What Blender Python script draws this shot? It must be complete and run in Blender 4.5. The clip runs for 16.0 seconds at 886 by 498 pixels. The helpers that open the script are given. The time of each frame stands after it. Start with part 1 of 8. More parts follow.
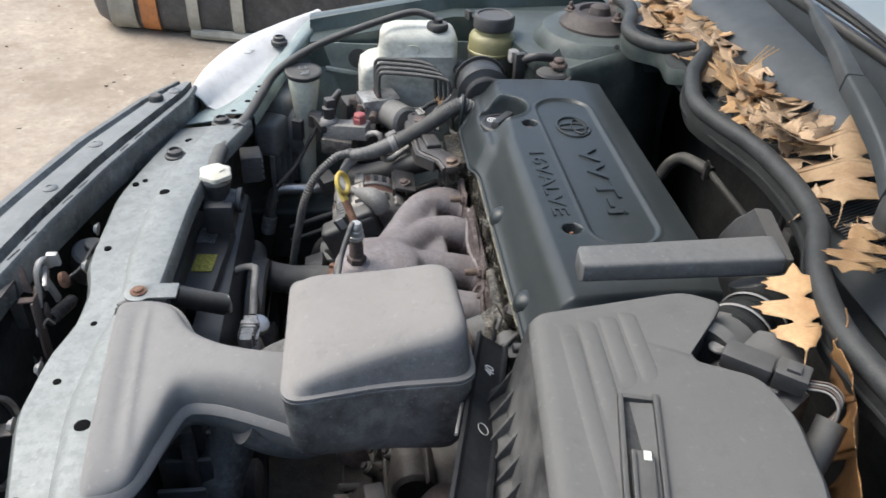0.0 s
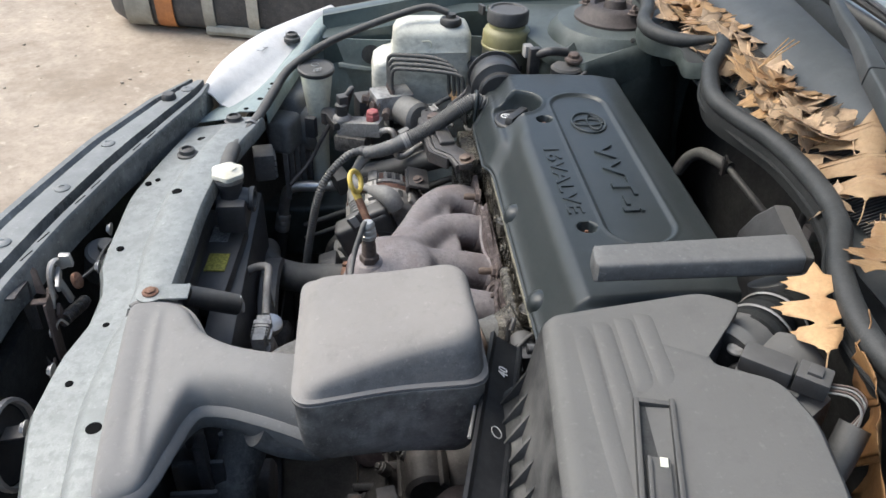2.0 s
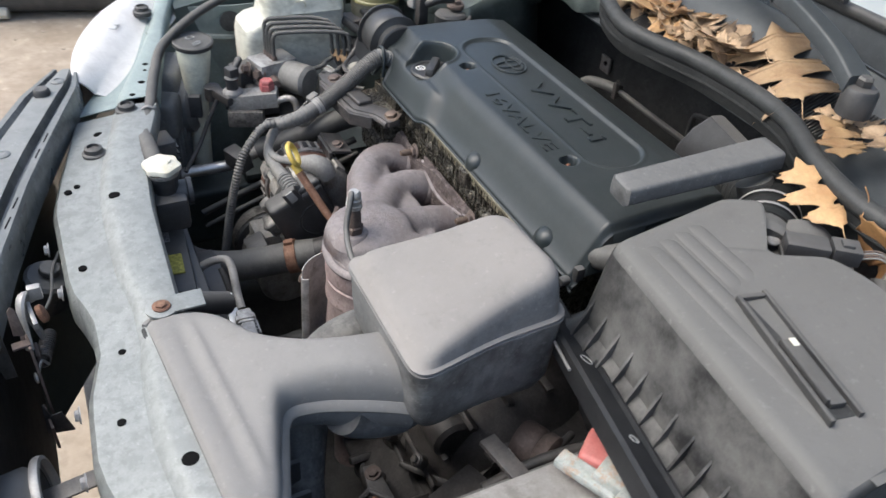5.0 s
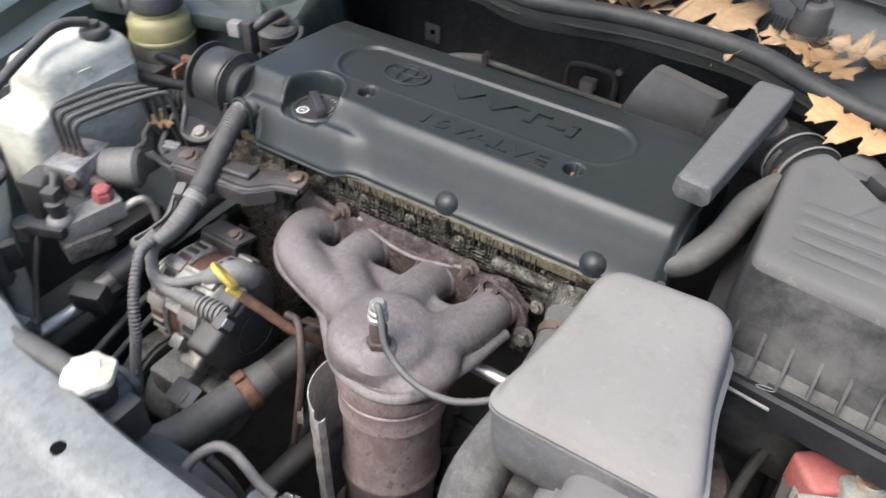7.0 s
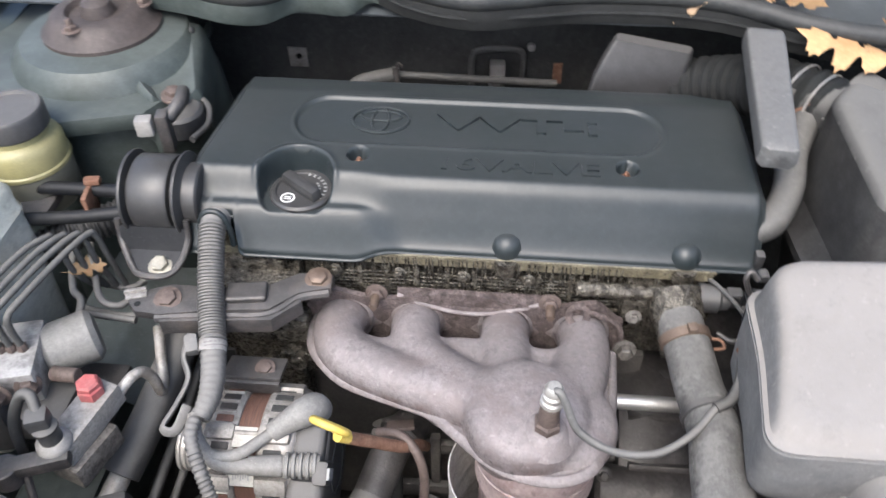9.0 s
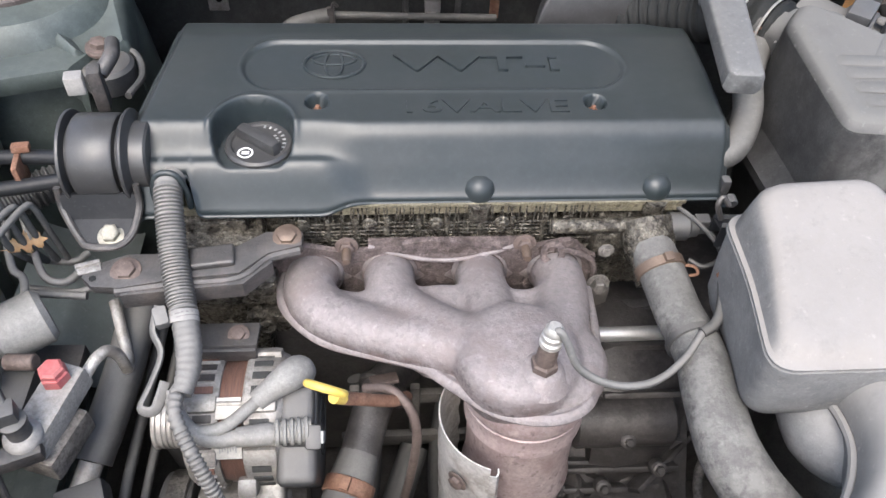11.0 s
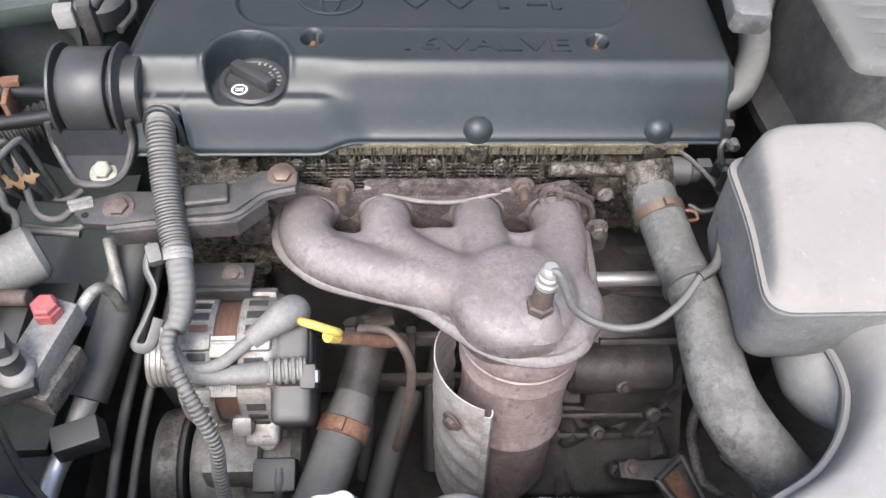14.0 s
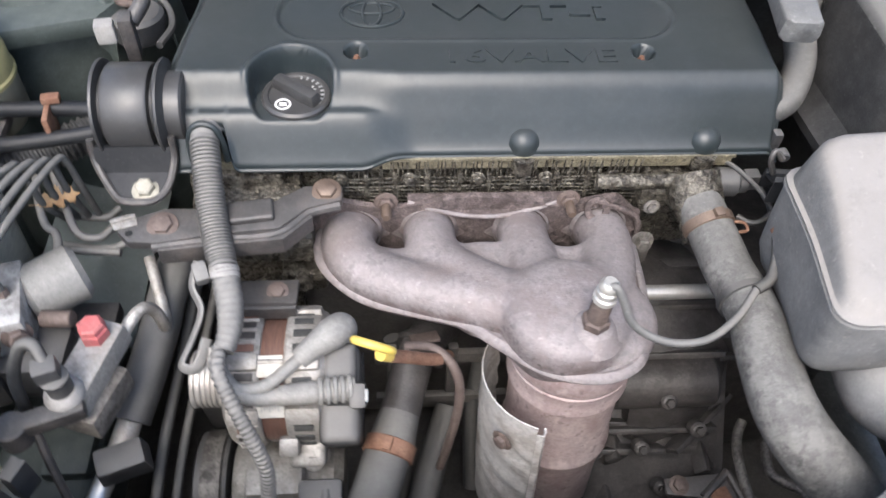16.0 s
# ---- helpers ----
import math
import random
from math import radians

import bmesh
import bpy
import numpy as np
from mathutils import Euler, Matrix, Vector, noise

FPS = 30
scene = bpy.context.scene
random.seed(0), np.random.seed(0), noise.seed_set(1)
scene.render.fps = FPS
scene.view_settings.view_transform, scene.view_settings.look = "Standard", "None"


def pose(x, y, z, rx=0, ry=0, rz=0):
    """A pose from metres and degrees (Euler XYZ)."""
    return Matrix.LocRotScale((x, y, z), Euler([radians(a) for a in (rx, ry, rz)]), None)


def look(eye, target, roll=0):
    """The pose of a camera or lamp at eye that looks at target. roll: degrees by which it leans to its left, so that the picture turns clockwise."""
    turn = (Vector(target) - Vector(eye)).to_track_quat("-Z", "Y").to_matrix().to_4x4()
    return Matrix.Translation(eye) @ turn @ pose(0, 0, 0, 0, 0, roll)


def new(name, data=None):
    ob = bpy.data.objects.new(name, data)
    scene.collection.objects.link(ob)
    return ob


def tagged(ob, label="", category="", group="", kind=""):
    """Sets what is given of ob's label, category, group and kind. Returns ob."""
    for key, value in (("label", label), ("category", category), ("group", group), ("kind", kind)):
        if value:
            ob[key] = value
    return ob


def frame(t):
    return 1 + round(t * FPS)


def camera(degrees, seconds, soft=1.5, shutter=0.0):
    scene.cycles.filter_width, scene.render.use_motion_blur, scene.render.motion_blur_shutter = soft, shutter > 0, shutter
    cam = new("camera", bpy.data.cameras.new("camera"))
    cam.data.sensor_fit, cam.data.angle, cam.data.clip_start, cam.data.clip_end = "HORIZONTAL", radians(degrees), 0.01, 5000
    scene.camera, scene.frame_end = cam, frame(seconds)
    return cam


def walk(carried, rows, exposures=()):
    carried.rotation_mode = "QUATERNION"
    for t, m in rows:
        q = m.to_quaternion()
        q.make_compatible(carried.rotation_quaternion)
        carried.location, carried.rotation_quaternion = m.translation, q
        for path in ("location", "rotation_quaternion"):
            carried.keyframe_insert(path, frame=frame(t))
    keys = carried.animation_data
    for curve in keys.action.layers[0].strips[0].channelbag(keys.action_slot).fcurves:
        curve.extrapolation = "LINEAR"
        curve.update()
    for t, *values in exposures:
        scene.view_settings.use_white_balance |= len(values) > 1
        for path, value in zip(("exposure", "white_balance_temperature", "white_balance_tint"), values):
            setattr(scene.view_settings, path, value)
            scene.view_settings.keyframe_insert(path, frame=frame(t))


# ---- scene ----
cam = camera(58.8, 16.0, shutter=0.5)
PATH = [
    (0, (0.94, -0.264, 1.418), (-0.688, -0.058, 0.274), 2.8),
    (0.5, (0.937, -0.263, 1.421), (-0.703, -0.11, 0.286), 1.9),
    (1, (0.941, -0.257, 1.419), (-0.694, -0.092, 0.28), 2.2),
    (1.5, (0.93, -0.255, 1.417), (-0.694, -0.084, 0.262), 1.6),
    (2, (0.927, -0.258, 1.417), (-0.695, -0.095, 0.259), 1.7),
    (2.5, (0.927, -0.257, 1.409), (-0.684, -0.101, 0.234), 1.6),
    (3, (0.922, -0.257, 1.396), (-0.673, -0.11, 0.197), 1.5),
    (3.5, (0.922, -0.3, 1.411), (-0.666, -0.019, 0.227), 1.7),
    (4, (0.931, -0.386, 1.426), (-0.633, 0.067, 0.264), 2.3),
    (4.2, (0.924, -0.418, 1.422), (-0.619, 0.085, 0.253), 2.4),
    (6.3, (0.596, -0.725, 1.409), (-0.441, 0.408, 0.128), 4.7),
    (6.5, (0.54, -0.726, 1.409), (-0.453, 0.426, 0.111), 2.7),
    (7, (0.415, -0.704, 1.405), (-0.388, 0.569, 0.087), 1.5),
    (7.5, (0.294, -0.722, 1.399), (-0.227, 0.682, 0.074), 2.6),
    (8, (0.165, -0.752, 1.399), (-0.117, 0.682, 0.034), 2.2),
    (8.5, (0.075, -0.715, 1.422), (-0.207, 0.765, 0.107), 1.0),
    (9, (0.008, -0.688, 1.422), (-0.125, 0.735, 0.023), -0.5),
    (9.5, (-0.068, -0.676, 1.422), (0.046, 0.715, -0.01), 2.7),
    (9.7, (-0.081, -0.669, 1.414), (0.062, 0.692, -0.045), 3.5),
    (11.8, (-0.076, -0.669, 1.4), (0.045, 0.611, -0.132), 2.9),
    (12, (-0.076, -0.676, 1.395), (0.031, 0.578, -0.159), 2.8),
    (12.5, (-0.072, -0.679, 1.39), (0.049, 0.557, -0.178), 3.6),
    (13, (-0.075, -0.677, 1.383), (0.059, 0.549, -0.192), 4.3),
    (13.5, (-0.078, -0.677, 1.387), (0.067, 0.558, -0.18), 4.7),
    (14, (-0.072, -0.676, 1.39), (0.06, 0.561, -0.176), 4.2),
    (14.5, (-0.058, -0.669, 1.385), (0.05, 0.574, -0.178), 3.6),
    (15, (-0.038, -0.664, 1.389), (0.011, 0.58, -0.176), 3.4),
    (15.5, (-0.034, -0.662, 1.382), (-0.06, 0.567, -0.195), 2.6),
    (16, (-0.12, -0.662, 1.379), (0.015, 0.598, -0.168), 3.6),
]
# the clip's own exposure rises as the camera closes on the engine
walk(cam, [(t, look(eye, target, roll)) for t, eye, target, roll in PATH],
     [(0, 1.31, 6330, 6), (4, 1.32, 6330, 6), (6.5, 1.46, 6300, 9), (7, 1.49, 6300, 9), (9.5, 1.84, 6220, 10), (12.5, 1.92, 6220, 10), (16, 1.89, 6220, 10)])

# ---- world and light: an overcast autumn day ----
world = bpy.data.worlds.new("overcast")
world.use_nodes = True
scene.world = world
wn = world.node_tree.nodes
sky = wn.new("ShaderNodeTexSky")
sky.sky_type, sky.sun_disc = "NISHITA", False
sky.sun_elevation, sky.sun_rotation = radians(52), radians(200)
sky.air_density, sky.dust_density, sky.ozone_density = 1.0, 4.0, 1.0
wn["Background"].inputs[1].default_value = 0.118
world.node_tree.links.new(sky.outputs[0], wn["Background"].inputs[0])
sun = new("sun", bpy.data.lights.new("sun", "SUN"))
sun.data.energy, sun.data.angle, sun.data.color = 0.85, radians(40), (1.0, 0.97, 0.93)
sun.matrix_world = look((-0.4, -1.1, 2.2), (0, 0, 0))


# ---- materials ----
def mat(name, col, rough=0.5, metal=0.0, col2=None, scale=40.0, mix=0.5, bump=0.15, fine=400.0, dust=None, dusty=0.0,
        stain=None, stain_scale=9.0, stain_amt=0.0, spec=0.5, coat=0.0, trans=0.0, per_piece=0.0, stretch=None, up=0.35, wear=0.45, pits=0.0, stain_from=None):
    """A surface with grain and blotches in two sizes; dust settles on what faces up."""
    m = bpy.data.materials.new(name)
    m.use_nodes = True
    t = m.node_tree
    n, l = t.nodes, t.links
    b = n["Principled BSDF"]
    tc = n.new("ShaderNodeTexCoord")
    src = tc.outputs["Object"]
    if stretch:
        mp = n.new("ShaderNodeMapping")
        mp.inputs["Scale"].default_value = stretch
        l.new(src, mp.inputs["Vector"])
        src = mp.outputs[0]

    def noise_tex(s, detail=6.0, r=0.6):
        q = n.new("ShaderNodeTexNoise")
        q.inputs["Scale"].default_value, q.inputs["Detail"].default_value, q.inputs["Roughness"].default_value = s, detail, r
        l.new(src, q.inputs["Vector"])
        return q.outputs["Fac"]

    def ramp(f, lo, hi):
        q = n.new("ShaderNodeMapRange")
        q.inputs["From Min"].default_value, q.inputs["From Max"].default_value = lo, hi
        l.new(f, q.inputs["Value"])
        return q.outputs[0]

    def blend(f, a, c, how="MIX"):
        q = n.new("ShaderNodeMix")
        q.data_type, q.blend_type = "RGBA", how
        for s, v in ((q.inputs[0], f), (q.inputs[6], a), (q.inputs[7], c)):
            if isinstance(v, (int, float)):
                s.default_value = v
            elif isinstance(v, tuple):
                s.default_value = (*v, 1)
            else:
                l.new(v, s)
        return q.outputs[2]

    def mul(a, c):
        q = n.new("ShaderNodeMath")
        q.operation = "MULTIPLY"
        for s, v in ((q.inputs[0], a), (q.inputs[1], c)):
            if isinstance(v, (int, float)):
                s.default_value = v
            else:
                l.new(v, s)
        return q.outputs[0]

    c2 = col2 or tuple(min(1, v * 1.5 + 0.01) for v in col)
    big, small = noise_tex(scale), noise_tex(fine, 3.0)
    colour = blend(mul(ramp(big, 0.38, 0.64), mix), col, c2)
    mid = noise_tex(scale * 5.5, 8.0, 0.7)
    colour = blend(mul(ramp(mid, 0.50 if wear > 0.5 else 0.48, 0.58 if wear > 0.5 else 0.66), wear * mix), colour, tuple(v * 0.62 for v in col))
    colour = blend(mul(ramp(mid, 0.47, 0.30), 0.30 * mix), colour, tuple(min(1, v * 1.45 + 0.012) for v in c2))
    colour = blend(mul(ramp(small, 0.45, 0.7), 0.4 * mix), colour, tuple(v * 0.6 for v in col))
    speck = noise_tex(fine * 0.55, 2.0, 0.5)
    colour = blend(mul(ramp(speck, 0.66, 0.74), 0.22 * mix), colour, tuple(min(1, v * 1.9 + 0.05) for v in c2))
    if pits:
        colour = blend(mul(ramp(noise_tex(105.0, 2.5, 0.55), 0.60, 0.66), pits), colour, tuple(v * 0.45 for v in col))
        colour = blend(mul(ramp(noise_tex(60.0, 4.0, 0.6), 0.40, 0.32), 0.5 * pits), colour, tuple(min(1, v * 1.25 + 0.02) for v in c2))
    if stain:
        amount = mul(ramp(noise_tex(stain_scale, 8.0, 0.7), 0.40 if stain_from else 0.5, 0.64 if stain_from else 0.62), stain_amt)
        if stain_from:
            # dirt thrown on one side only
            sx = n.new("ShaderNodeSeparateXYZ")
            l.new(src, sx.inputs[0])
            amount = mul(amount, ramp(sx.outputs[0], *stain_from))
        colour = blend(amount, colour, stain)
    roughness = ramp(noise_tex(scale * 1.7), -0.6, 1.4)
    rr = n.new("ShaderNodeMapRange")
    rr.inputs["To Min"].default_value, rr.inputs["To Max"].default_value = max(0.03, rough - 0.18), min(1, rough + 0.18)
    l.new(roughness, rr.inputs["Value"])
    rough_out = rr.outputs[0]
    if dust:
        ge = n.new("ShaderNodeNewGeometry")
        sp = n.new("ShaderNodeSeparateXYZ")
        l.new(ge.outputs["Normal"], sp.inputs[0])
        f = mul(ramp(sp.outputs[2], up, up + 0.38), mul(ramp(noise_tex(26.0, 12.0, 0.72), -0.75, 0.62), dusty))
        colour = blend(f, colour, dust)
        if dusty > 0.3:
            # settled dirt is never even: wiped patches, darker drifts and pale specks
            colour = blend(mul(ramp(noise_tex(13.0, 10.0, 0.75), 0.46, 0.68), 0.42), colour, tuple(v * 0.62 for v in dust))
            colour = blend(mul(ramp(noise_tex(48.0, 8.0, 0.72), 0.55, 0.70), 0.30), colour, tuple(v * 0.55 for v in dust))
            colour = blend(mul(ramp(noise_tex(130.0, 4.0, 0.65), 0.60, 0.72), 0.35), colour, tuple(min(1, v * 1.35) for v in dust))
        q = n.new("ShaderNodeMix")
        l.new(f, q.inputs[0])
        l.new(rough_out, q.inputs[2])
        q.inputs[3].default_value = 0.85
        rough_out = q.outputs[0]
    if per_piece:
        oi = n.new("ShaderNodeObjectInfo")
        hs = n.new("ShaderNodeHueSaturation")
        v = n.new("ShaderNodeMapRange")
        v.inputs["To Min"].default_value, v.inputs["To Max"].default_value = 1 - per_piece, 1 + per_piece
        l.new(oi.outputs["Random"], v.inputs["Value"])
        l.new(v.outputs[0], hs.inputs["Value"])
        l.new(colour, hs.inputs["Color"])
        colour = hs.outputs[0]
    l.new(colour, b.inputs["Base Color"])
    l.new(rough_out, b.inputs["Roughness"])
    b.inputs["Metallic"].default_value = metal
    b.inputs["Specular IOR Level"].default_value = spec
    b.inputs["Coat Weight"].default_value = coat
    b.inputs["Transmission Weight"].default_value = trans
    if bump:
        bp = n.new("ShaderNodeBump")
        bp.inputs["Strength"].default_value, bp.inputs["Distance"].default_value = bump, 0.0012
        s = n.new("ShaderNodeMath")
        s.operation = "ADD"
        l.new(small, s.inputs[0])
        l.new(mul(big, 2.0), s.inputs[1])
        l.new(s.outputs[0], bp.inputs["Height"])
        l.new(bp.outputs[0], b.inputs["Normal"])
    return m


# on black plastic and rubber this dust also stands in for fill light
DUST = (0.34, 0.325, 0.30)
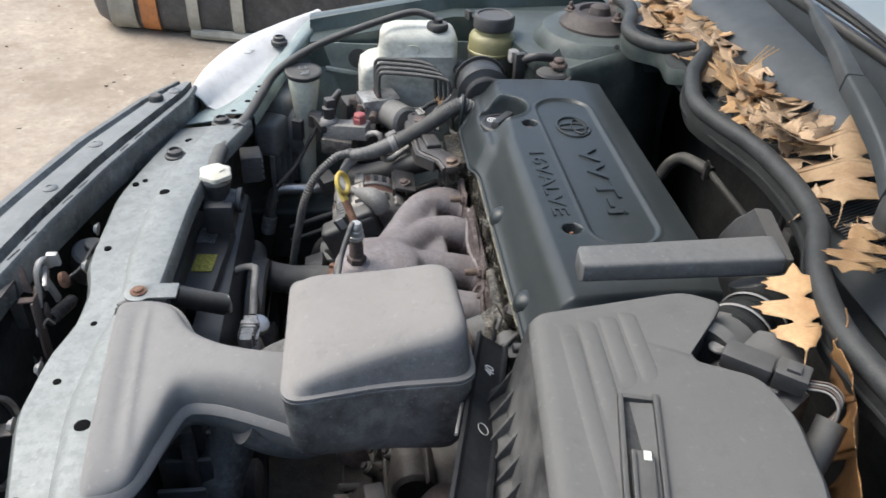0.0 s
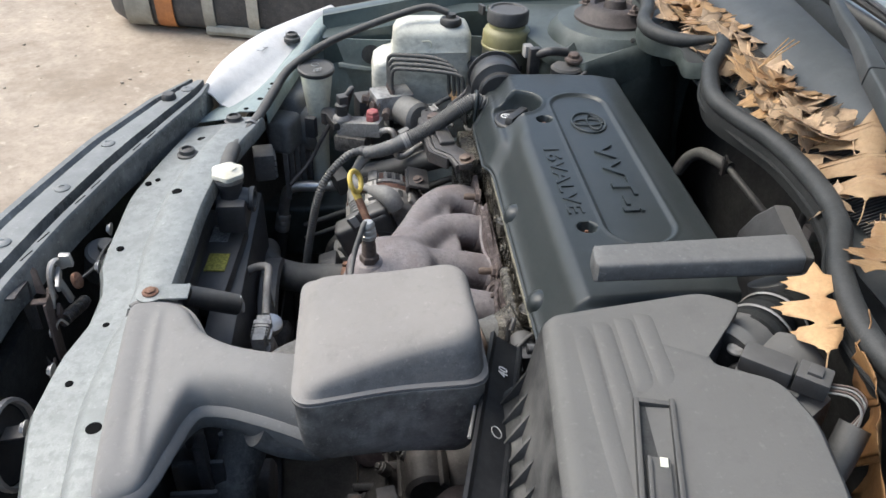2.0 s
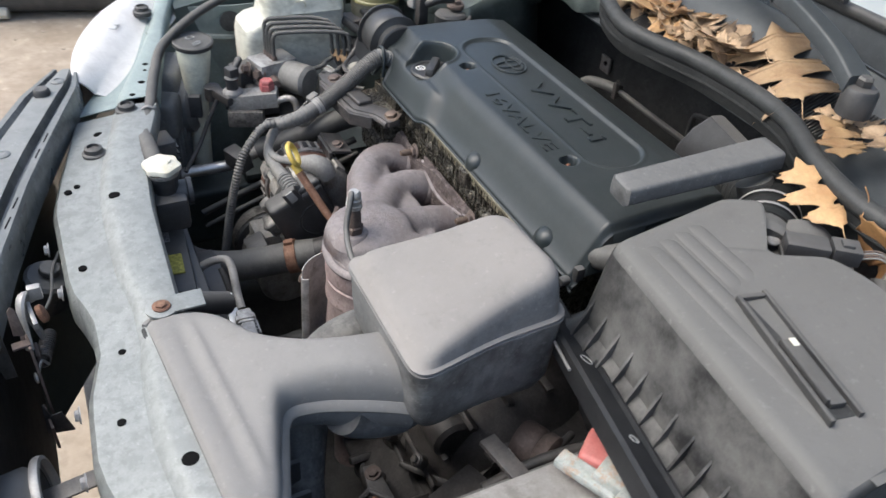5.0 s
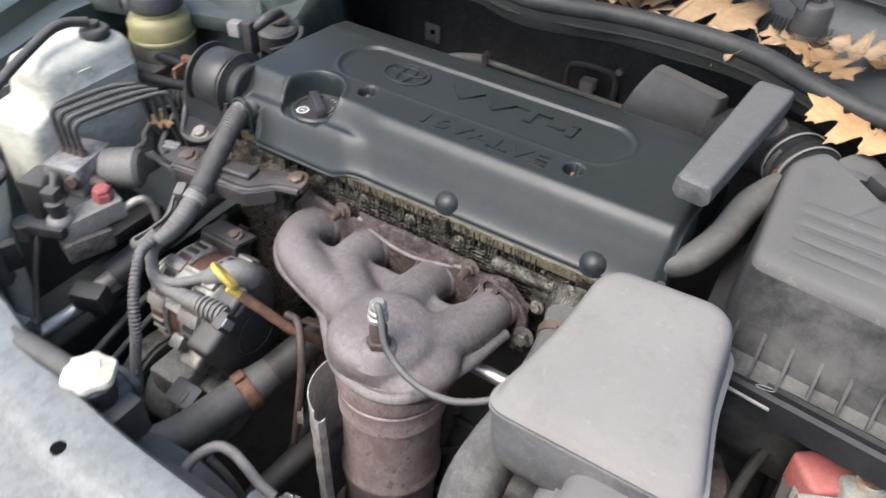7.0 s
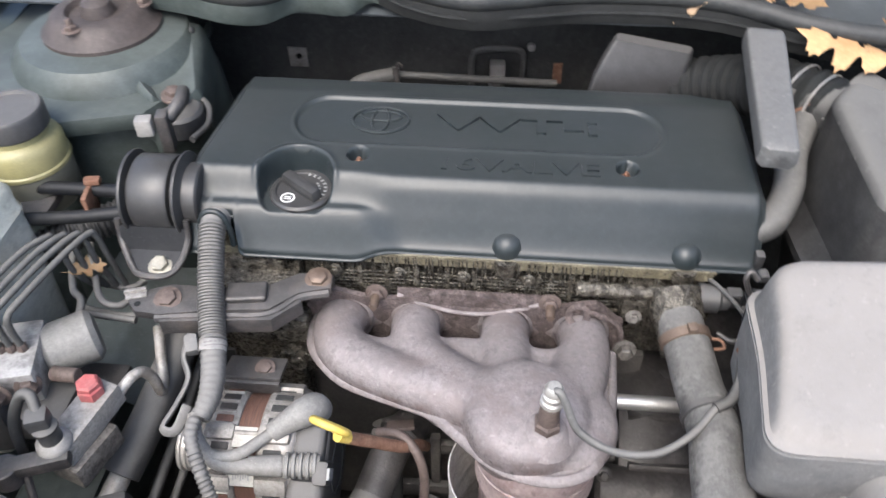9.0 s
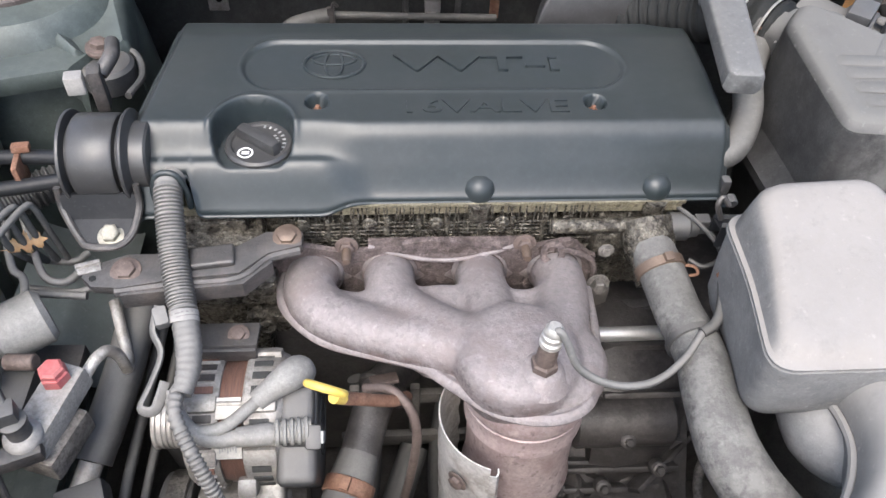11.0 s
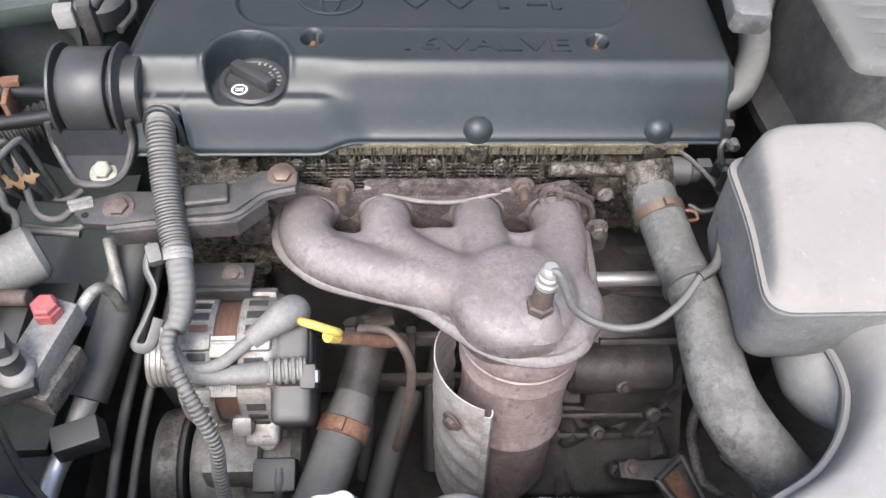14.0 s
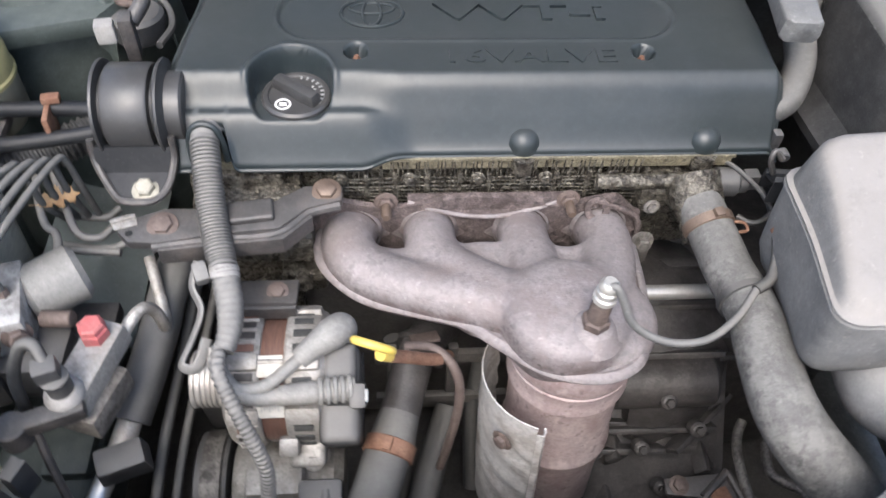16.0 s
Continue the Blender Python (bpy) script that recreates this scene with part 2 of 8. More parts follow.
M = dict(
    cover=mat("satin_black_cover", (0.0185, 0.0252, 0.0275), 0.31, 0, (0.030, 0.035, 0.037), 18, 0.6, 0.08, 1500, DUST, 0.04, spec=0.42),
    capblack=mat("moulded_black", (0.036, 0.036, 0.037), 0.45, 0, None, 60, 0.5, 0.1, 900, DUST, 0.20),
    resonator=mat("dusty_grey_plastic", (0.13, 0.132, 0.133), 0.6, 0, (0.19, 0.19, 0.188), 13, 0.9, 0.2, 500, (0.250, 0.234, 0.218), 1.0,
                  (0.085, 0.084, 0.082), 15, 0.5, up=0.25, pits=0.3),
    boxgrime=mat("oil_splashed_grey_plastic", (0.12, 0.122, 0.123), 0.6, 0, (0.19, 0.19, 0.188), 13, 0.9, 0.2, 500, (0.235, 0.228, 0.218), 0.5,
                 (0.016, 0.016, 0.016), 17, 0.95, up=0.25, pits=0.3, stain_from=(0.015, 0.05)),
    snorkel=mat("dusty_duct_plastic", (0.10, 0.10, 0.10), 0.6, 0, (0.16, 0.16, 0.157), 13, 0.7, 0.15, 500, (0.235, 0.226, 0.214), 0.85, (0.06, 0.06, 0.06), 13, 0.4, up=-0.15),
    airbox=mat("grey_black_box_plastic", (0.022, 0.022, 0.022), 0.6, 0, (0.040, 0.039, 0.038), 12, 0.9, 0.2, 450, (0.150, 0.147, 0.139), 0.9,
               (0.07, 0.068, 0.064), 7, 0.35, up=0.38, pits=0.5),
    boxside=mat("grimy_black_box_wall", (0.022, 0.022, 0.0225), 0.5, 0, (0.055, 0.055, 0.054), 9, 0.9, 0.2, 450, None, 0, (0.150, 0.147, 0.140), 9, 0.85, spec=0.3, stain_from=(-0.150, -0.125)),
    duct=mat("grey_duct_plastic", (0.080, 0.082, 0.083), 0.55, 0, (0.12, 0.122, 0.122), 16, 0.9, 0.15, 500, (0.20, 0.198, 0.192), 0.4, (0.05, 0.05, 0.05), 18, 0.4, pits=0.4),
    rubber=mat("black_rubber", (0.034, 0.034, 0.034), 0.55, 0, (0.055, 0.054, 0.052), 25, 0.7, 0.2, 700, DUST, 0.22),
    seal=mat("weathered_seal_rubber", (0.024, 0.026, 0.027), 0.5, 0, (0.045, 0.047, 0.047), 22, 0.8, 0.3, 500, DUST, 0.05, spec=0.35),
    hose=mat("grey_faded_hose", (0.066, 0.065, 0.062), 0.75, 0, (0.125, 0.122, 0.115), 26, 0.95, 0.7, 420, (0.18, 0.176, 0.166), 0.4, (0.22, 0.214, 0.20), 38, 0.6, wear=0.7, pits=0.5),
    darkhose=mat("dark_hose", (0.035, 0.034, 0.033), 0.65, 0, (0.07, 0.068, 0.064), 30, 0.8, 0.25, 500, DUST, 0.24),
    conduit=mat("grey_split_conduit", (0.080, 0.079, 0.076), 0.6, 0, (0.13, 0.128, 0.122), 40, 0.7, 0.15, 600, DUST, 0.3),
    flange=mat("scaly_brown_iron", (0.070, 0.053, 0.050), 0.8, 0.05, (0.15, 0.12, 0.112), 75, 0.9, 1.6, 200, None, 0, (0.035, 0.024, 0.02), 36, 0.7, wear=0.8, pits=0.7),
    iron=mat("heat_stained_iron", (0.175, 0.147, 0.144), 0.46, 0.30, (0.245, 0.217, 0.214), 24, 0.95, 0.6, 320, (0.31, 0.285, 0.281), 0.45,
             (0.11, 0.068, 0.058), 15, 0.65, up=0.1, wear=0.75, pits=0.8),
    catalyst=mat("rust_red_steel_can", (0.40, 0.315, 0.305), 0.42, 0.3, (0.50, 0.425, 0.41), 18, 0.9, 0.3, 300, None, 0, (0.22, 0.14, 0.125), 14, 0.5, stretch=(1, 1, 0.8), wear=0.5, pits=0.6),
    shield=mat("dull_aluminised_shield", (0.62, 0.61, 0.59), 0.5, 0.2, (0.50, 0.48, 0.455), 25, 0.9, 0.4, 300, None, 0, (0.16, 0.12, 0.09), 20, 0.5, wear=0.7),
    alu=mat("cast_aluminium_dirty", (0.40, 0.385, 0.36), 0.55, 0.45, (0.25, 0.235, 0.215), 45, 0.9, 0.35, 500, None, 0, (0.10, 0.085, 0.07), 25, 0.6, wear=0.8),
    dirtalu=mat("grimy_cast_aluminium", (0.115, 0.106, 0.096), 0.55, 0.3, (0.22, 0.205, 0.185), 40, 0.9, 0.5, 350, None, 0, (0.025, 0.022, 0.018), 30, 0.8, wear=0.8),
    oily=mat("oil_soaked_casting", (0.050, 0.043, 0.034), 0.26, 0.35, (0.20, 0.185, 0.150), 110, 0.95, 1.5, 190, None, 0, (0.012, 0.009, 0.007), 85, 0.9, wear=0.9, pits=0.9),
    lamphouse=mat("dusty_lamp_shell", (0.15, 0.15, 0.145), 0.6, 0, (0.22, 0.215, 0.21), 14, 0.9, 0.2, 500, (0.24, 0.235, 0.225), 0.6, (0.08, 0.08, 0.075), 12, 0.5),
    ceramic=mat("bright_crimped_sleeve", (0.54, 0.53, 0.50), 0.36, 0.5, (0.36, 0.34, 0.31), 90, 0.8, 0.1, 600),
    line=mat("dull_white_pipe", (0.50, 0.495, 0.48), 0.5, 0.35, (0.26, 0.25, 0.24), 60, 0.9, 0.3, 500, None, 0, (0.13, 0.125, 0.12), 40, 0.6),
    steel=mat("worn_steel", (0.40, 0.39, 0.375), 0.40, 0.45, (0.30, 0.28, 0.26), 60, 0.8, 0.2, 700),
    bright=mat("bright_steel", (0.68, 0.67, 0.65), 0.38, 0.85, (0.45, 0.44, 0.42), 60, 0.6, 0.1, 700),
    rusty=mat("rusty_steel", (0.20, 0.10, 0.065), 0.7, 0.3, (0.30, 0.18, 0.12), 70, 0.9, 0.5, 500, None, 0, (0.09, 0.045, 0.03), 40, 0.6),
    rusty2=mat("tarnished_bolt", (0.17, 0.125, 0.095), 0.5, 0.4, (0.12, 0.085, 0.065), 80, 0.9, 0.3, 600),
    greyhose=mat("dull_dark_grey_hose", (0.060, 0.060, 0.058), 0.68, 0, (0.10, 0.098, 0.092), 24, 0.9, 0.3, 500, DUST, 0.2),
    dullzinc=mat("dull_zinc_bolt", (0.36, 0.345, 0.29), 0.5, 0.4, (0.25, 0.235, 0.19), 90, 0.9, 0.3, 600),
    # near black: the shade inside holes and slots, put into the colour
    hole=mat("painted_hole_shade", (0.006, 0.006, 0.006), 0.9, 0, None, 40, 0.2, 0.0, spec=0.05),
    varnish=mat("oil_varnished_edge", (0.15, 0.132, 0.088), 0.3, 0.15, (0.30, 0.272, 0.19), 90, 0.95, 1.0, 220, None, 0, (0.03, 0.024, 0.016), 45, 0.6, wear=0.8, pits=0.6),
    copper=mat("copper_winding", (0.21, 0.115, 0.085), 0.5, 0.35, (0.13, 0.08, 0.065), 60, 0.9, 0.3, 900, stretch=(12, 1, 1)),
    bracket=mat("black_painted_bracket", (0.040, 0.038, 0.038), 0.42, 0.2, (0.085, 0.079, 0.076), 40, 0.9, 0.4, 400, DUST, 0.11, (0.12, 0.095, 0.082), 45, 0.28),
    blackpaint=mat("black_paint_satin", (0.013, 0.014, 0.016), 0.46, 0, (0.024, 0.025, 0.027), 14, 0.8, 0.1, 500, None, 0, (0.035, 0.035, 0.036), 16, 0.5, spec=0.3),
    support=mat("green_grey_panel_paint", (0.195, 0.212, 0.205), 0.36, 0.25, (0.27, 0.285, 0.276), 11, 0.95, 0.12, 500, (0.31, 0.318, 0.308), 0.45, (0.13, 0.143, 0.138), 13, 0.7, wear=0.7, pits=0.45),
    paleg=mat("pale_green_panel_paint", (0.22, 0.28, 0.262), 0.35, 0.2, (0.29, 0.345, 0.325), 12, 0.9, 0.06, 700, (0.40, 0.43, 0.42), 0.3),
    body=mat("dark_green_body_paint", (0.045, 0.066, 0.068), 0.33, 0.3, (0.065, 0.088, 0.084), 9, 0.8, 0.05, 800, (0.24, 0.26, 0.25), 0.16, coat=0.5),
    # lighter copy of the tower green, making up for light lacking in the bay
    bay=mat("dusty_green_bay_paint", (0.14, 0.178, 0.168), 0.5, 0.1, (0.20, 0.24, 0.23), 10, 0.9, 0.1, 600, (0.30, 0.32, 0.31), 0.45, (0.09, 0.105, 0.10), 8, 0.5),
    tower=mat("dark_green_tower_paint", (0.047, 0.060, 0.056), 0.42, 0.1, (0.078, 0.093, 0.088), 14, 0.9, 0.1, 600, (0.20, 0.215, 0.205), 0.16, (0.025, 0.033, 0.031), 9, 0.5),
    satin=mat("satin_black_steel", (0.040, 0.040, 0.041), 0.36, 0.1, (0.055, 0.055, 0.055), 20, 0.6, 0.08, 700, DUST, 0.04, (0.022, 0.022, 0.022), 16, 0.5),
    soot=mat("flat_black_rubber_and_hole_shade", (0.014, 0.015, 0.015), 0.7, 0, (0.022, 0.023, 0.023), 18, 0.8, 0.3, 400, spec=0.25),
    # felt, and also the dark of shaded gaps, slots and holes
    dark=mat("black_felt_and_shaded_gaps", (0.040, 0.041, 0.041), 0.85, 0, (0.065, 0.066, 0.064), 20, 0.8, 0.4, 300, spec=0.25),
    capbrown=mat("dark_brown_cap", (0.055, 0.045, 0.042), 0.6, 0.1, (0.085, 0.07, 0.065), 30, 0.9, 0.3, 400),
    deep=mat("oil_dark_casting_and_slot_shade", (0.040, 0.037, 0.036), 0.5, 0.15, (0.078, 0.072, 0.068), 30, 0.9, 0.5, 300, None, 0, (0.018, 0.016, 0.015), 26, 0.6),
    grime=mat("grimy_dark_metal", (0.075, 0.070, 0.066), 0.6, 0.1, (0.13, 0.122, 0.112), 30, 0.9, 0.5, 300, None, 0, (0.09, 0.08, 0.07), 30, 0.35),
    cowl=mat("faded_cowl_plastic", (0.036, 0.043, 0.048), 0.48, 0, (0.062, 0.069, 0.074), 8, 0.8, 0.08, 900, (0.20, 0.21, 0.21), 0.10),
    # its pale dust also stands in for sky reflected on the top
    trim=mat("front_trim_plastic", (0.06, 0.066, 0.066), 0.27, 0, (0.12, 0.127, 0.125), 9, 0.9, 0.08, 700, (0.30, 0.31, 0.305), 0.55, (0.20, 0.205, 0.2), 14, 0.65, wear=0.8, pits=0.4),
    tank=mat("milky_tank_plastic", (0.70, 0.695, 0.61), 0.42, 0, (0.58, 0.575, 0.49), 12, 0.9, 0.12, 400, None, 0, (0.24, 0.23, 0.19), 12, 0.5, stretch=(1, 1, 1.6)),
    neck=mat("aged_cream_plastic", (0.82, 0.80, 0.66), 0.5, 0, (0.72, 0.70, 0.55), 12, 0.9, 0.1, 400, None, 0, (0.30, 0.28, 0.20), 14, 0.35),
    fluid=mat("yellow_fluid_reservoir", (0.30, 0.275, 0.13), 0.4, 0, (0.23, 0.21, 0.115), 14, 0.8, 0.05, 400, None, 0, (0.16, 0.14, 0.08), 10, 0.4),
    fluiddark=mat("stained_reservoir_base", (0.20, 0.19, 0.145), 0.45, 0, (0.13, 0.125, 0.10), 14, 0.8, 0.05, 400),
    ivory=mat("ivory_cap_paint", (0.64, 0.62, 0.54), 0.4, 0, (0.62, 0.59, 0.47), 40, 0.6, 0.08, 500, None, 0, (0.42, 0.37, 0.22), 35, 0.4),
    paper=mat("aged_label_paper", (0.50, 0.49, 0.45), 0.6, 0, (0.38, 0.365, 0.33), 90, 0.9, 0.05, 500),
    white=mat("white_mark", (0.72, 0.72, 0.70), 0.5, 0, None, 50, 0.3, 0.05),
    grey_mark=mat("grey_mark", (0.28, 0.285, 0.28), 0.5, 0, None, 50, 0.3, 0.05),
    redcap=mat("red_plastic_cap", (0.40, 0.095, 0.095), 0.55, 0, (0.34, 0.14, 0.13), 60, 0.7, 0.05),
    redbox=mat("faded_red_cover", (0.50, 0.14, 0.13), 0.5, 0, (0.42, 0.18, 0.16), 30, 0.7, 0.1),
    yellow=mat("yellow_plastic", (0.62, 0.45, 0.08), 0.45, 0, (0.55, 0.42, 0.14), 60, 0.6, 0.05),
    label_yellow=mat("yellow_label_print", (0.62, 0.56, 0.12), 0.5, 0, (0.20, 0.19, 0.04), 260, 0.9, 0.02, 900),
    label_grey=mat("grey_label_print", (0.42, 0.42, 0.41), 0.5, 0, (0.10, 0.10, 0.10), 260, 0.9, 0.02, 900),
    connector=mat("grey_connector", (0.30, 0.29, 0.275), 0.5, 0, (0.20, 0.19, 0.18), 60, 0.8, 0.15, 600, None, 0, (0.12, 0.11, 0.10), 40, 0.5),
    boot=mat("grey_rubber_boot", (0.19, 0.185, 0.175), 0.6, 0, (0.25, 0.245, 0.23), 40, 0.8, 0.15, 600),
    corroded=mat("corroded_lead_terminal", (0.45, 0.47, 0.45), 0.75, 0.1, (0.30, 0.33, 0.30), 90, 0.9, 0.9, 300, None, 0, (0.42, 0.22, 0.10), 60, 0.6),
    leaf=mat("dry_oak_leaf", (0.42, 0.27, 0.135), 0.55, 0, (0.33, 0.195, 0.09), 30, 0.8, 0.25, 250, None, 0, (0.26, 0.12, 0.05), 24, 0.4, per_piece=0.35),
    leafpale=mat("curled_tan_leaf", (0.50, 0.36, 0.23), 0.6, 0, (0.36, 0.25, 0.155), 30, 0.8, 0.25, 250, None, 0, (0.14, 0.085, 0.05), 24, 0.55, per_piece=0.4),
    leaftan=mat("tan_oak_leaf", (0.37, 0.255, 0.145), 0.6, 0, (0.29, 0.185, 0.10), 26, 0.9, 0.3, 250, None, 0, (0.20, 0.115, 0.06), 22, 0.45),
    leafbrown=mat("brown_curled_leaf", (0.30, 0.165, 0.065), 0.55, 0, (0.22, 0.11, 0.045), 30, 0.8, 0.25, 250, None, 0, (0.12, 0.06, 0.03), 24, 0.4),
    needle=mat("pine_needle", (0.36, 0.22, 0.10), 0.6),
    gravel=mat("sandy_gravel", (0.35, 0.285, 0.217), 0.9, 0, (0.44, 0.37, 0.29), 1.3, 0.9, 0.9, 38, None, 0, (0.25, 0.195, 0.14), 2.2, 0.55),
    pebble=mat("pebbles", (0.44, 0.37, 0.29), 0.85, 0, (0.34, 0.28, 0.22), 20, 0.9, 0.3),
    roll=mat("dark_vinyl", (0.035, 0.037, 0.04), 0.5, 0, (0.07, 0.071, 0.072), 5, 0.9, 0.15, 120, (0.2, 0.19, 0.18), 0.4, (0.13, 0.125, 0.115), 4, 0.4),
    tape=mat("weathered_beige_tape", (0.46, 0.44, 0.37), 0.7, 0, (0.24, 0.23, 0.19), 7, 0.9, 0.2, 120),
    strap=mat("faded_orange_strap", (0.55, 0.225, 0.075), 0.7, 0, (0.40, 0.16, 0.06), 14, 0.9, 0.4, 120),
    tread=mat("brake_dust_brown", (0.10, 0.075, 0.065), 0.65, 0.2, (0.15, 0.115, 0.10), 40, 0.9, 0.4, 300),
)


def glass(name, col, rough, trans):
    m = bpy.data.materials.new(name)
    m.use_nodes = True
    b = m.node_tree.nodes["Principled BSDF"]
    b.inputs["Base Color"].default_value = (*col, 1)
    b.inputs["Roughness"].default_value = rough
    b.inputs["Transmission Weight"].default_value = trans
    return m


M["screen"] = glass("windscreen_glass", (0.72, 0.78, 0.76), 0.03, 0.6)
M["lens"] = mat("headlamp_lens", (0.72, 0.70, 0.67), 0.34, 0, (0.62, 0.61, 0.585), 6, 0.7, 0.02, 500)


# ---- mesh helpers ----
def thing(name, label, category, at=(0, 0, 0), group="", kind=""):
    ob = new(name)
    ob.empty_display_size = 0.02
    ob.matrix_world = Matrix.Translation(at)
    return tagged(ob, label, category, group, kind)


def base(parent):
    p = Vector()
    while parent is not None:
        p += parent.matrix_basis.translation
        parent = parent.parent
    return p


def part(name, bm, material, parent=None, label="", angle=38, weld=True):
    """One mesh object; its shape is given in world places, whatever thing it hangs under."""
    me = bpy.data.meshes.new(name)
    bmesh.ops.recalc_face_normals(bm, faces=bm.faces)
    bm.to_mesh(me)
    bm.free()
    me.shade_smooth()
    me.set_sharp_from_angle(angle=radians(angle))
    me.materials.append(M[material] if isinstance(material, str) else material)
    ob = new(name, me)
    if parent is not None:
        me.transform(Matrix.Translation(-base(parent)))
        ob.parent = parent
    if label:
        ob["label"] = label
    return ob


def solo(name, bm, material, label, category, group="", kind="", angle=38):
    """A thing of one mesh, its origin at the middle of its base."""
    ob = part(name, bm, material, None, "", angle)
    c = [Vector(v.co) for v in ob.data.vertices]
    lo = Vector([min(v[i] for v in c) for i in range(3)])
    hi = Vector([max(v[i] for v in c) for i in range(3)])
    o = Vector(((lo.x + hi.x) / 2, (lo.y + hi.y) / 2, lo.z))
    ob.data.transform(Matrix.Translation(-o))
    ob.location = o
    return tagged(ob, label, category, group, kind)


def join(*bms):
    out = bmesh.new()
    for b in bms:
        me = bpy.data.meshes.new("tmp")
        b.to_mesh(me)
        out.from_mesh(me)
        b.free()
        bpy.data.meshes.remove(me)
    return out


def along(p, d, roll=0):
    """The pose that lays the z axis along d, at p."""
    return Matrix.Translation(p) @ Vector(d).to_track_quat("Z", "Y").to_matrix().to_4x4() @ Matrix.Rotation(radians(roll), 4, "Z")


def lathe(profile, seg=28, m=None, cap=True):
    """Revolves (radius, height) pairs round the z axis."""
    bm = bmesh.new()
    rings = []
    for r, z in profile:
        rings.append([bm.verts.new((r * math.cos(2 * math.pi * i / seg), r * math.sin(2 * math.pi * i / seg), z)) for i in range(seg)])
    for a, b in zip(rings, rings[1:]):
        for i in range(seg):
            bm.faces.new((a[i], a[(i + 1) % seg], b[(i + 1) % seg], b[i]))
    if cap:
        bm.faces.new(rings[0][::-1])
        bm.faces.new(rings[-1])
    if m is not None:
        bm.transform(m)
    return bm


def cyl(p, d, r, length, bev=0.0012, seg=24, r2=None):
    r2 = r if r2 is None else r2
    b = min(bev, r * 0.4, r2 * 0.4, length * 0.4)
    return lathe([(r - b, 0), (r, b), (r2, length - b), (r2 - b, length)], seg, along(p, d))


def hexbolt(p, d, r=0.006, h=0.005, washer=True, stud=0.0):
    bms = [lathe([(r * 0.88, 0), (r, 0.0008), (r, h * 0.85), (r * 0.8, h)], 6, along(p, d))]
    if washer:
        bms.append(lathe([(r * 1.5, 0), (r * 1.5, 0.0012), (r * 1.3, 0.002)], 18, along(p, d)))
    if stud:
        bms.append(lathe([(r * 0.5, 0), (r * 0.5, stud), (r * 0.35, stud + 0.002)], 10, along(p, d)))
    return join(*bms)


def rbox(size, at=(0, 0, 0), bev=0.003, seg=2, m=None, taper=1.0):
    """A bevelled box that stands on `at`; its top is `taper` times its foot."""
    bm = bmesh.new()
    bmesh.ops.create_cube(bm, size=1)
    for v in bm.verts:
        k = taper if v.co.z > 0 else 1
        v.co = Vector((v.co.x * size[0] * k, v.co.y * size[1] * k, (v.co.z + 0.5) * size[2]))
    bmesh.ops.bevel(bm, geom=list(bm.edges), offset=min(bev, min(size) * 0.45), segments=seg, profile=0.6, affect="EDGES")
    bm.transform(Matrix.Translation(at) if m is None else m)
    return bm


def prism(poly, z0, z1, bev=0.003, seg=2, m=None, grow=0.0):
    """Extrudes an outline from z0 to z1; grow widens its foot."""
    bm = bmesh.new()
    c = Vector((sum(p[0] for p in poly) / len(poly), sum(p[1] for p in poly) / len(poly)))
    top = [bm.verts.new((p[0], p[1], z1)) for p in poly]
    foot = []
    for p in poly:
        d = (Vector(p) - c).normalized() * grow
        foot.append(bm.verts.new((p[0] + d.x, p[1] + d.y, z0)))
    bm.faces.new(top)
    bm.faces.new(foot[::-1])
    n = len(poly)
    for i in range(n):
        bm.faces.new((foot[i], foot[(i + 1) % n], top[(i + 1) % n], top[i]))
    bmesh.ops.recalc_face_normals(bm, faces=bm.faces)
    if bev:
        bmesh.ops.bevel(bm, geom=list(bm.edges), offset=bev, segments=seg, profile=0.6, affect="EDGES", clamp_overlap=True)
    if m is not None:
        bm.transform(m)
    return bm


def spline(pts, n=8, closed=False):
    """Points on a smooth line through pts."""
    p = [Vector(q) for q in pts]
    out = []
    k = len(p)
    for i in range(k if closed else k - 1):
        a, b = p[i], p[(i + 1) % k]
        z = p[i - 1] if closed or i else a * 2 - b
        c = p[(i + 2) % k] if closed or i + 2 < k else b * 2 - a
        for j in range(n):
            s = j / n
            out.append(0.5 * (2 * a + (b - z) * s + (2 * z - 5 * a + 4 * b - c) * s * s + (3 * a - z - 3 * b + c) * s ** 3))
    if not closed:
        out.append(p[-1])
    return out


def tube(pts, r, seg=14, n=8, rib=0.0, pitch=0.004, cap=True, flat=1.0):
    """A hose or wire through pts; r is one radius or one for each point; rib and pitch corrugate it."""
    line = spline(pts, n)
    if rib:
        fineline, acc = [line[0]], 0.0
        for a, b in zip(line, line[1:]):
            k = max(1, int((b - a).length / (pitch / 4)))
            fineline += [a.lerp(b, (j + 1) / k) for j in range(k)]
        line = fineline
    m = len(line)
    rad = [r] * m if not isinstance(r, (list, tuple)) else [
        r[min(int(i / (m - 1) * (len(r) - 1)), len(r) - 2)] * (1 - f) + r[min(int(i / (m - 1) * (len(r) - 1)), len(r) - 2) + 1] * f
        for i in range(m) for f in (i / (m - 1) * (len(r) - 1) - min(int(i / (m - 1) * (len(r) - 1)), len(r) - 2),)]
    if rib:
        rad = [q + (rib if (i // 2) % 2 else 0) for i, q in enumerate(rad)]
    bm = bmesh.new()
    t = (line[1] - line[0]).normalized()
    u = t.orthogonal().normalized()
    rings = []
    for i, p in enumerate(line):
        t2 = (line[min(i + 1, m - 1)] - line[max(i - 1, 0)]).normalized()
        u = t.rotation_difference(t2) @ u
        t = t2
        w = t.cross(u)
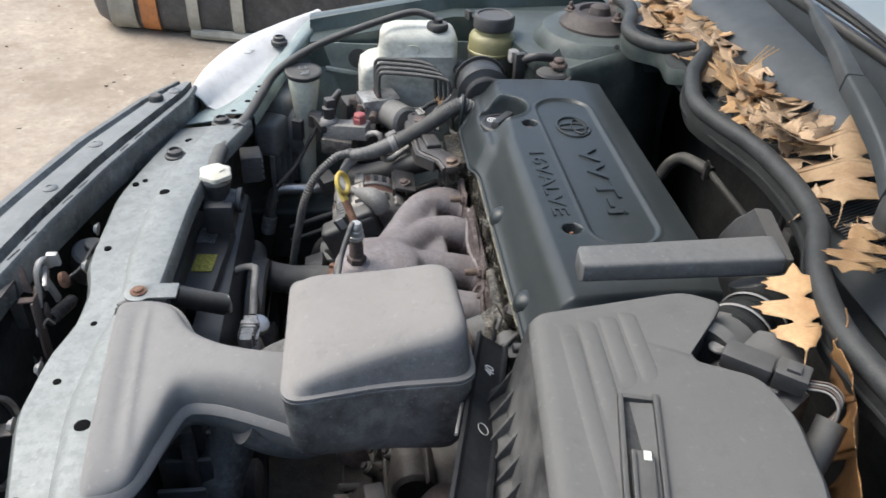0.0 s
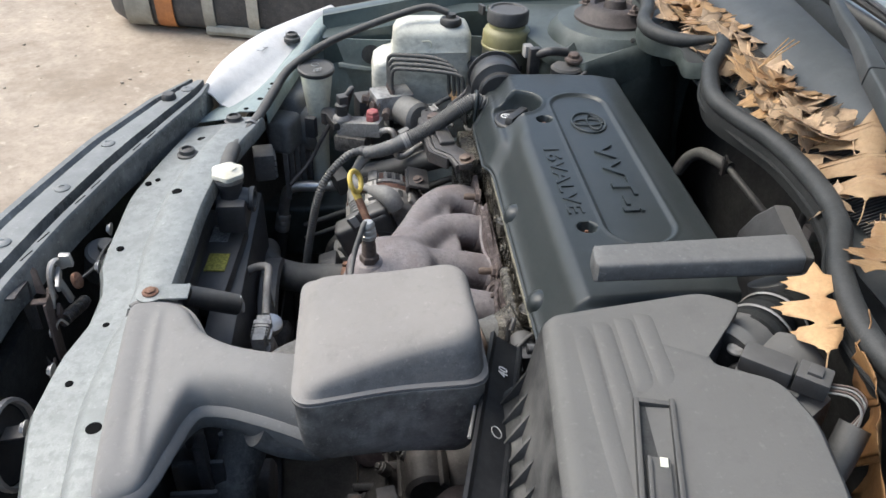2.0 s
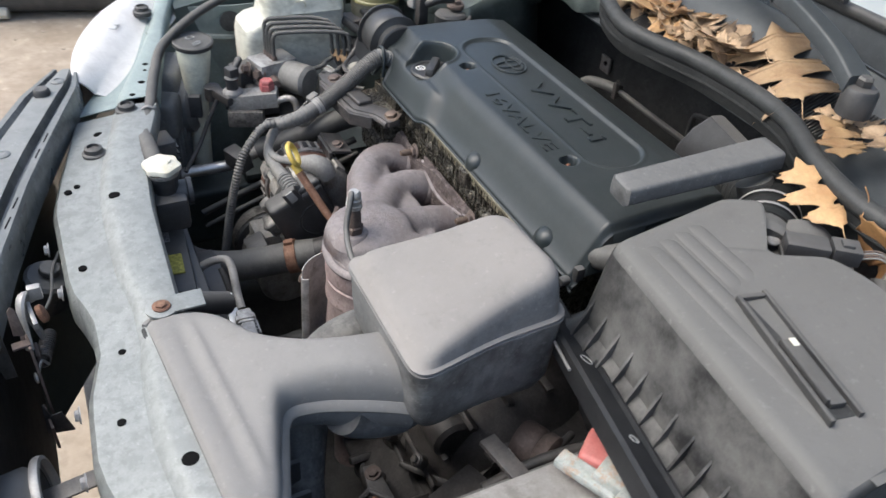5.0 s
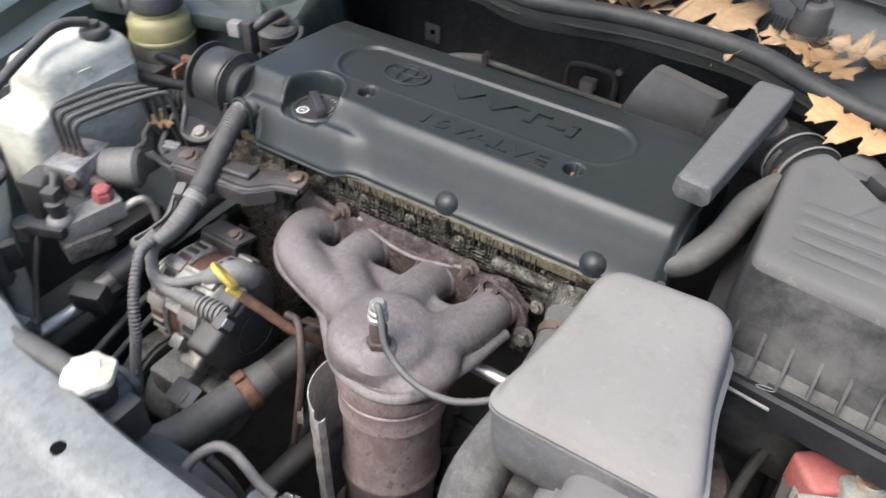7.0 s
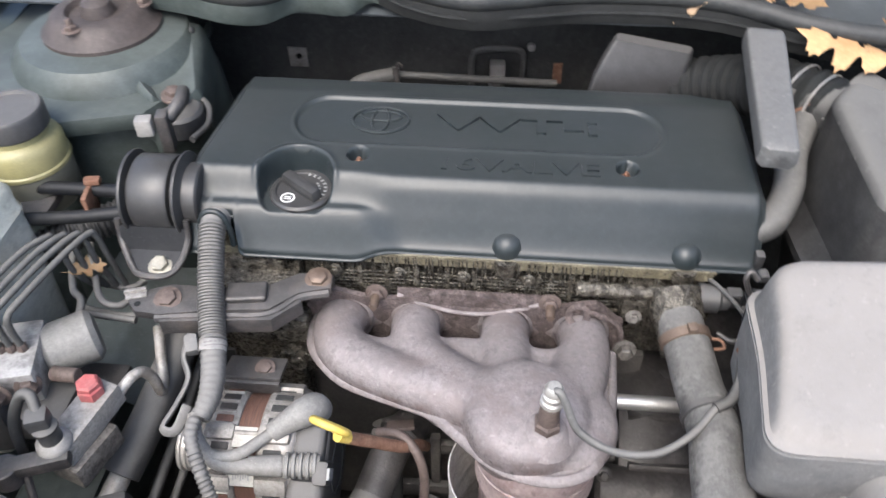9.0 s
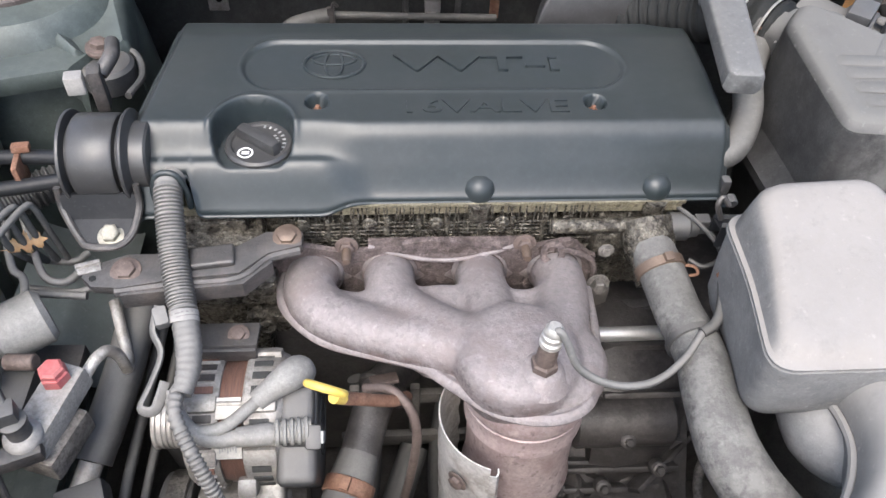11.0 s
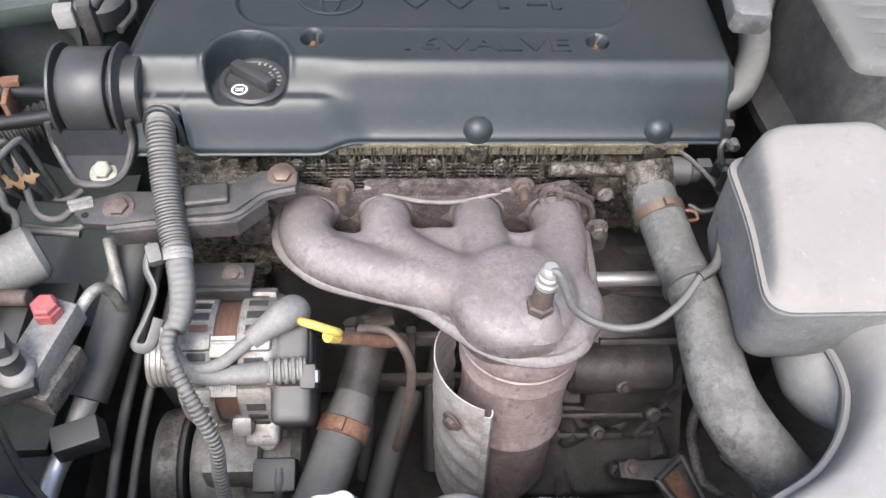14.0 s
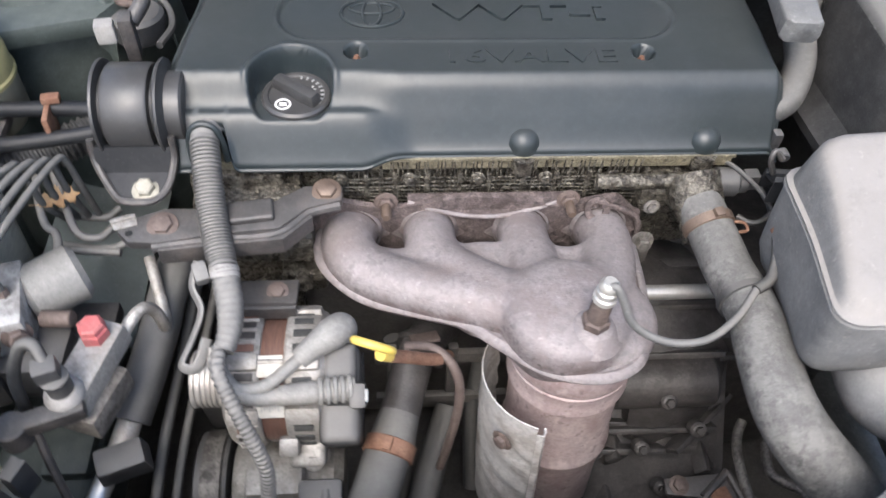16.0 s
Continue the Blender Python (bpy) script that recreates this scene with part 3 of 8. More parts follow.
        rings.append([bm.verts.new(p + rad[i] * (u * math.cos(2 * math.pi * j / seg) + flat * w * math.sin(2 * math.pi * j / seg))) for j in range(seg)])
    for a, b in zip(rings, rings[1:]):
        for j in range(seg):
            bm.faces.new((a[j], a[(j + 1) % seg], b[(j + 1) % seg], b[j]))
    if cap:
        bm.faces.new(rings[0][::-1])
        bm.faces.new(rings[-1])
    return bm


def loft(rings, closed=True, cap=True):
    bm = bmesh.new()
    vs = [[bm.verts.new(p) for p in r] for r in rings]
    k = len(vs[0])
    for a, b in zip(vs, vs[1:]):
        for j in range(k if closed else k - 1):
            bm.faces.new((a[j], a[(j + 1) % k], b[(j + 1) % k], b[j]))
    if cap and closed:
        bm.faces.new(vs[0][::-1])
        bm.faces.new(vs[-1])
    return bm


def rounded(poly, radius, n=6):
    """An outline with its corners rounded."""
    out = []
    k = len(poly)
    for i in range(k):
        a, b, c = Vector(poly[i - 1]), Vector(poly[i]), Vector(poly[(i + 1) % k])
        d = min(radius, (a - b).length * 0.45, (c - b).length * 0.45)
        p, q = b + (a - b).normalized() * d, b + (c - b).normalized() * d
        for j in range(n + 1):
            s = j / n
            out.append(p * (1 - s) ** 2 + b * 2 * s * (1 - s) + q * s * s)
    return out


def sheet(rows, thick=0.0, flip=False):
    """A sheet over a grid of places, with a thickness downwards."""
    bm = bmesh.new()
    vs = [[bm.verts.new(p) for p in r] for r in rows]
    for a, b in zip(vs, vs[1:]):
        for j in range(len(a) - 1):
            bm.faces.new((a[j], a[j + 1], b[j + 1], b[j]))
    if thick:
        bmesh.ops.recalc_face_normals(bm, faces=bm.faces)
        up = sum((f.normal.z for f in bm.faces))
        bmesh.ops.solidify(bm, geom=list(bm.faces), thickness=thick if up > 0 else -thick)
    return bm


def lettering(name, text, size, m, material, parent, depth=0.0008, bold=0.0):
    cu = bpy.data.curves.new(name, "FONT")
    cu.body, cu.size, cu.extrude, cu.offset, cu.align_x, cu.align_y, cu.resolution_u = text, size, depth, bold, "CENTER", "CENTER", 3
    tmp = bpy.data.objects.new("tmp", cu)
    me = bpy.data.meshes.new_from_object(tmp)
    bpy.data.objects.remove(tmp)
    me.transform(m)
    if parent is not None:
        me.transform(Matrix.Translation(-base(parent)))
    me.materials.clear()
    me.materials.append(M[material])
    ob = new(name, me)
    ob.parent = parent
    return ob


def words(name, text, centre, wide, high, material, parent, depth, bold):
    """Raised words stretched to a width and a height, lying flat."""
    ob = lettering(name, text, 1.0, Matrix.Identity(4), material, None, 0.02, bold)
    co = [v.co for v in ob.data.vertices]
    x0, x1, y0, y1 = min(c.x for c in co), max(c.x for c in co), min(c.y for c in co), max(c.y for c in co)
    m = Matrix.Translation(centre) @ Matrix.Diagonal((wide / (x1 - x0), high / (y1 - y0), depth / 0.02, 1)) @ Matrix.Translation((-(x0 + x1) / 2, -(y0 + y1) / 2, 0))
    ob.data.transform(Matrix.Translation(-base(parent)) @ m)
    ob.parent = parent
    return ob


def clamp(p, d, r, parent, material="rusty", w=0.012, name="clamp"):
    bm = join(lathe([(r, 0), (r + 0.0022, 0.001), (r + 0.0022, w - 0.001), (r, w)], 28, along(p, d), cap=False),
              rbox((0.010, 0.006, w * 0.8), m=along(p, d) @ Matrix.Translation((0, r + 0.004, w * 0.1)), bev=0.001))
    return part(name, bm, material, parent)


# ---- the ground ----
g = bmesh.new()
rings = [(0, 0)]
vs = []
for k, r in enumerate((0.0, 0.6, 1.2, 1.8, 2.4, 3.0, 3.6, 4.4, 5.5, 7, 10, 16, 30, 70, 200, 900)):
    row = []
    for j in range(72):
        a = 2 * math.pi * j / 72
        x, y = r * math.cos(a), r * math.sin(a)
        row.append((x, y, 0.0 if r > 20 else 0.025 * noise.noise((x * 1.3, y * 1.3, 0))))
    vs.append(row)
ground = solo("ground", loft(vs, True, False), "gravel", "sandy beige gravel yard with scattered debris", "ground", kind="structure")
pb = bmesh.new()
rnd = random.Random(4)
for i in range(420):
    x, y = rnd.uniform(-4.5, -0.9), rnd.uniform(-3.2, 0.6)
    s = rnd.uniform(0.003, 0.011)
    q = bmesh.ops.create_icosphere(pb, subdivisions=1, radius=s, matrix=Matrix.Translation((x, y, 0.025 * noise.noise((x * 1.3, y * 1.3, 0)) + s * 0.2)) @ Matrix.Diagonal((1, rnd.uniform(0.6, 1.3), 0.5, 1)))
solo("pebbles", pb, "pebble", "loose small stones and chips on gravel", "gravel", kind="stuff")


def padded_roll():
    """A long dark padded thing lying on the ground behind the car's far corner."""
    t = thing("padded_roll", "dark vinyl padded roll with beige tape, lying on gravel", "roll", (-3.05, -0.9, 0))
    def middle(y):
        return -3.286 + 0.24 * (y + 0.36)

    rings = []
    for y, k in ((-0.66, 0.74), (-0.635, 0.88), (-0.56, 1), (-0.2, 1.0), (0.4, 1.0), (1.0, 1.0), (1.7, 1.0), (1.78, 0.93), (1.82, 0.8)):
        rings.append([(middle(y) + p[0] * k, -0.9 + y, 0.27 + (p[1] - 0.27) * k) for p in rounded([(-0.33, 0.01), (-0.35, 0.52), (0.33, 0.55), (0.33, 0.01)], 0.12, 4)])
    part("padding", loft(rings), "roll", t)
    for y, w, mt, lab in ((-0.495, 0.13, "tape", "worn beige end panel"), (-0.36, 0.085, "strap", "faded orange strap"), (-0.142, 0.055, "tape", "beige tape band"), (0.074, 0.055, "tape", "beige tape band")):
        rr = []
        for yy in (y - w / 2, y + w / 2):
            rr.append([(middle(yy) + p[0], -0.9 + yy, 0.005 + p[1]) for p in rounded([(-0.34, 0.005), (-0.36, 0.53), (0.345, 0.565), (0.345, 0.005)], 0.12, 4)])
        part("band", loft(rr), mt, t, lab)
    part("skirt", tube([(-2.925, -1.06, 0.032), (-2.885, -0.90, 0.032), (-2.845, -0.74, 0.032)], 0.026, 8), "tape", t, "beige tape along the foot")


padded_roll()


# ---- body panels round the engine bay ----
def smooth(a, b, x):
    s = min(1, max(0, (x - a) / (b - a)))
    return s * s * (3 - 2 * s)


def polyline(tab, x):
    """Linear reading of a table of (x, value)."""
    for (x0, v0), (x1, v1) in zip(tab, tab[1:]):
        if x <= x1:
            return v0 + (v1 - v0) * max(0, (x - x0)) / (x1 - x0)
    return tab[-1][1]


REAR = [(-0.74, -0.335), (-0.60, -0.385), (-0.446, -0.426), (-0.276, -0.459), (-0.154, -0.492), (-0.04, -0.503), (0.15, -0.508), (0.45, -0.508), (0.56, -0.49), (0.72, -0.40)]
FRONT = [(-0.76, -0.405), (-0.60, -0.440), (-0.50, -0.490), (-0.435, -0.530), (-0.385, -0.556), (-0.33, -0.575), (-0.241, -0.591), (-0.17, -0.607), (-0.094, -0.622), (0.074, -0.620), (0.13, -0.603), (0.19, -0.602), (0.254, -0.618), (0.34, -0.622), (0.44, -0.598), (0.56, -0.56), (0.72, -0.45)]


def radiator_support():
    t = thing("radiator_support", "weathered green-grey steel radiator support panel with holes", "car panel", (0.1, -0.55, 0.70))
    for name, xs, mt in (("cross_panel", [-0.33 + 0.0275 * i for i in range(39)], "support"), ("corner_panel", [-0.74 + 0.0206 * i for i in range(20)], "paleg")):
        rows = []
        for x in xs:
            r, f = polyline(REAR, x), polyline(FRONT, x)
            w = r - f
            zz = 0.812 - 0.008 * smooth(-0.22, -0.36, x) + 0.036 * smooth(-0.40, -0.76, x) + (0.002 if name == "corner_panel" else 0)
            rows.append([(x, f - 0.004, zz - 0.055), (x, f - 0.002, zz - 0.022), (x, f + 0.004, zz - 0.013), (x, f + w * 0.25, zz - 0.010), (x, f + w * 0.46, zz - 0.007), (x, f + w * 0.54, zz + 0.003),
                         (x, f + w * 0.62, zz + 0.006), (x, f + w * 0.9, zz + 0.006), (x, r - 0.004, zz + 0.005), (x, r, zz), (x, r + 0.001, zz - 0.018)])
        part(name, sheet(rows, 0.002), mt, t)
    # near-black discs set on the panel stand in for the shade in holes
    for x, y, r in ((-0.075, -0.546, 0.009), (0.374, -0.542, 0.010), (0.044, -0.600, 0.006), (-0.125, -0.600, 0.006), (-0.135, -0.588, 0.005), (0.20, -0.578, 0.005),
                    (0.295, -0.592, 0.0055), (-0.27, -0.545, 0.009), (-0.40, -0.462, 0.007), (-0.44, -0.450, 0.004), (-0.46, -0.446, 0.006), (-0.36, -0.482, 0.006), (-0.57, -0.42, 0.006), (0.45, -0.585, 0.006)):
        r0, f0 = polyline(REAR, x), polyline(FRONT, x)
        k = (y - f0) / (r0 - f0)
        z = 0.812 - 0.008 * smooth(-0.22, -0.36, x) + 0.036 * smooth(-0.40, -0.76, x) + (0.0055 if k > 0.6 else (-0.002 if k > 0.5 else -0.0095)) + (0.002 if x < -0.35 else 0)
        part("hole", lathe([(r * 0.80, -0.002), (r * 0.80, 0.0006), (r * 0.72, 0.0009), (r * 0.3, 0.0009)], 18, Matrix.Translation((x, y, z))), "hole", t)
    for x, y, z in ((-0.211, -0.557, 0.802), (-0.315, -0.497, 0.808), (-0.63, -0.420, 0.836)):
        part("rubber_stop", lathe([(0.016, -0.004), (0.0165, 0.004), (0.013, 0.006), (0.012, 0.012), (0.008, 0.014), (0.007, 0.010)], 20, Matrix.Translation((x, y, z))), "rubber", t, "black rubber bump stop")
    for x, y, z in ((0.06, -0.626, 0.785), (-0.03, -0.634, 0.785), (0.25, -0.628, 0.78), (0.33, -0.632, 0.775)):
        part("bolt", hexbolt((x, y, z), (0, -1, 0.1), 0.006, 0.006), "steel", t)
    part("mounting_tab", join(rbox((0.028, 0.046, 0.003), m=Matrix.Translation((0.168, -0.508, 0.822)), bev=0.001), lathe([(0.017, 0), (0.017, 0.003), (0.016, 0.0035)], 20, Matrix.Translation((0.170, -0.53, 0.8215)))), "support", t)
    part("bolt", hexbolt((0.170, -0.53, 0.8255), (0, 0, 1), 0.0065, 0.005), "rusty", t, "rust-red hex bolt")
    part("lower_lip", tube([(-0.30, -0.478, 0.79), (-0.15, -0.508, 0.79), (0.0, -0.516, 0.79), (0.2, -0.522, 0.79), (0.5, -0.518, 0.79)], 0.004, 6, 6), "rusty", t, "rust-edged lower lip")


radiator_support()


def front_trim():
    t = thing("grille_trim", "dark grey plastic grille top trim with clips", "car trim", (0.0, -0.66, 0.78))
    inn = [(-0.425, -0.552), (-0.374, -0.556), (-0.266, -0.592), (-0.127, -0.637), (0.016, -0.674), (0.145, -0.699), (0.30, -0.712), (0.62, -0.70)]
    out = [(-0.425, -0.585), (-0.347, -0.636), (-0.201, -0.699), (-0.074, -0.736), (0.0, -0.756), (0.133, -0.785), (0.30, -0.80), (0.62, -0.785)]
    rows = []
    for i in range(54):
        x = -0.425 + i * 0.0197
        a, b = polyline(inn, x), polyline(out, x)
        z = 0.838 - 0.010 * (x + 0.425)
        w = a - b
        rows.append([(x, a + 0.001, z - 0.05), (x, a, z - 0.012), (x, a - w * 0.05, z - 0.006), (x, a - w * 0.16, z - 0.005), (x, a - w * 0.20, z - 0.013), (x, a - w * 0.26, z - 0.013), (x, a - w * 0.30, z + 0.001),
                     (x, a - w * 0.6, z + 0.001), (x, a - w * 0.80, z - 0.002), (x, a - w * 0.84, z - 0.006), (x, a - w * 0.90, z + 0.002), (x, b, z + 0.003), (x, b - 0.004, z - 0.003), (x, b - 0.012, z - 0.03), (x, b - 0.03, z - 0.09)])
    part("panel", sheet(rows, 0.0025), "trim", t)
    for x, k in ((-0.385, 0.5), (-0.19, 0.6), (-0.06, 0.5), (0.07, 0.55), (0.2, 0.5)):
        a, b = polyline(inn, x), polyline(out, x)
        part("clip", lathe([(0.011, 0), (0.011, 0.002), (0.009, 0.0035), (0.004, 0.004), (0.0035, 0.003)], 18, Matrix.Translation((x, a + (b - a) * k, 0.838 - 0.010 * (x + 0.425)))), "trim", t)
    for x in (-0.23, -0.19, -0.08, -0.04, 0.05, 0.09):
        a, b = polyline(inn, x), polyline(out, x)
        # a black strip stands in for the shade inside each slot
        part("slot", rbox((0.024, 0.0022, 0.001), m=pose(x, a + (b - a) * 0.11, 0.8318 - 0.010 * (x + 0.425), 0, 0, -18), bev=0.0003, seg=1), "hole", t, "narrow black strip for the shade in a slot")
    part("rubber_stop", lathe([(0.012, 0), (0.012, 0.008), (0.009, 0.012)], 18, Matrix.Translation((-0.348, -0.607, 0.836))), "rubber", t)
    # painted bumper face below it
    rows = []
    for i in range(30):
        x = -0.72 + i * 0.0497
        b = polyline([(-0.72, -0.45), (-0.55, -0.56), (-0.425, -0.59), (-0.207, -0.715), (0.0, -0.78), (0.3, -0.83), (0.5, -0.79), (0.72, -0.6)], x)
        rows.append([(x, b, 0.745), (x, b - 0.03, 0.68), (x, b - 0.05, 0.56), (x, b - 0.045, 0.42), (x, b - 0.02, 0.26)])
    part("bumper_face", sheet(rows, 0.003), "body", t, "dark green painted bumper skin")


front_trim()


def headlamp():
    t = thing("headlamp", "clouded pale headlamp lens beside the front corner", "headlamp", (-0.6, -0.46, 0.70))
    inner = [(-0.405, -0.545), (-0.47, -0.505), (-0.55, -0.462), (-0.63, -0.418), (-0.72, -0.365), (-0.77, -0.338)]
    outer = [(-0.405, -0.566), (-0.50, -0.552), (-0.58, -0.523), (-0.65, -0.480), (-0.725, -0.410), (-0.775, -0.350)]
    rows = []
    for i in range(26):
        x = i / 25
        a, b = spline([(*p, 0) for p in inner], 5)[i], spline([(*p, 0) for p in outer], 5)[i]
        row = [(a.x + 0.012, a.y + 0.040, 0.792 + 0.032 * x)]
        for j in range(9):
            s = j / 8
            p = a.lerp(b, s)
            row.append((p.x, p.y + 0.012 * (1 - s), 0.800 + 0.026 * math.sin(math.pi * 0.62 * s) + 0.032 * x))
        row += [(b.x - 0.004, b.y - 0.012, 0.775), (b.x, b.y - 0.015, 0.70)]
        rows.append(row)
    part("lens", sheet(rows, 0.003), "lens", t)
    part("moulded_mark", join(rbox((0.022, 0.002, 0.0012), m=pose(-0.58, -0.470, 0.8345, 0, 0, -25)), rbox((0.002, 0.012, 0.0012), m=pose(-0.571, -0.479, 0.835, 0, 0, -25)), rbox((0.002, 0.012, 0.0012), m=pose(-0.588, -0.473, 0.835, 0, 0, -25))), "grey_mark", t)


headlamp()


def fender(side):
    t = thing("fender", "dark green painted front fender with inner channel", "car panel", (side * 0.78, 0.1, 0.5))
    rows = []
    for i in range(27):
        y = -0.36 + i * 0.05
        k = min(1, max(0, (y + 0.36) / 0.3))
        z = 0.865 + 0.045 * k + 0.05 * max(0, y) * 0.8
        x = (0.70 + 0.03 * k) if side < 0 else 0.78
        rows.append([(side * (x - 0.055), y, z - 0.09), (side * (x - 0.05), y, z - 0.035), (side * (x - 0.012), y, z - 0.03), (side * (x - 0.006), y, z - 0.003), (side * x, y, z), (side * (x + 0.03), y, z - 0.002),
                     (side * (x + 0.075), y, z - 0.02), (side * (x + 0.105), y, z - 0.08), (side * (x + 0.12), y, z - 0.2), (side * (x + 0.12), y, z - 0.36)])
    part("outer_skin", sheet(rows, 0.002), "body", t)
    rows = []
    for i in range(27):
        y = -0.50 + i * 0.052
        a = 0.66 if side < 0 else 0.73
        rows.append([(side * a, y, 0.80), (side * (a - 0.01), y, 0.78), (side * (a - 0.03 - 0.01 * math.sin(y * 9)), y, 0.6), (side * (a - 0.05), y, 0.35), (side * (a - 0.05), y, 0.2)])
    part("inner_panel", sheet(rows, 0.003), "bay", t, "dusty green inner wing")


fender(-1)
fender(1)
solo("frame_rail", join(rbox((0.11, 0.95, 0.12), m=pose(-0.50, -0.06, 0.43), bev=0.012, seg=3), rbox((0.05, 0.16, 0.02), m=pose(-0.47, -0.22, 0.55), bev=0.006)), "tower", "dusty green frame rail low in the bay", "car panel", kind="structure")

# the dark back of the bay, its floor, and the painted lip under the rubber seal
def firewall():
    t = thing("firewall", "black felt-covered firewall behind the engine", "firewall", (0, 0.45, 0.2), kind="structure")
    rows = [[(x, 0.44 + 0.015 * math.sin(z * 17) + 0.01 * math.sin(x * 13 + z * 5), z) for z in (0.15, 0.3, 0.45, 0.6, 0.7, 0.8, 0.9, 0.955)] for x in [-0.78 + 0.06 * i for i in range(27)]]
    part("insulation", sheet(rows, 0.01), "dark", t)
    part("bracket", rbox((0.030, 0.004, 0.034), m=pose(-0.329, 0.420, 0.735), bev=0.001), "alu", t, "small steel tab")
    # disc coloured as the shaded inside of a hole
    part("tab_hole", lathe([(0.005, 0), (0.005, 0.0008), (0.001, 0.0008)], 14, along((-0.327, 0.4178, 0.755), (0, -1, 0))), "hole", t)
    part("tab", rbox((0.014, 0.004, 0.035), m=pose(0.088, 0.385, 0.745), bev=0.001), "rusty", t)


firewall()
solo("corner_baffle", sheet([[(x, -0.50 + 0.12 * smooth(-0.40, -0.70, x), z) for z in (0.17, 0.4, 0.6, 0.76)] for x in [-0.70 + 0.04 * i for i in range(10)]], 0.004), "grime", "dark splash panel closing the front corner", "panel", kind="structure")
solo("corner_baffle", sheet([[(x, -0.50 + 0.12 * smooth(0.45, 0.75, x), z) for z in (0.17, 0.4, 0.6, 0.76)] for x in [0.40 + 0.04 * i for i in range(10)]], 0.004), "grime", "dark splash panel closing the front corner", "panel", kind="structure")
solo("undertray", rbox((1.5, 1.15, 0.02), (0, -0.1, 0.17), 0.004), "grime", "grimy black undertray closing the engine bay floor", "undertray", kind="structure")

SEAL = [(-0.56, 0.245, 0.955), (-0.48, 0.245, 0.962), (-0.41, 0.225, 0.966), (-0.345, 0.200, 0.968), (-0.30, 0.206, 0.966), (-0.262, 0.240, 0.967), (-0.238, 0.280, 0.978)]
SEAL2 = [(-0.240, 0.288, 0.984), (-0.205, 0.282, 0.979), (-0.168, 0.257, 0.975), (-0.125, 0.233, 0.970), (-0.035, 0.212, 0.965), (0.08, 0.246, 0.961), (0.194, 0.246, 0.964), (0.27, 0.229, 0.966), (0.306, 0.211, 0.966), (0.36, 0.187, 0.963), (0.43, 0.172, 0.960), (0.50, 0.174, 0.960), (0.60, 0.19, 0.96), (0.70, 0.22, 0.96)]


def hood_seal():
    t = thing("hood_seal", "thick weathered black rubber hood seal along the cowl", "rubber seal", (0, 0.22, 0.90))
    part("strip", join(tube(SEAL, [0.0125] * (len(SEAL) - 2) + [0.0115, 0.005], 16, 6), tube(SEAL2, [0.005, 0.0115] + [0.0122] * (len(SEAL2) - 2), 16, 6)), "seal", t)
    rows = []
    for p in spline(SEAL[:-1] + [(-0.20, 0.235, 0.966)] + SEAL2[2:], 4):
        rows.append([(p.x, p.y - 0.006, p.z - 0.010), (p.x, p.y - 0.009, p.z - 0.020), (p.x, p.y - 0.006, p.z - 0.034), (p.x, p.y + 0.02, p.z - 0.040), (p.x, p.y + 0.10, p.z - 0.045)])
    k = len(rows) * 2 // 5
    part("lip_bead", tube([(r[1][0], r[1][1] - 0.001, r[1][2]) for r in rows[k::3]], 0.003, 8, 4), "soot", t)
    part("painted_lip", sheet(rows[:k + 1], 0.002), "tower", t, "dusty green painted lip with slots")
    part("black_lip", sheet(rows[k:], 0.002), "soot", t, "black lip under the seal")
    rows = []
    for p in spline(SEAL2[3:], 4):
        rows.append([(p.x, p.y + 0.006, p.z + 0.004), (p.x, p.y + 0.011, p.z + 0.004), (p.x, p.y + 0.015, p.z - 0.004), (p.x, p.y + 0.018, p.z - 0.014)])
    part("flap", sheet(rows, 0.003), "seal", t)


hood_seal()


def cowl():
    t = thing("cowl", "faded dark plastic cowl panel with fine grille", "cowl panel", (0, 0.4, 0.9))
    rows = []
    for i in range(34):
        x = -0.74 + i * 0.045
        s = 0.012 * math.cos(x * 2.0)
        yr = min(0.455, 0.44 - 0.125 * (x + 0.3))
        k = yr - 0.36
        rows.append([(x, 0.245, 0.925), (x, 0.285, 0.935), (x, 0.335, 0.958 + s * 0.3), (x, 0.348, 0.972 + s * 0.5), (x, 0.354, 0.981 + s * 0.5), (x, 0.36 + 0.3 * k, 0.990 + s), (x, 0.36 + 0.8 * k, 0.997 + s), (x, yr - 0.004, 1.001 + s), (x, yr, 1.001 + s),
                     (x, yr + 0.004, 0.996 + s), (x, yr + 0.010, 0.965), (x, yr + 0.02, 0.955), (x, 0.485, 0.962), (x, 0.492, 0.99), (x, 0.50, 1.012)])
    part("panel", sheet(rows, 0.003), "cowl", t)
    part("rib_line", tube([(-0.42, 0.385, 0.994), (-0.2, 0.412, 1.003), (-0.05, 0.424, 1.011), (0.02, 0.413, 1.010), (0.03, 0.39, 1.002), (0.035, 0.37, 0.99)], 0.003, 8, 6), "cowl", t)
    for i in range(150):
        x = -0.45 + i * 0.0052
        part("grille_bar", rbox((0.0022, 0.075, 0.004), m=pose(x, 0.310, 0.955, 22, 0, 0), bev=0.0006, seg=1), "capblack", t)


def shared_bars():
    """The grille bars share one mesh."""
    obs = [o for o in bpy.data.objects if o.name.startswith("grille_bar")]
    me = obs[0].data
    first = Vector((-0.45, 0, 0))
    for i, o in enumerate(obs[1:], 1):
        old = o.data
        o.data = me
        o.location = (0.0052 * i, 0, 0)
        bpy.data.meshes.remove(old)


cowl()
shared_bars()


def windscreen():
    t = thing("windscreen", "windscreen glass with black lower rubber moulding", "windscreen", (0, 0.55, 1.0))
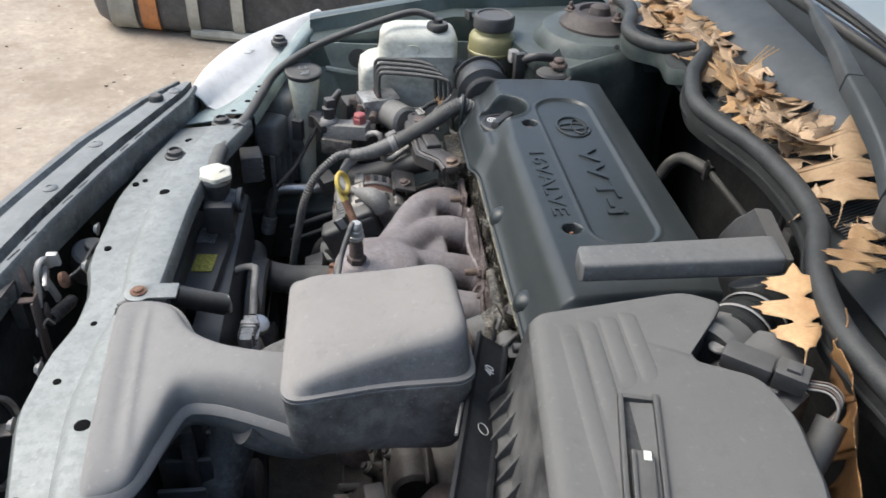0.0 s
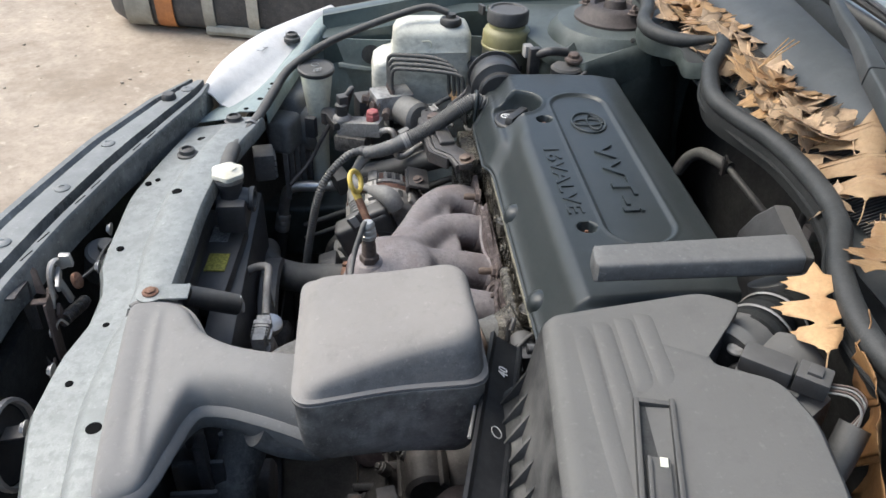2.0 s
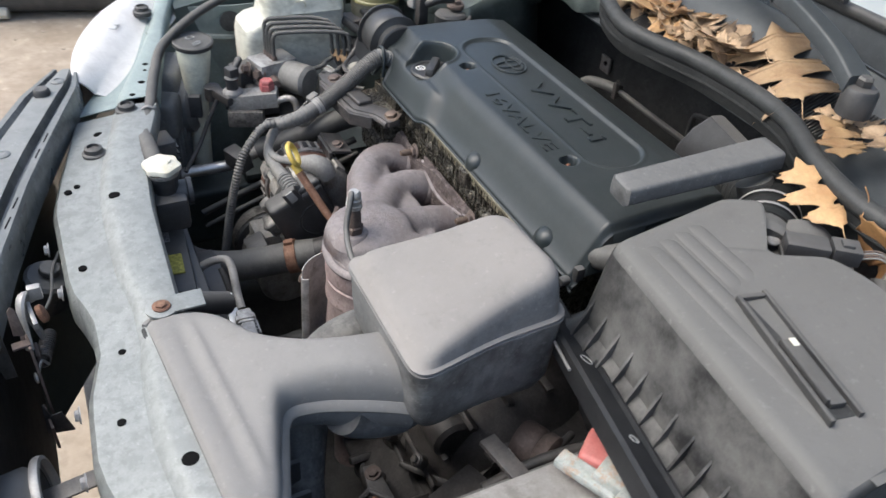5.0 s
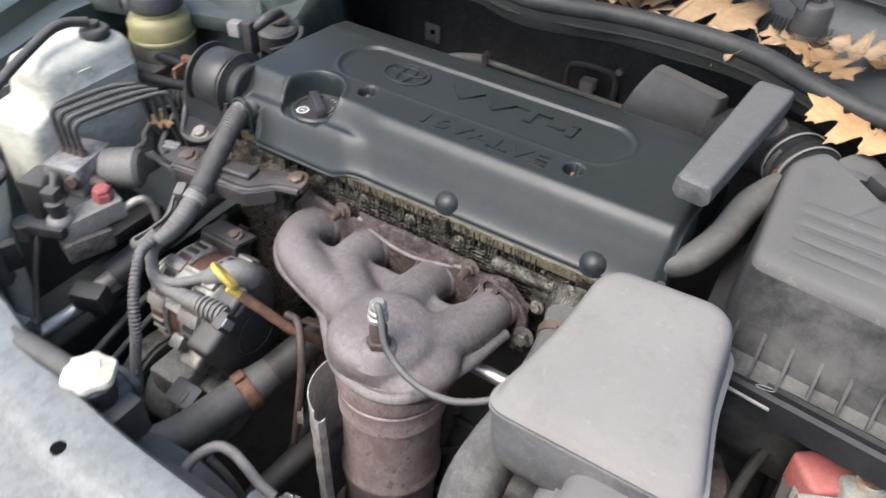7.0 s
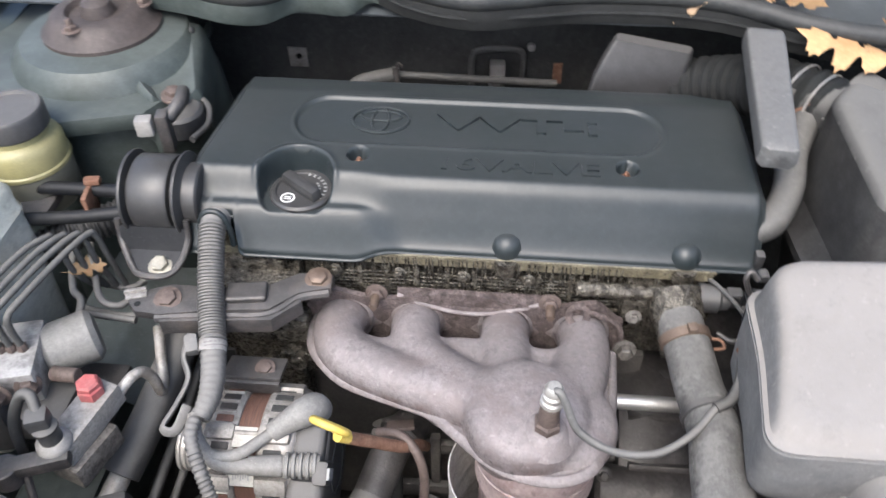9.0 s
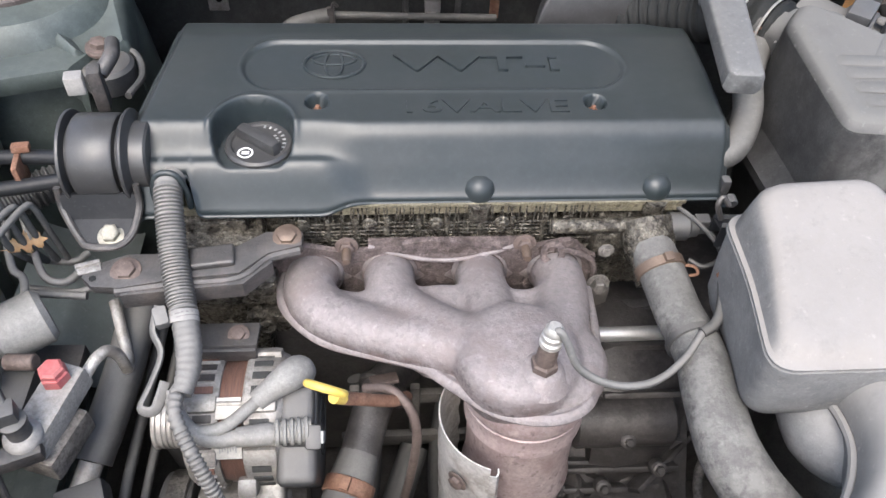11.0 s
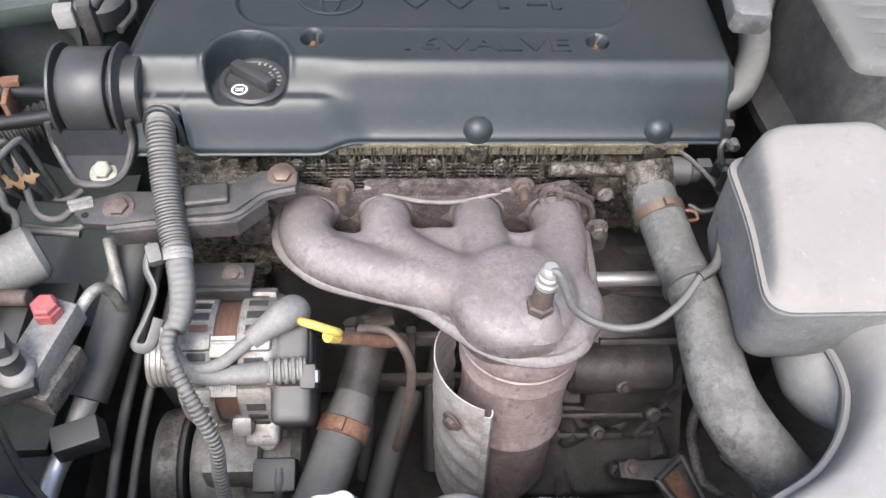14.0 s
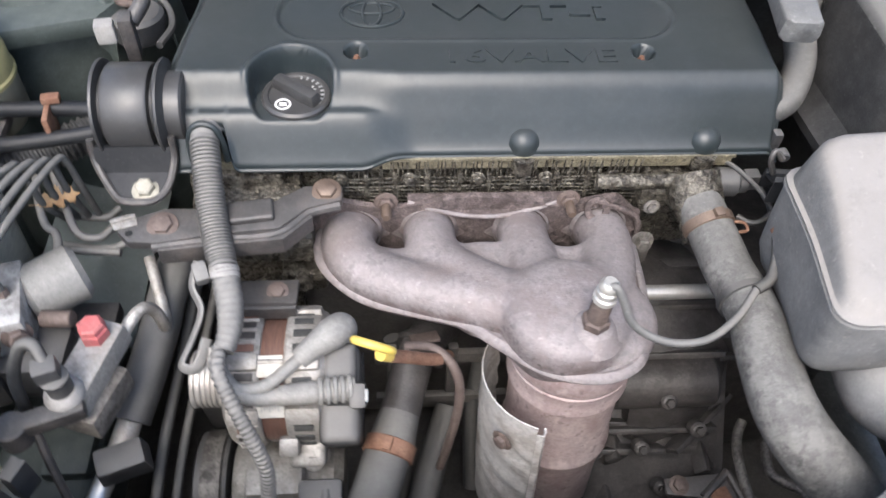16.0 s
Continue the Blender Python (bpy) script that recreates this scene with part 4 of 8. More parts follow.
    part("pane", sheet([[(x, 0.502 - 0.02 * x * x + 0.86 * s, 1.016 + 0.5 * s) for s in (0, 0.3, 0.7)] for x in [-0.7 + 0.1 * i for i in range(15)]], 0.005), "screen", t)
    part("moulding", tube([(-0.72, 0.490, 1.014), (-0.3, 0.497, 1.018), (0.1, 0.498, 1.018), (0.72, 0.490, 1.014)], 0.010, 10, 6), "rubber", t)


windscreen()


# unseen, inferred from the open bay; it shades the bay's rear
def hood():
    """The bonnet, standing open over the back of the bay on its two hinges."""
    t = thing("hood", "dark green car hood standing open above the engine bay", "car hood", (0, 0.46, 1.0))
    th = radians(66)
    o, along_dir, out = Vector((0, 0.50, 1.02)), Vector((0, -math.cos(th), math.sin(th))), Vector((0, math.sin(th), math.cos(th)))

    def at(x, u, lift):
        return tuple(o + Vector((x, 0, 0)) + along_dir * u + out * lift)

    us = [0.13 + 0.92 * k / 14 for k in range(15)]
    rows = []
    for i in range(25):
        x = -0.69 + 1.38 * i / 24
        k = 1 - (x / 0.69) ** 4
        rows.append([at(x * (1 - 0.10 * (u - 0.13)), u + (0.05 * (k - 1) if u > 1.0 else 0), 0.030 * k + 0.025 * math.sin((u - 0.13) / 0.92 * math.pi)) for u in us])
    part("skin", sheet(rows, 0.004), "body", t)
    rows = [[at(x * 0.62, 0.18 + 0.80 * k / 10, -0.012 + 0.006 * math.sin(k * 1.9 + x * 9)) for k in range(11)] for x in [-1 + 0.1 * i for i in range(21)]]
    part("insulation_pad", sheet(rows, 0.008), "dark", t, "black felt pad under the hood")
    for x in (-0.66, 0.66):
        part("hinge", tube([(x, 0.43, 0.90), (x, 0.47, 0.99), at(x, 0.12, 0.0), at(x, 0.24, -0.004)], 0.009, 8, 6, flat=0.6), "bay", t)


hood()


def wiper():
    t = thing("wiper_arm", "dark wiper arm with capped pivot on the cowl", "wiper", (0.300, 0.29, 1.0))
    part("pivot_cap", join(lathe([(0.021, -0.02), (0.021, 0.010), (0.018, 0.015), (0.010, 0.017)], 24, Matrix.Translation((0.303, 0.290, 1.005))), lathe([(0.010, 0), (0.010, 0.008), (0.007, 0.011)], 6, Matrix.Translation((0.303, 0.290, 1.023)))), "capblack", t)

    def channel(pts, wide, tall):
        rings = []
        line = spline(pts, 6)
        for i, p in enumerate(line):
            d = (line[min(i + 1, len(line) - 1)] - line[max(i - 1, 0)]).normalized()
            n = Vector((-d.y, d.x, 0)).normalized()
            s = i / (len(line) - 1)
            w, h = wide[0] + (wide[1] - wide[0]) * s, tall[0] + (tall[1] - tall[0]) * s
            rings.append([p + n * u.x + Vector((0, 0, u.y)) for u in rounded([(-w, -h), (w, -h), (w * 0.8, h), (-w * 0.8, h)], 0.004, 3)])
        return loft(rings)

    part("head", channel([(0.296, 0.288, 1.022), (0.25, 0.296, 1.042), (0.18, 0.304, 1.062), (0.128, 0.314, 1.068)], (0.019, 0.014), (0.011, 0.012)), "cowl", t)
    part("arm", channel([(0.122, 0.316, 1.067), (0.06, 0.340, 1.066), (-0.01, 0.367, 1.063), (-0.106, 0.398, 1.060), (-0.18, 0.425, 1.058)], (0.013, 0.008), (0.012, 0.007)), "cowl", t)
    part("rod", tube([(-0.18, 0.425, 1.058), (-0.30, 0.455, 1.052), (-0.44, 0.480, 1.05)], [0.006, 0.005, 0.005], 10), "capblack", t)
    part("blade", tube([(0.10, 0.482, 1.034), (-0.2, 0.490, 1.044), (-0.6, 0.490, 1.040)], 0.007, 8), "rubber", t)
    part("blade_frame", tube([(0.02, 0.478, 1.046), (-0.25, 0.486, 1.056), (-0.5, 0.486, 1.052)], 0.0045, 8), "capblack", t)


wiper()


def strut_tower():
    t = thing("strut_tower", "dusty green strut tower with rusty bearing cap", "strut tower", (-0.5, 0.19, 0.5))
    c = (-0.515, 0.20)
    part("tower", lathe([(0.16, 0), (0.155, 0.15), (0.135, 0.33), (0.12, 0.395), (0.105, 0.412), (0.06, 0.420)], 36, Matrix.Translation((*c, 0.50))), "tower", t)
    cap = part("bearing_cap", lathe([(0.075, 0.912), (0.075, 0.922), (0.066, 0.928), (0.060, 0.940), (0.050, 0.945), (0.040, 0.945), (0.036, 0.938), (0.022, 0.938), (0.018, 0.952), (0.010, 0.956), (0.004, 0.957)], 36, Matrix.Translation((*c, 0))), "capbrown", t, "dark brown strut bearing cap")
    for a in (20, 140, 260):
        part("nut", hexbolt((c[0] + 0.056 * math.cos(radians(a)), c[1] + 0.056 * math.sin(radians(a)), 0.942), (0, 0, 1), 0.008, 0.008, True, 0.014), "tread", cap)
    part("panel", prism([(-0.70, -0.02), (-0.42, 0.06), (-0.40, 0.10), (-0.41, 0.30), (-0.70, 0.34)], 0.86, 0.885, 0.008), "tower", t)
    # pressed tongue with folded sides that carries a bolt
    rows = []
    for i in range(21):
        u = i / 17
        v = min(u, 1.0)
        a = Vector((-0.520, 0.178, 0.908)).lerp(Vector((-0.418, 0.084, 0.886)), v)
        b = Vector((-0.400, 0.240, 0.908)).lerp(Vector((-0.368, 0.118, 0.884)), v)
        drop = 0.040 * max(0, u - 1.0) ** 1.2 / 0.13
        shift = Vector((0.030, -0.030, 0)) * max(0, u - 1.0)
        row = []
        for q, side, lift in ((-0.16, 0, -0.060), (-0.10, 0, -0.030), (-0.05, 0, -0.008), (0.0, 0, 0.003), (0.06, 0, 0.006), (0.13, 0, 0.001), (0.20, 0, -0.004), (0.35, 0, -0.005), (0.5, 0, -0.005), (0.65, 0, -0.005), (0.80, 0, -0.003), (0.90, 0, 0.001), (0.97, 0, -0.003), (1.03, 0, -0.016), (1.07, 0, -0.055)):
            row.append(a.lerp(b, q) + shift + Vector((0, 0, lift - drop)))
        rows.append(row)
    part("gusset", sheet(rows, 0.0025), "tower", t, "pressed gusset with rolled edges")
    part("mount_drum", lathe([(0.026, 0), (0.029, 0.003), (0.029, 0.026), (0.025, 0.030), (0.01, 0.030)], 26, Matrix.Translation((-0.388, 0.088, 0.844))), "rubber", t, "black rubber drum under the bolt")
    part("bolt", join(cyl((-0.395, 0.100, 0.880), (0.1, 0, 1), 0.016, 0.006), hexbolt((-0.395, 0.100, 0.886), (0.1, 0, 1), 0.010, 0.009)), "tread", t)
    for x, y, z in ((-0.40, 0.205, 0.915), (-0.415, 0.215, 0.90), (-0.392, 0.18, 0.885)):
        # dark discs stand in for the shade inside small holes
        part("hole", lathe([(0.0045, 0), (0.0045, 0.002), (0.003, 0.003)], 12, along((x, y, z), (0.9, -0.2, 0.3))), "dark", t)


strut_tower()


def side_panel():
    t = thing("side_panel", "dusty green inner panel with round hole", "car panel", (-0.655, -0.2, 0.70))
    part("plate", sheet([[(-0.648 + 0.01 * math.sin(y * 20), y, z) for z in (0.66, 0.72, 0.76, 0.80, 0.83)] for y in [-0.36 + 0.02 * i for i in range(18)]], 0.003), "bay", t)
    # a dark disc in place of the opening, coloured as its shade
    part("round_hole", lathe([(0.019, 0), (0.020, 0.002), (0.017, 0.003), (0.005, 0.003)], 24, along((-0.638, -0.262, 0.800), (1, 0, 0.1))), "dark", t)
    rows = []
    for i in range(15):
        y = -0.17 + 0.27 * i / 14
        rows.append([(x, y, 0.61 + 0.62 * (-0.41 - x) + 0.006 * math.exp(-((x + 0.455) / 0.008) ** 2) - 0.012 * smooth(-0.02, 0.04, y)) for x in [-0.41 - 0.1 * k / 12 for k in range(13)]])
    part("apron", sheet(rows, 0.002), "bay", t, "dull green inner wing apron")
    part("swage", tube([(-0.642, -0.33, 0.775), (-0.642, -0.25, 0.765), (-0.642, -0.12, 0.775)], 0.007, 8), "bay", t)


side_panel()


# ---- the engine ----
CAPX, CAPY = -0.216, -0.036


def cover_top(x, y):
    """The height of the engine cover's skin."""
    z = 0.886 + 0.004 * smooth(-0.02, 0.06, y) - 0.006 * smooth(0.11, 0.155, y) - 0.03 * smooth(0.150, 0.168, y)
    edge = smooth(-0.030, -0.056, y)
    right = z - 0.017 * edge - 0.050 * smooth(-0.042, -0.083, y)
    left = z - 0.027 * smooth(-0.026, -0.058, y) - 0.051 * smooth(-0.058, -0.100, y)
    k = smooth(-0.095, -0.150, x + 0.25 * (y + 0.05))
    z = right * (1 - k) + left * k
    # the filler's round recess, open to the front
    d = math.hypot(x - CAPX, y - CAPY)
    r = smooth(0.0435, 0.0385, d)
    z = z * (1 - r) + min(z, 0.853) * r
    # rim round the recess
    z += 0.0022 * math.exp(-((d - 0.0462) / 0.0028) ** 2) * smooth(-0.05, -0.03, y)
    # oval name panel
    dx = max(0, abs(x + 0.024) - 0.170)
    d = math.hypot(dx, y - 0.062)
    z += -0.0035 * smooth(0.044, 0.040, d) + 0.0012 * math.exp(-((d - 0.046) / 0.002) ** 2)
    for bx, by in ((-0.15, 0.0), (0.146, -0.003)):
        d = math.hypot(x - bx, y - by)
        z -= 0.016 * smooth(0.0125, 0.0095, d)
    # arch over the loom
    d = math.hypot((x + 0.296) / 1.0, (y + 0.092) / 1.2)
    z += 0.006 * math.exp(-((d - 0.018) / 0.004) ** 2) * smooth(-0.07, -0.08, y)
    s = smooth(-0.346, -0.331, x) * smooth(0.290, 0.279, x)
    return z - 0.012 * (1 - s)


def cover_front(x):
    k = smooth(-0.09, -0.15, x)
    n = smooth(0.020, 0.011, abs(x + 0.296))
    return -0.079 - 0.011 * k + 0.022 * n


def lean(x, y):
    """How far the cover's end is drawn in towards the back."""
    return (0.005 + 0.021 * smooth(-0.07, 0.13, y)) * smooth(-0.19, -0.346, x)


def engine_cover():
    t = thing("engine_cover", "satin black plastic engine cover with raised lettering", "engine cover", (0, 0.04, 0.80))
    nx, ny = 330, 130
    rows = []
    for i in range(nx + 1):
        x = -0.346 + 0.636 * i / nx
        f, b = cover_front(x), 0.168 - 0.03 * smooth(0.16, 0.29, x)
        row = []
        for j in range(ny + 1):
            y = f + (b - f) * j / ny
            row.append((x + lean(x, y), y, cover_top(x, y)))
        front = row[0]
        low = front[2] - 0.007
        e, h = x + lean(x, f), x + lean(x, b)
        row = [(e, f + 0.002, low), (e, f - 0.0032, low), (e, f - 0.0036, low + 0.0012), (e, f - 0.0032, low + 0.0024), (e, f - 0.0008, low + 0.0030), (e, f - 0.0004, front[2] - 0.002)] + row + [(h, b + 0.002, 0.83), (h, b + 0.002, 0.78)]
        rows.append(row)
    x0, x1 = rows[0], rows[-1]
    rows = [[(p[0] - 0.003, p[1], min(p[2], 0.818)) for p in x0]] + rows + [[(p[0] + 0.003, p[1], min(p[2], 0.822)) for p in x1]]
    part("shell", sheet(rows, 0.0), "cover", t, angle=60)
    for x in (0.020, 0.212):
        part("bolt_boss", lathe([(0.0190, -0.022), (0.0188, -0.004), (0.0175, 0.004), (0.0132, 0.011), (0.007, 0.0146), (0.001, 0.0155)], 24, along((x, -0.066, 0.823), (0, -0.25, 1))), "cover", t)
        part("boss_foot", lathe([(0.012, 0.0), (0.013, 0.02)], 18, Matrix.Translation((x, -0.080, 0.795))), "oily", t)
    for x, y in ((-0.15, 0.0), (0.146, -0.003)):
        part("bolt", join(hexbolt((x, y, 0.868), (0, 0, 1), 0.0062, 0.008, True, 0.011)), "rusty", t, "rusty hex bolt in a recess")
    # raised words, rim badge
    words("raised_lettering", "16VALVE", (0.030, -0.009, 0.8868), 0.172, 0.0215, "cover", t, 0.0012, 0.012)
    words("raised_lettering", "VVT-i", (0.024, 0.066, 0.8880), 0.186, 0.029, "cover", t, 0.0016, 0.018)
    ring = []
    for a in range(40):
        ring.append((math.cos(a * math.pi / 20), math.sin(a * math.pi / 20)))
    c = (-0.134, 0.065, 0.8875)
    part("badge_oval", tube([(c[0] + 0.033 * p[0], c[1] + 0.025 * p[1], c[2]) for p in ring[::2] + ring[:1]], 0.0019, 8, 3, cap=False), "cover", t, "plain raised oval badge")
    part("badge_inner", join(tube([(c[0] + 0.010 * p[0], c[1] + 0.0225 * p[1], c[2]) for p in ring[::4] + ring[:1]], 0.0015, 8, 3, cap=False),
                             tube([(c[0] + 0.024 * p[0], c[1] + 0.008 + 0.010 * p[1], c[2]) for p in ring[::4] + ring[:1]], 0.0015, 8, 3, cap=False)), "cover", t)
    part("loom_arch", tube([(-0.313, -0.088, 0.822), (-0.312, -0.088, 0.845), (-0.306, -0.086, 0.862), (-0.296, -0.085, 0.866), (-0.286, -0.086, 0.862), (-0.280, -0.088, 0.845), (-0.279, -0.090, 0.822)], 0.0032, 10, 5), "cover", t)
    part("side_clip", join(rbox((0.010, 0.012, 0.02), m=pose(0.288, -0.070, 0.815)), cyl((0.290, -0.085, 0.822), (0, -1, 0), 0.006, 0.012)), "capblack", t)


engine_cover()


def oil_cap():
    t = thing("oil_filler_cap", "black oil filler cap with bar grip and white print", "oil cap", (CAPX, CAPY, 0.852))
    m = Matrix.Translation((CAPX + 0.005, CAPY + 0.005, 0.847)) @ Matrix.Diagonal((0.97, 0.97, 1, 1))
    part("disc", lathe([(0.036, 0), (0.037, 0.004), (0.0365, 0.009), (0.034, 0.0115), (0.030, 0.0115), (0.0285, 0.0095), (0.02, 0.0095), (0.002, 0.0095)], 40, m), "satin", t)
    part("grip", rbox((0.058, 0.015, 0.014), m=m @ pose(0, 0, 0.0085, 0, 0, -38), bev=0.004, taper=0.92), "satin", t)
    part("print_ring", join(lathe([(0.0085, 0.0099), (0.0085, 0.0104), (0.0065, 0.0104), (0.0065, 0.0099)], 24, m @ Matrix.Translation((-0.013, -0.016, 0)), cap=False),
                            rbox((0.008, 0.0014, 0.0006), m=m @ pose(-0.013, -0.0145, 0.0099), bev=0.0001, seg=1), rbox((0.008, 0.0014, 0.0006), m=m @ pose(-0.013, -0.0175, 0.0099), bev=0.0001, seg=1)), "white", t, "white printed ring")
    bars = []
    for k in range(9):
        a = radians(-30 + k * 14)
        bars.append(rbox((0.0022, 0.004, 0.0006), m=m @ pose(0.027 * math.cos(a), 0.027 * math.sin(a), 0.0097, 0, 0, math.degrees(a) - 90), bev=0.0001, seg=1))
    for k in range(5):
        a = radians(-20 + k * 14)
        bars.append(rbox((0.0022, 0.003, 0.0006), m=m @ pose(0.020 * math.cos(a), 0.020 * math.sin(a), 0.0097, 0, 0, math.degrees(a) - 90), bev=0.0001, seg=1))
    part("print_bars", join(*bars), "grey_mark", t, "small white printing as plain bars")


oil_cap()


def cylinder_head():
    t = thing("engine_block", "oil-soaked cast engine block and cylinder head", "engine", (0, 0.05, 0.25))
    part("head", rbox((0.50, 0.19, 0.15), m=Matrix.Translation((-0.005, 0.028, 0.655)), bev=0.006), "oily", t)
    part("cover_rail", rbox((0.56, 0.024, 0.014), m=Matrix.Translation((-0.035, -0.068, 0.796)), bev=0.003), "varnish", t, "olive-brown rail under the cover")
    part("cam_housing", rbox((0.54, 0.20, 0.05), m=Matrix.Translation((-0.03, 0.040, 0.735)), bev=0.004), "oily", t)
    rnd = random.Random(12)
    bars = []
    for k in range(64):
        bars.append(rbox((0.0016, 0.003, 0.050), m=pose(-0.195 + k * 0.0054, -0.0795 + rnd.uniform(-0.0008, 0.0004), 0.762, 0, rnd.uniform(-4, 4), 0), bev=0.0004, seg=1))
    for k in range(9):
        bars.append(tube([(-0.20 + 0.035 * j, -0.0800 + rnd.uniform(-0.001, 0.0003), 0.740 + 0.0055 * k + rnd.uniform(-0.0012, 0.0012)) for j in range(11)], 0.0011, 5, 3))
    part("ridged_wall", join(*bars), "oily", t, "oil-wet ridged casting wall")
    part("gasket", rbox((0.55, 0.006, 0.004), m=Matrix.Translation((-0.03, -0.0815, 0.8115)), bev=0.001), "varnish", t, "oil-varnished gasket edge")
    part("block", rbox((0.46, 0.24, 0.40), m=Matrix.Translation((-0.03, 0.05, 0.25)), bev=0.01), "grime", t)
    part("timing_cover", join(rbox((0.10, 0.27, 0.42), m=Matrix.Translation((-0.275, 0.045, 0.38)), bev=0.012), rbox((0.11, 0.05, 0.05), m=Matrix.Translation((-0.265, -0.09, 0.735)), bev=0.008)), "oily", t)
    rnd = random.Random(11)
    for k in range(13):
        x = -0.215 + k * 0.034 + rnd.uniform(-0.004, 0.004)
        part("rib", rbox((0.006, 0.018, 0.05), m=Matrix.Translation((x, -0.073, 0.742)), bev=0.0015), "oily", t)
    for k in range(6):
        x = -0.17 + k * 0.072
        part("bolt", hexbolt((x, -0.083, 0.786), (0, -1, 0.1), 0.0055, 0.006), "oily", t)
    part("boss", join(cyl((-0.245, -0.095, 0.745), (0, -1, 0), 0.016, 0.02), rbox((0.09, 0.03, 0.04), m=Matrix.Translation((-0.245, -0.11, 0.70)), bev=0.008), cyl((-0.215, -0.12, 0.675), (0, -1, 0.2), 0.010, 0.02), rbox((0.05, 0.03, 0.03), m=Matrix.Translation((-0.215, -0.115, 0.655)), bev=0.006)), "oily", t)
    # water outlet on the head's end
    part("water_outlet", join(lathe([(0.030, 0), (0.028, 0.03), (0.0235, 0.05), (0.0235, 0.07)], 24, along((0.205, -0.085, 0.785), (0.12, -0.75, -0.45))), rbox((0.10, 0.05, 0.05), m=Matrix.Translation((0.20, -0.07, 0.735)), bev=0.012), tube([(0.10, -0.082, 0.778), (0.15, -0.086, 0.780), (0.20, -0.088, 0.782)], 0.009, 12)), "oily", t)
    part("oily_pipe", tube([(0.10, -0.090, 0.786), (0.16, -0.092, 0.787), (0.215, -0.092, 0.789)], 0.0085, 14), "oily", t)
    for p, r, h in (((0.205, -0.10, 0.782), 0.008, 0.006), ((0.165, -0.10, 0.755), 0.006, 0.006), ((0.16, -0.115, 0.715), 0.009, 0.012)):
        part("bolt", hexbolt(p, (0, -1, 0.2), r, h), "dirtalu", t)


cylinder_head()


def temperature_sensor():
    t = thing("temperature_sensor", "black cylindrical sensor with grey plug and wire", "sensor", (0.24, -0.088, 0.77))
    m = along((0.205, -0.090, 0.783), (1, 0.0, -0.03))
    part("body", lathe([(0.010, 0), (0.010, 0.022), (0.016, 0.026), (0.016, 0.046), (0.013, 0.049), (0.012, 0.058)], 22, m), "capblack", t)
    part("plug", rbox((0.016, 0.014, 0.02), m=pose(0.268, -0.090, 0.775), bev=0.002), "capblack", t)
    part("wire", tube([(0.235, -0.072, 0.80), (0.25, -0.09, 0.80), (0.27, -0.11, 0.79), (0.285, -0.125, 0.775)], 0.0025, 8), "rubber", t)
    part("wire", tube([(0.278, -0.095, 0.78), (0.288, -0.12, 0.765), (0.265, -0.135, 0.765), (0.25, -0.125, 0.765)], 0.003, 8), "rubber", t)


temperature_sensor()


def manifold():
    t = thing("exhaust_manifold", "heat-stained cast exhaust manifold with domed collector", "exhaust manifold", (0.0, -0.2, 0.45))
    ports = [-0.159, -0.077, 0.024, 0.110]
    dome = Vector((0.048, -0.242, 0.747))
    paths = [
        ([(ports[0], -0.098, 0.724), (ports[0] - 0.005, -0.122, 0.732), (ports[0] + 0.002, -0.150, 0.734), (ports[0] + 0.028, -0.174, 0.734), (ports[0] + 0.076, -0.194, 0.736), (ports[0] + 0.124, -0.212, 0.742), (0.02, -0.235, 0.750)], 0.0290),
        ([(ports[1], -0.098, 0.724), (ports[1], -0.126, 0.733), (ports[1] + 0.008, -0.157, 0.735), (ports[1] + 0.042, -0.190, 0.741), (0.01, -0.222, 0.750)], 0.0285),
        ([(ports[2], -0.098, 0.724), (ports[2], -0.130, 0.733), (ports[2] + 0.003, -0.165, 0.740), (0.034, -0.214, 0.752)], 0.0280),
        ([(ports[3], -0.098, 0.724), (ports[3] + 0.002, -0.135, 0.733), (ports[3] - 0.004, -0.176, 0.740), (ports[3] - 0.022, -0.22, 0.750), (0.072, -0.25, 0.752)], 0.0285),
    ]
    bms = [tube(p, r, 20, 8) for p, r in paths]
    bms.append(lathe([(0.056, -0.03), (0.0625, -0.006), (0.0632, 0.004), (0.0625, 0.014), (0.0600, 0.024), (0.054, 0.0315), (0.043, 0.0355), (0.026, 0.038), (0.006, 0.039)], 40, Matrix.Translation(dome)))
    web = [(-0.184, -0.122), (-0.180, -0.150), (-0.142, -0.186), (-0.092, -0.206), (-0.044, -0.224), (-0.010, -0.250), (0.024, -0.286), (0.068, -0.296), (0.106, -0.280), (0.118, -0.244), (0.130, -0.19), (0.134, -0.132), (0.096, -0.138), (0.066, -0.144), (0.028, -0.138), (-0.025, -0.134), (-0.073, -0.140), (-0.113, -0.142), (-0.155, -0.134)]
    bms.append(prism(web, 0.712, 0.748, 0.006))
    bms.append(tube([(-0.075, -0.190, 0.733), (-0.03, -0.202, 0.737), (0.005, -0.214, 0.742), (0.05, -0.230, 0.748)], [0.026, 0.031, 0.034, 0.034], 16))
    bms.append(tube([(0.106, -0.15, 0.735), (0.096, -0.19, 0.744), (0.070, -0.222, 0.755)], 0.029, 16))
    bms.append(rbox((0.33, 0.010, 0.026), m=Matrix.Translation((-0.024, -0.096, 0.706)), bev=0.003))
    bms.append(lathe([(0.050, -0.02), (0.058, 0.0), (0.052, 0.012), (0.036, 0.020), (0.006, 0.022)], 36, Matrix.Translation((0.084, -0.240, 0.745))))
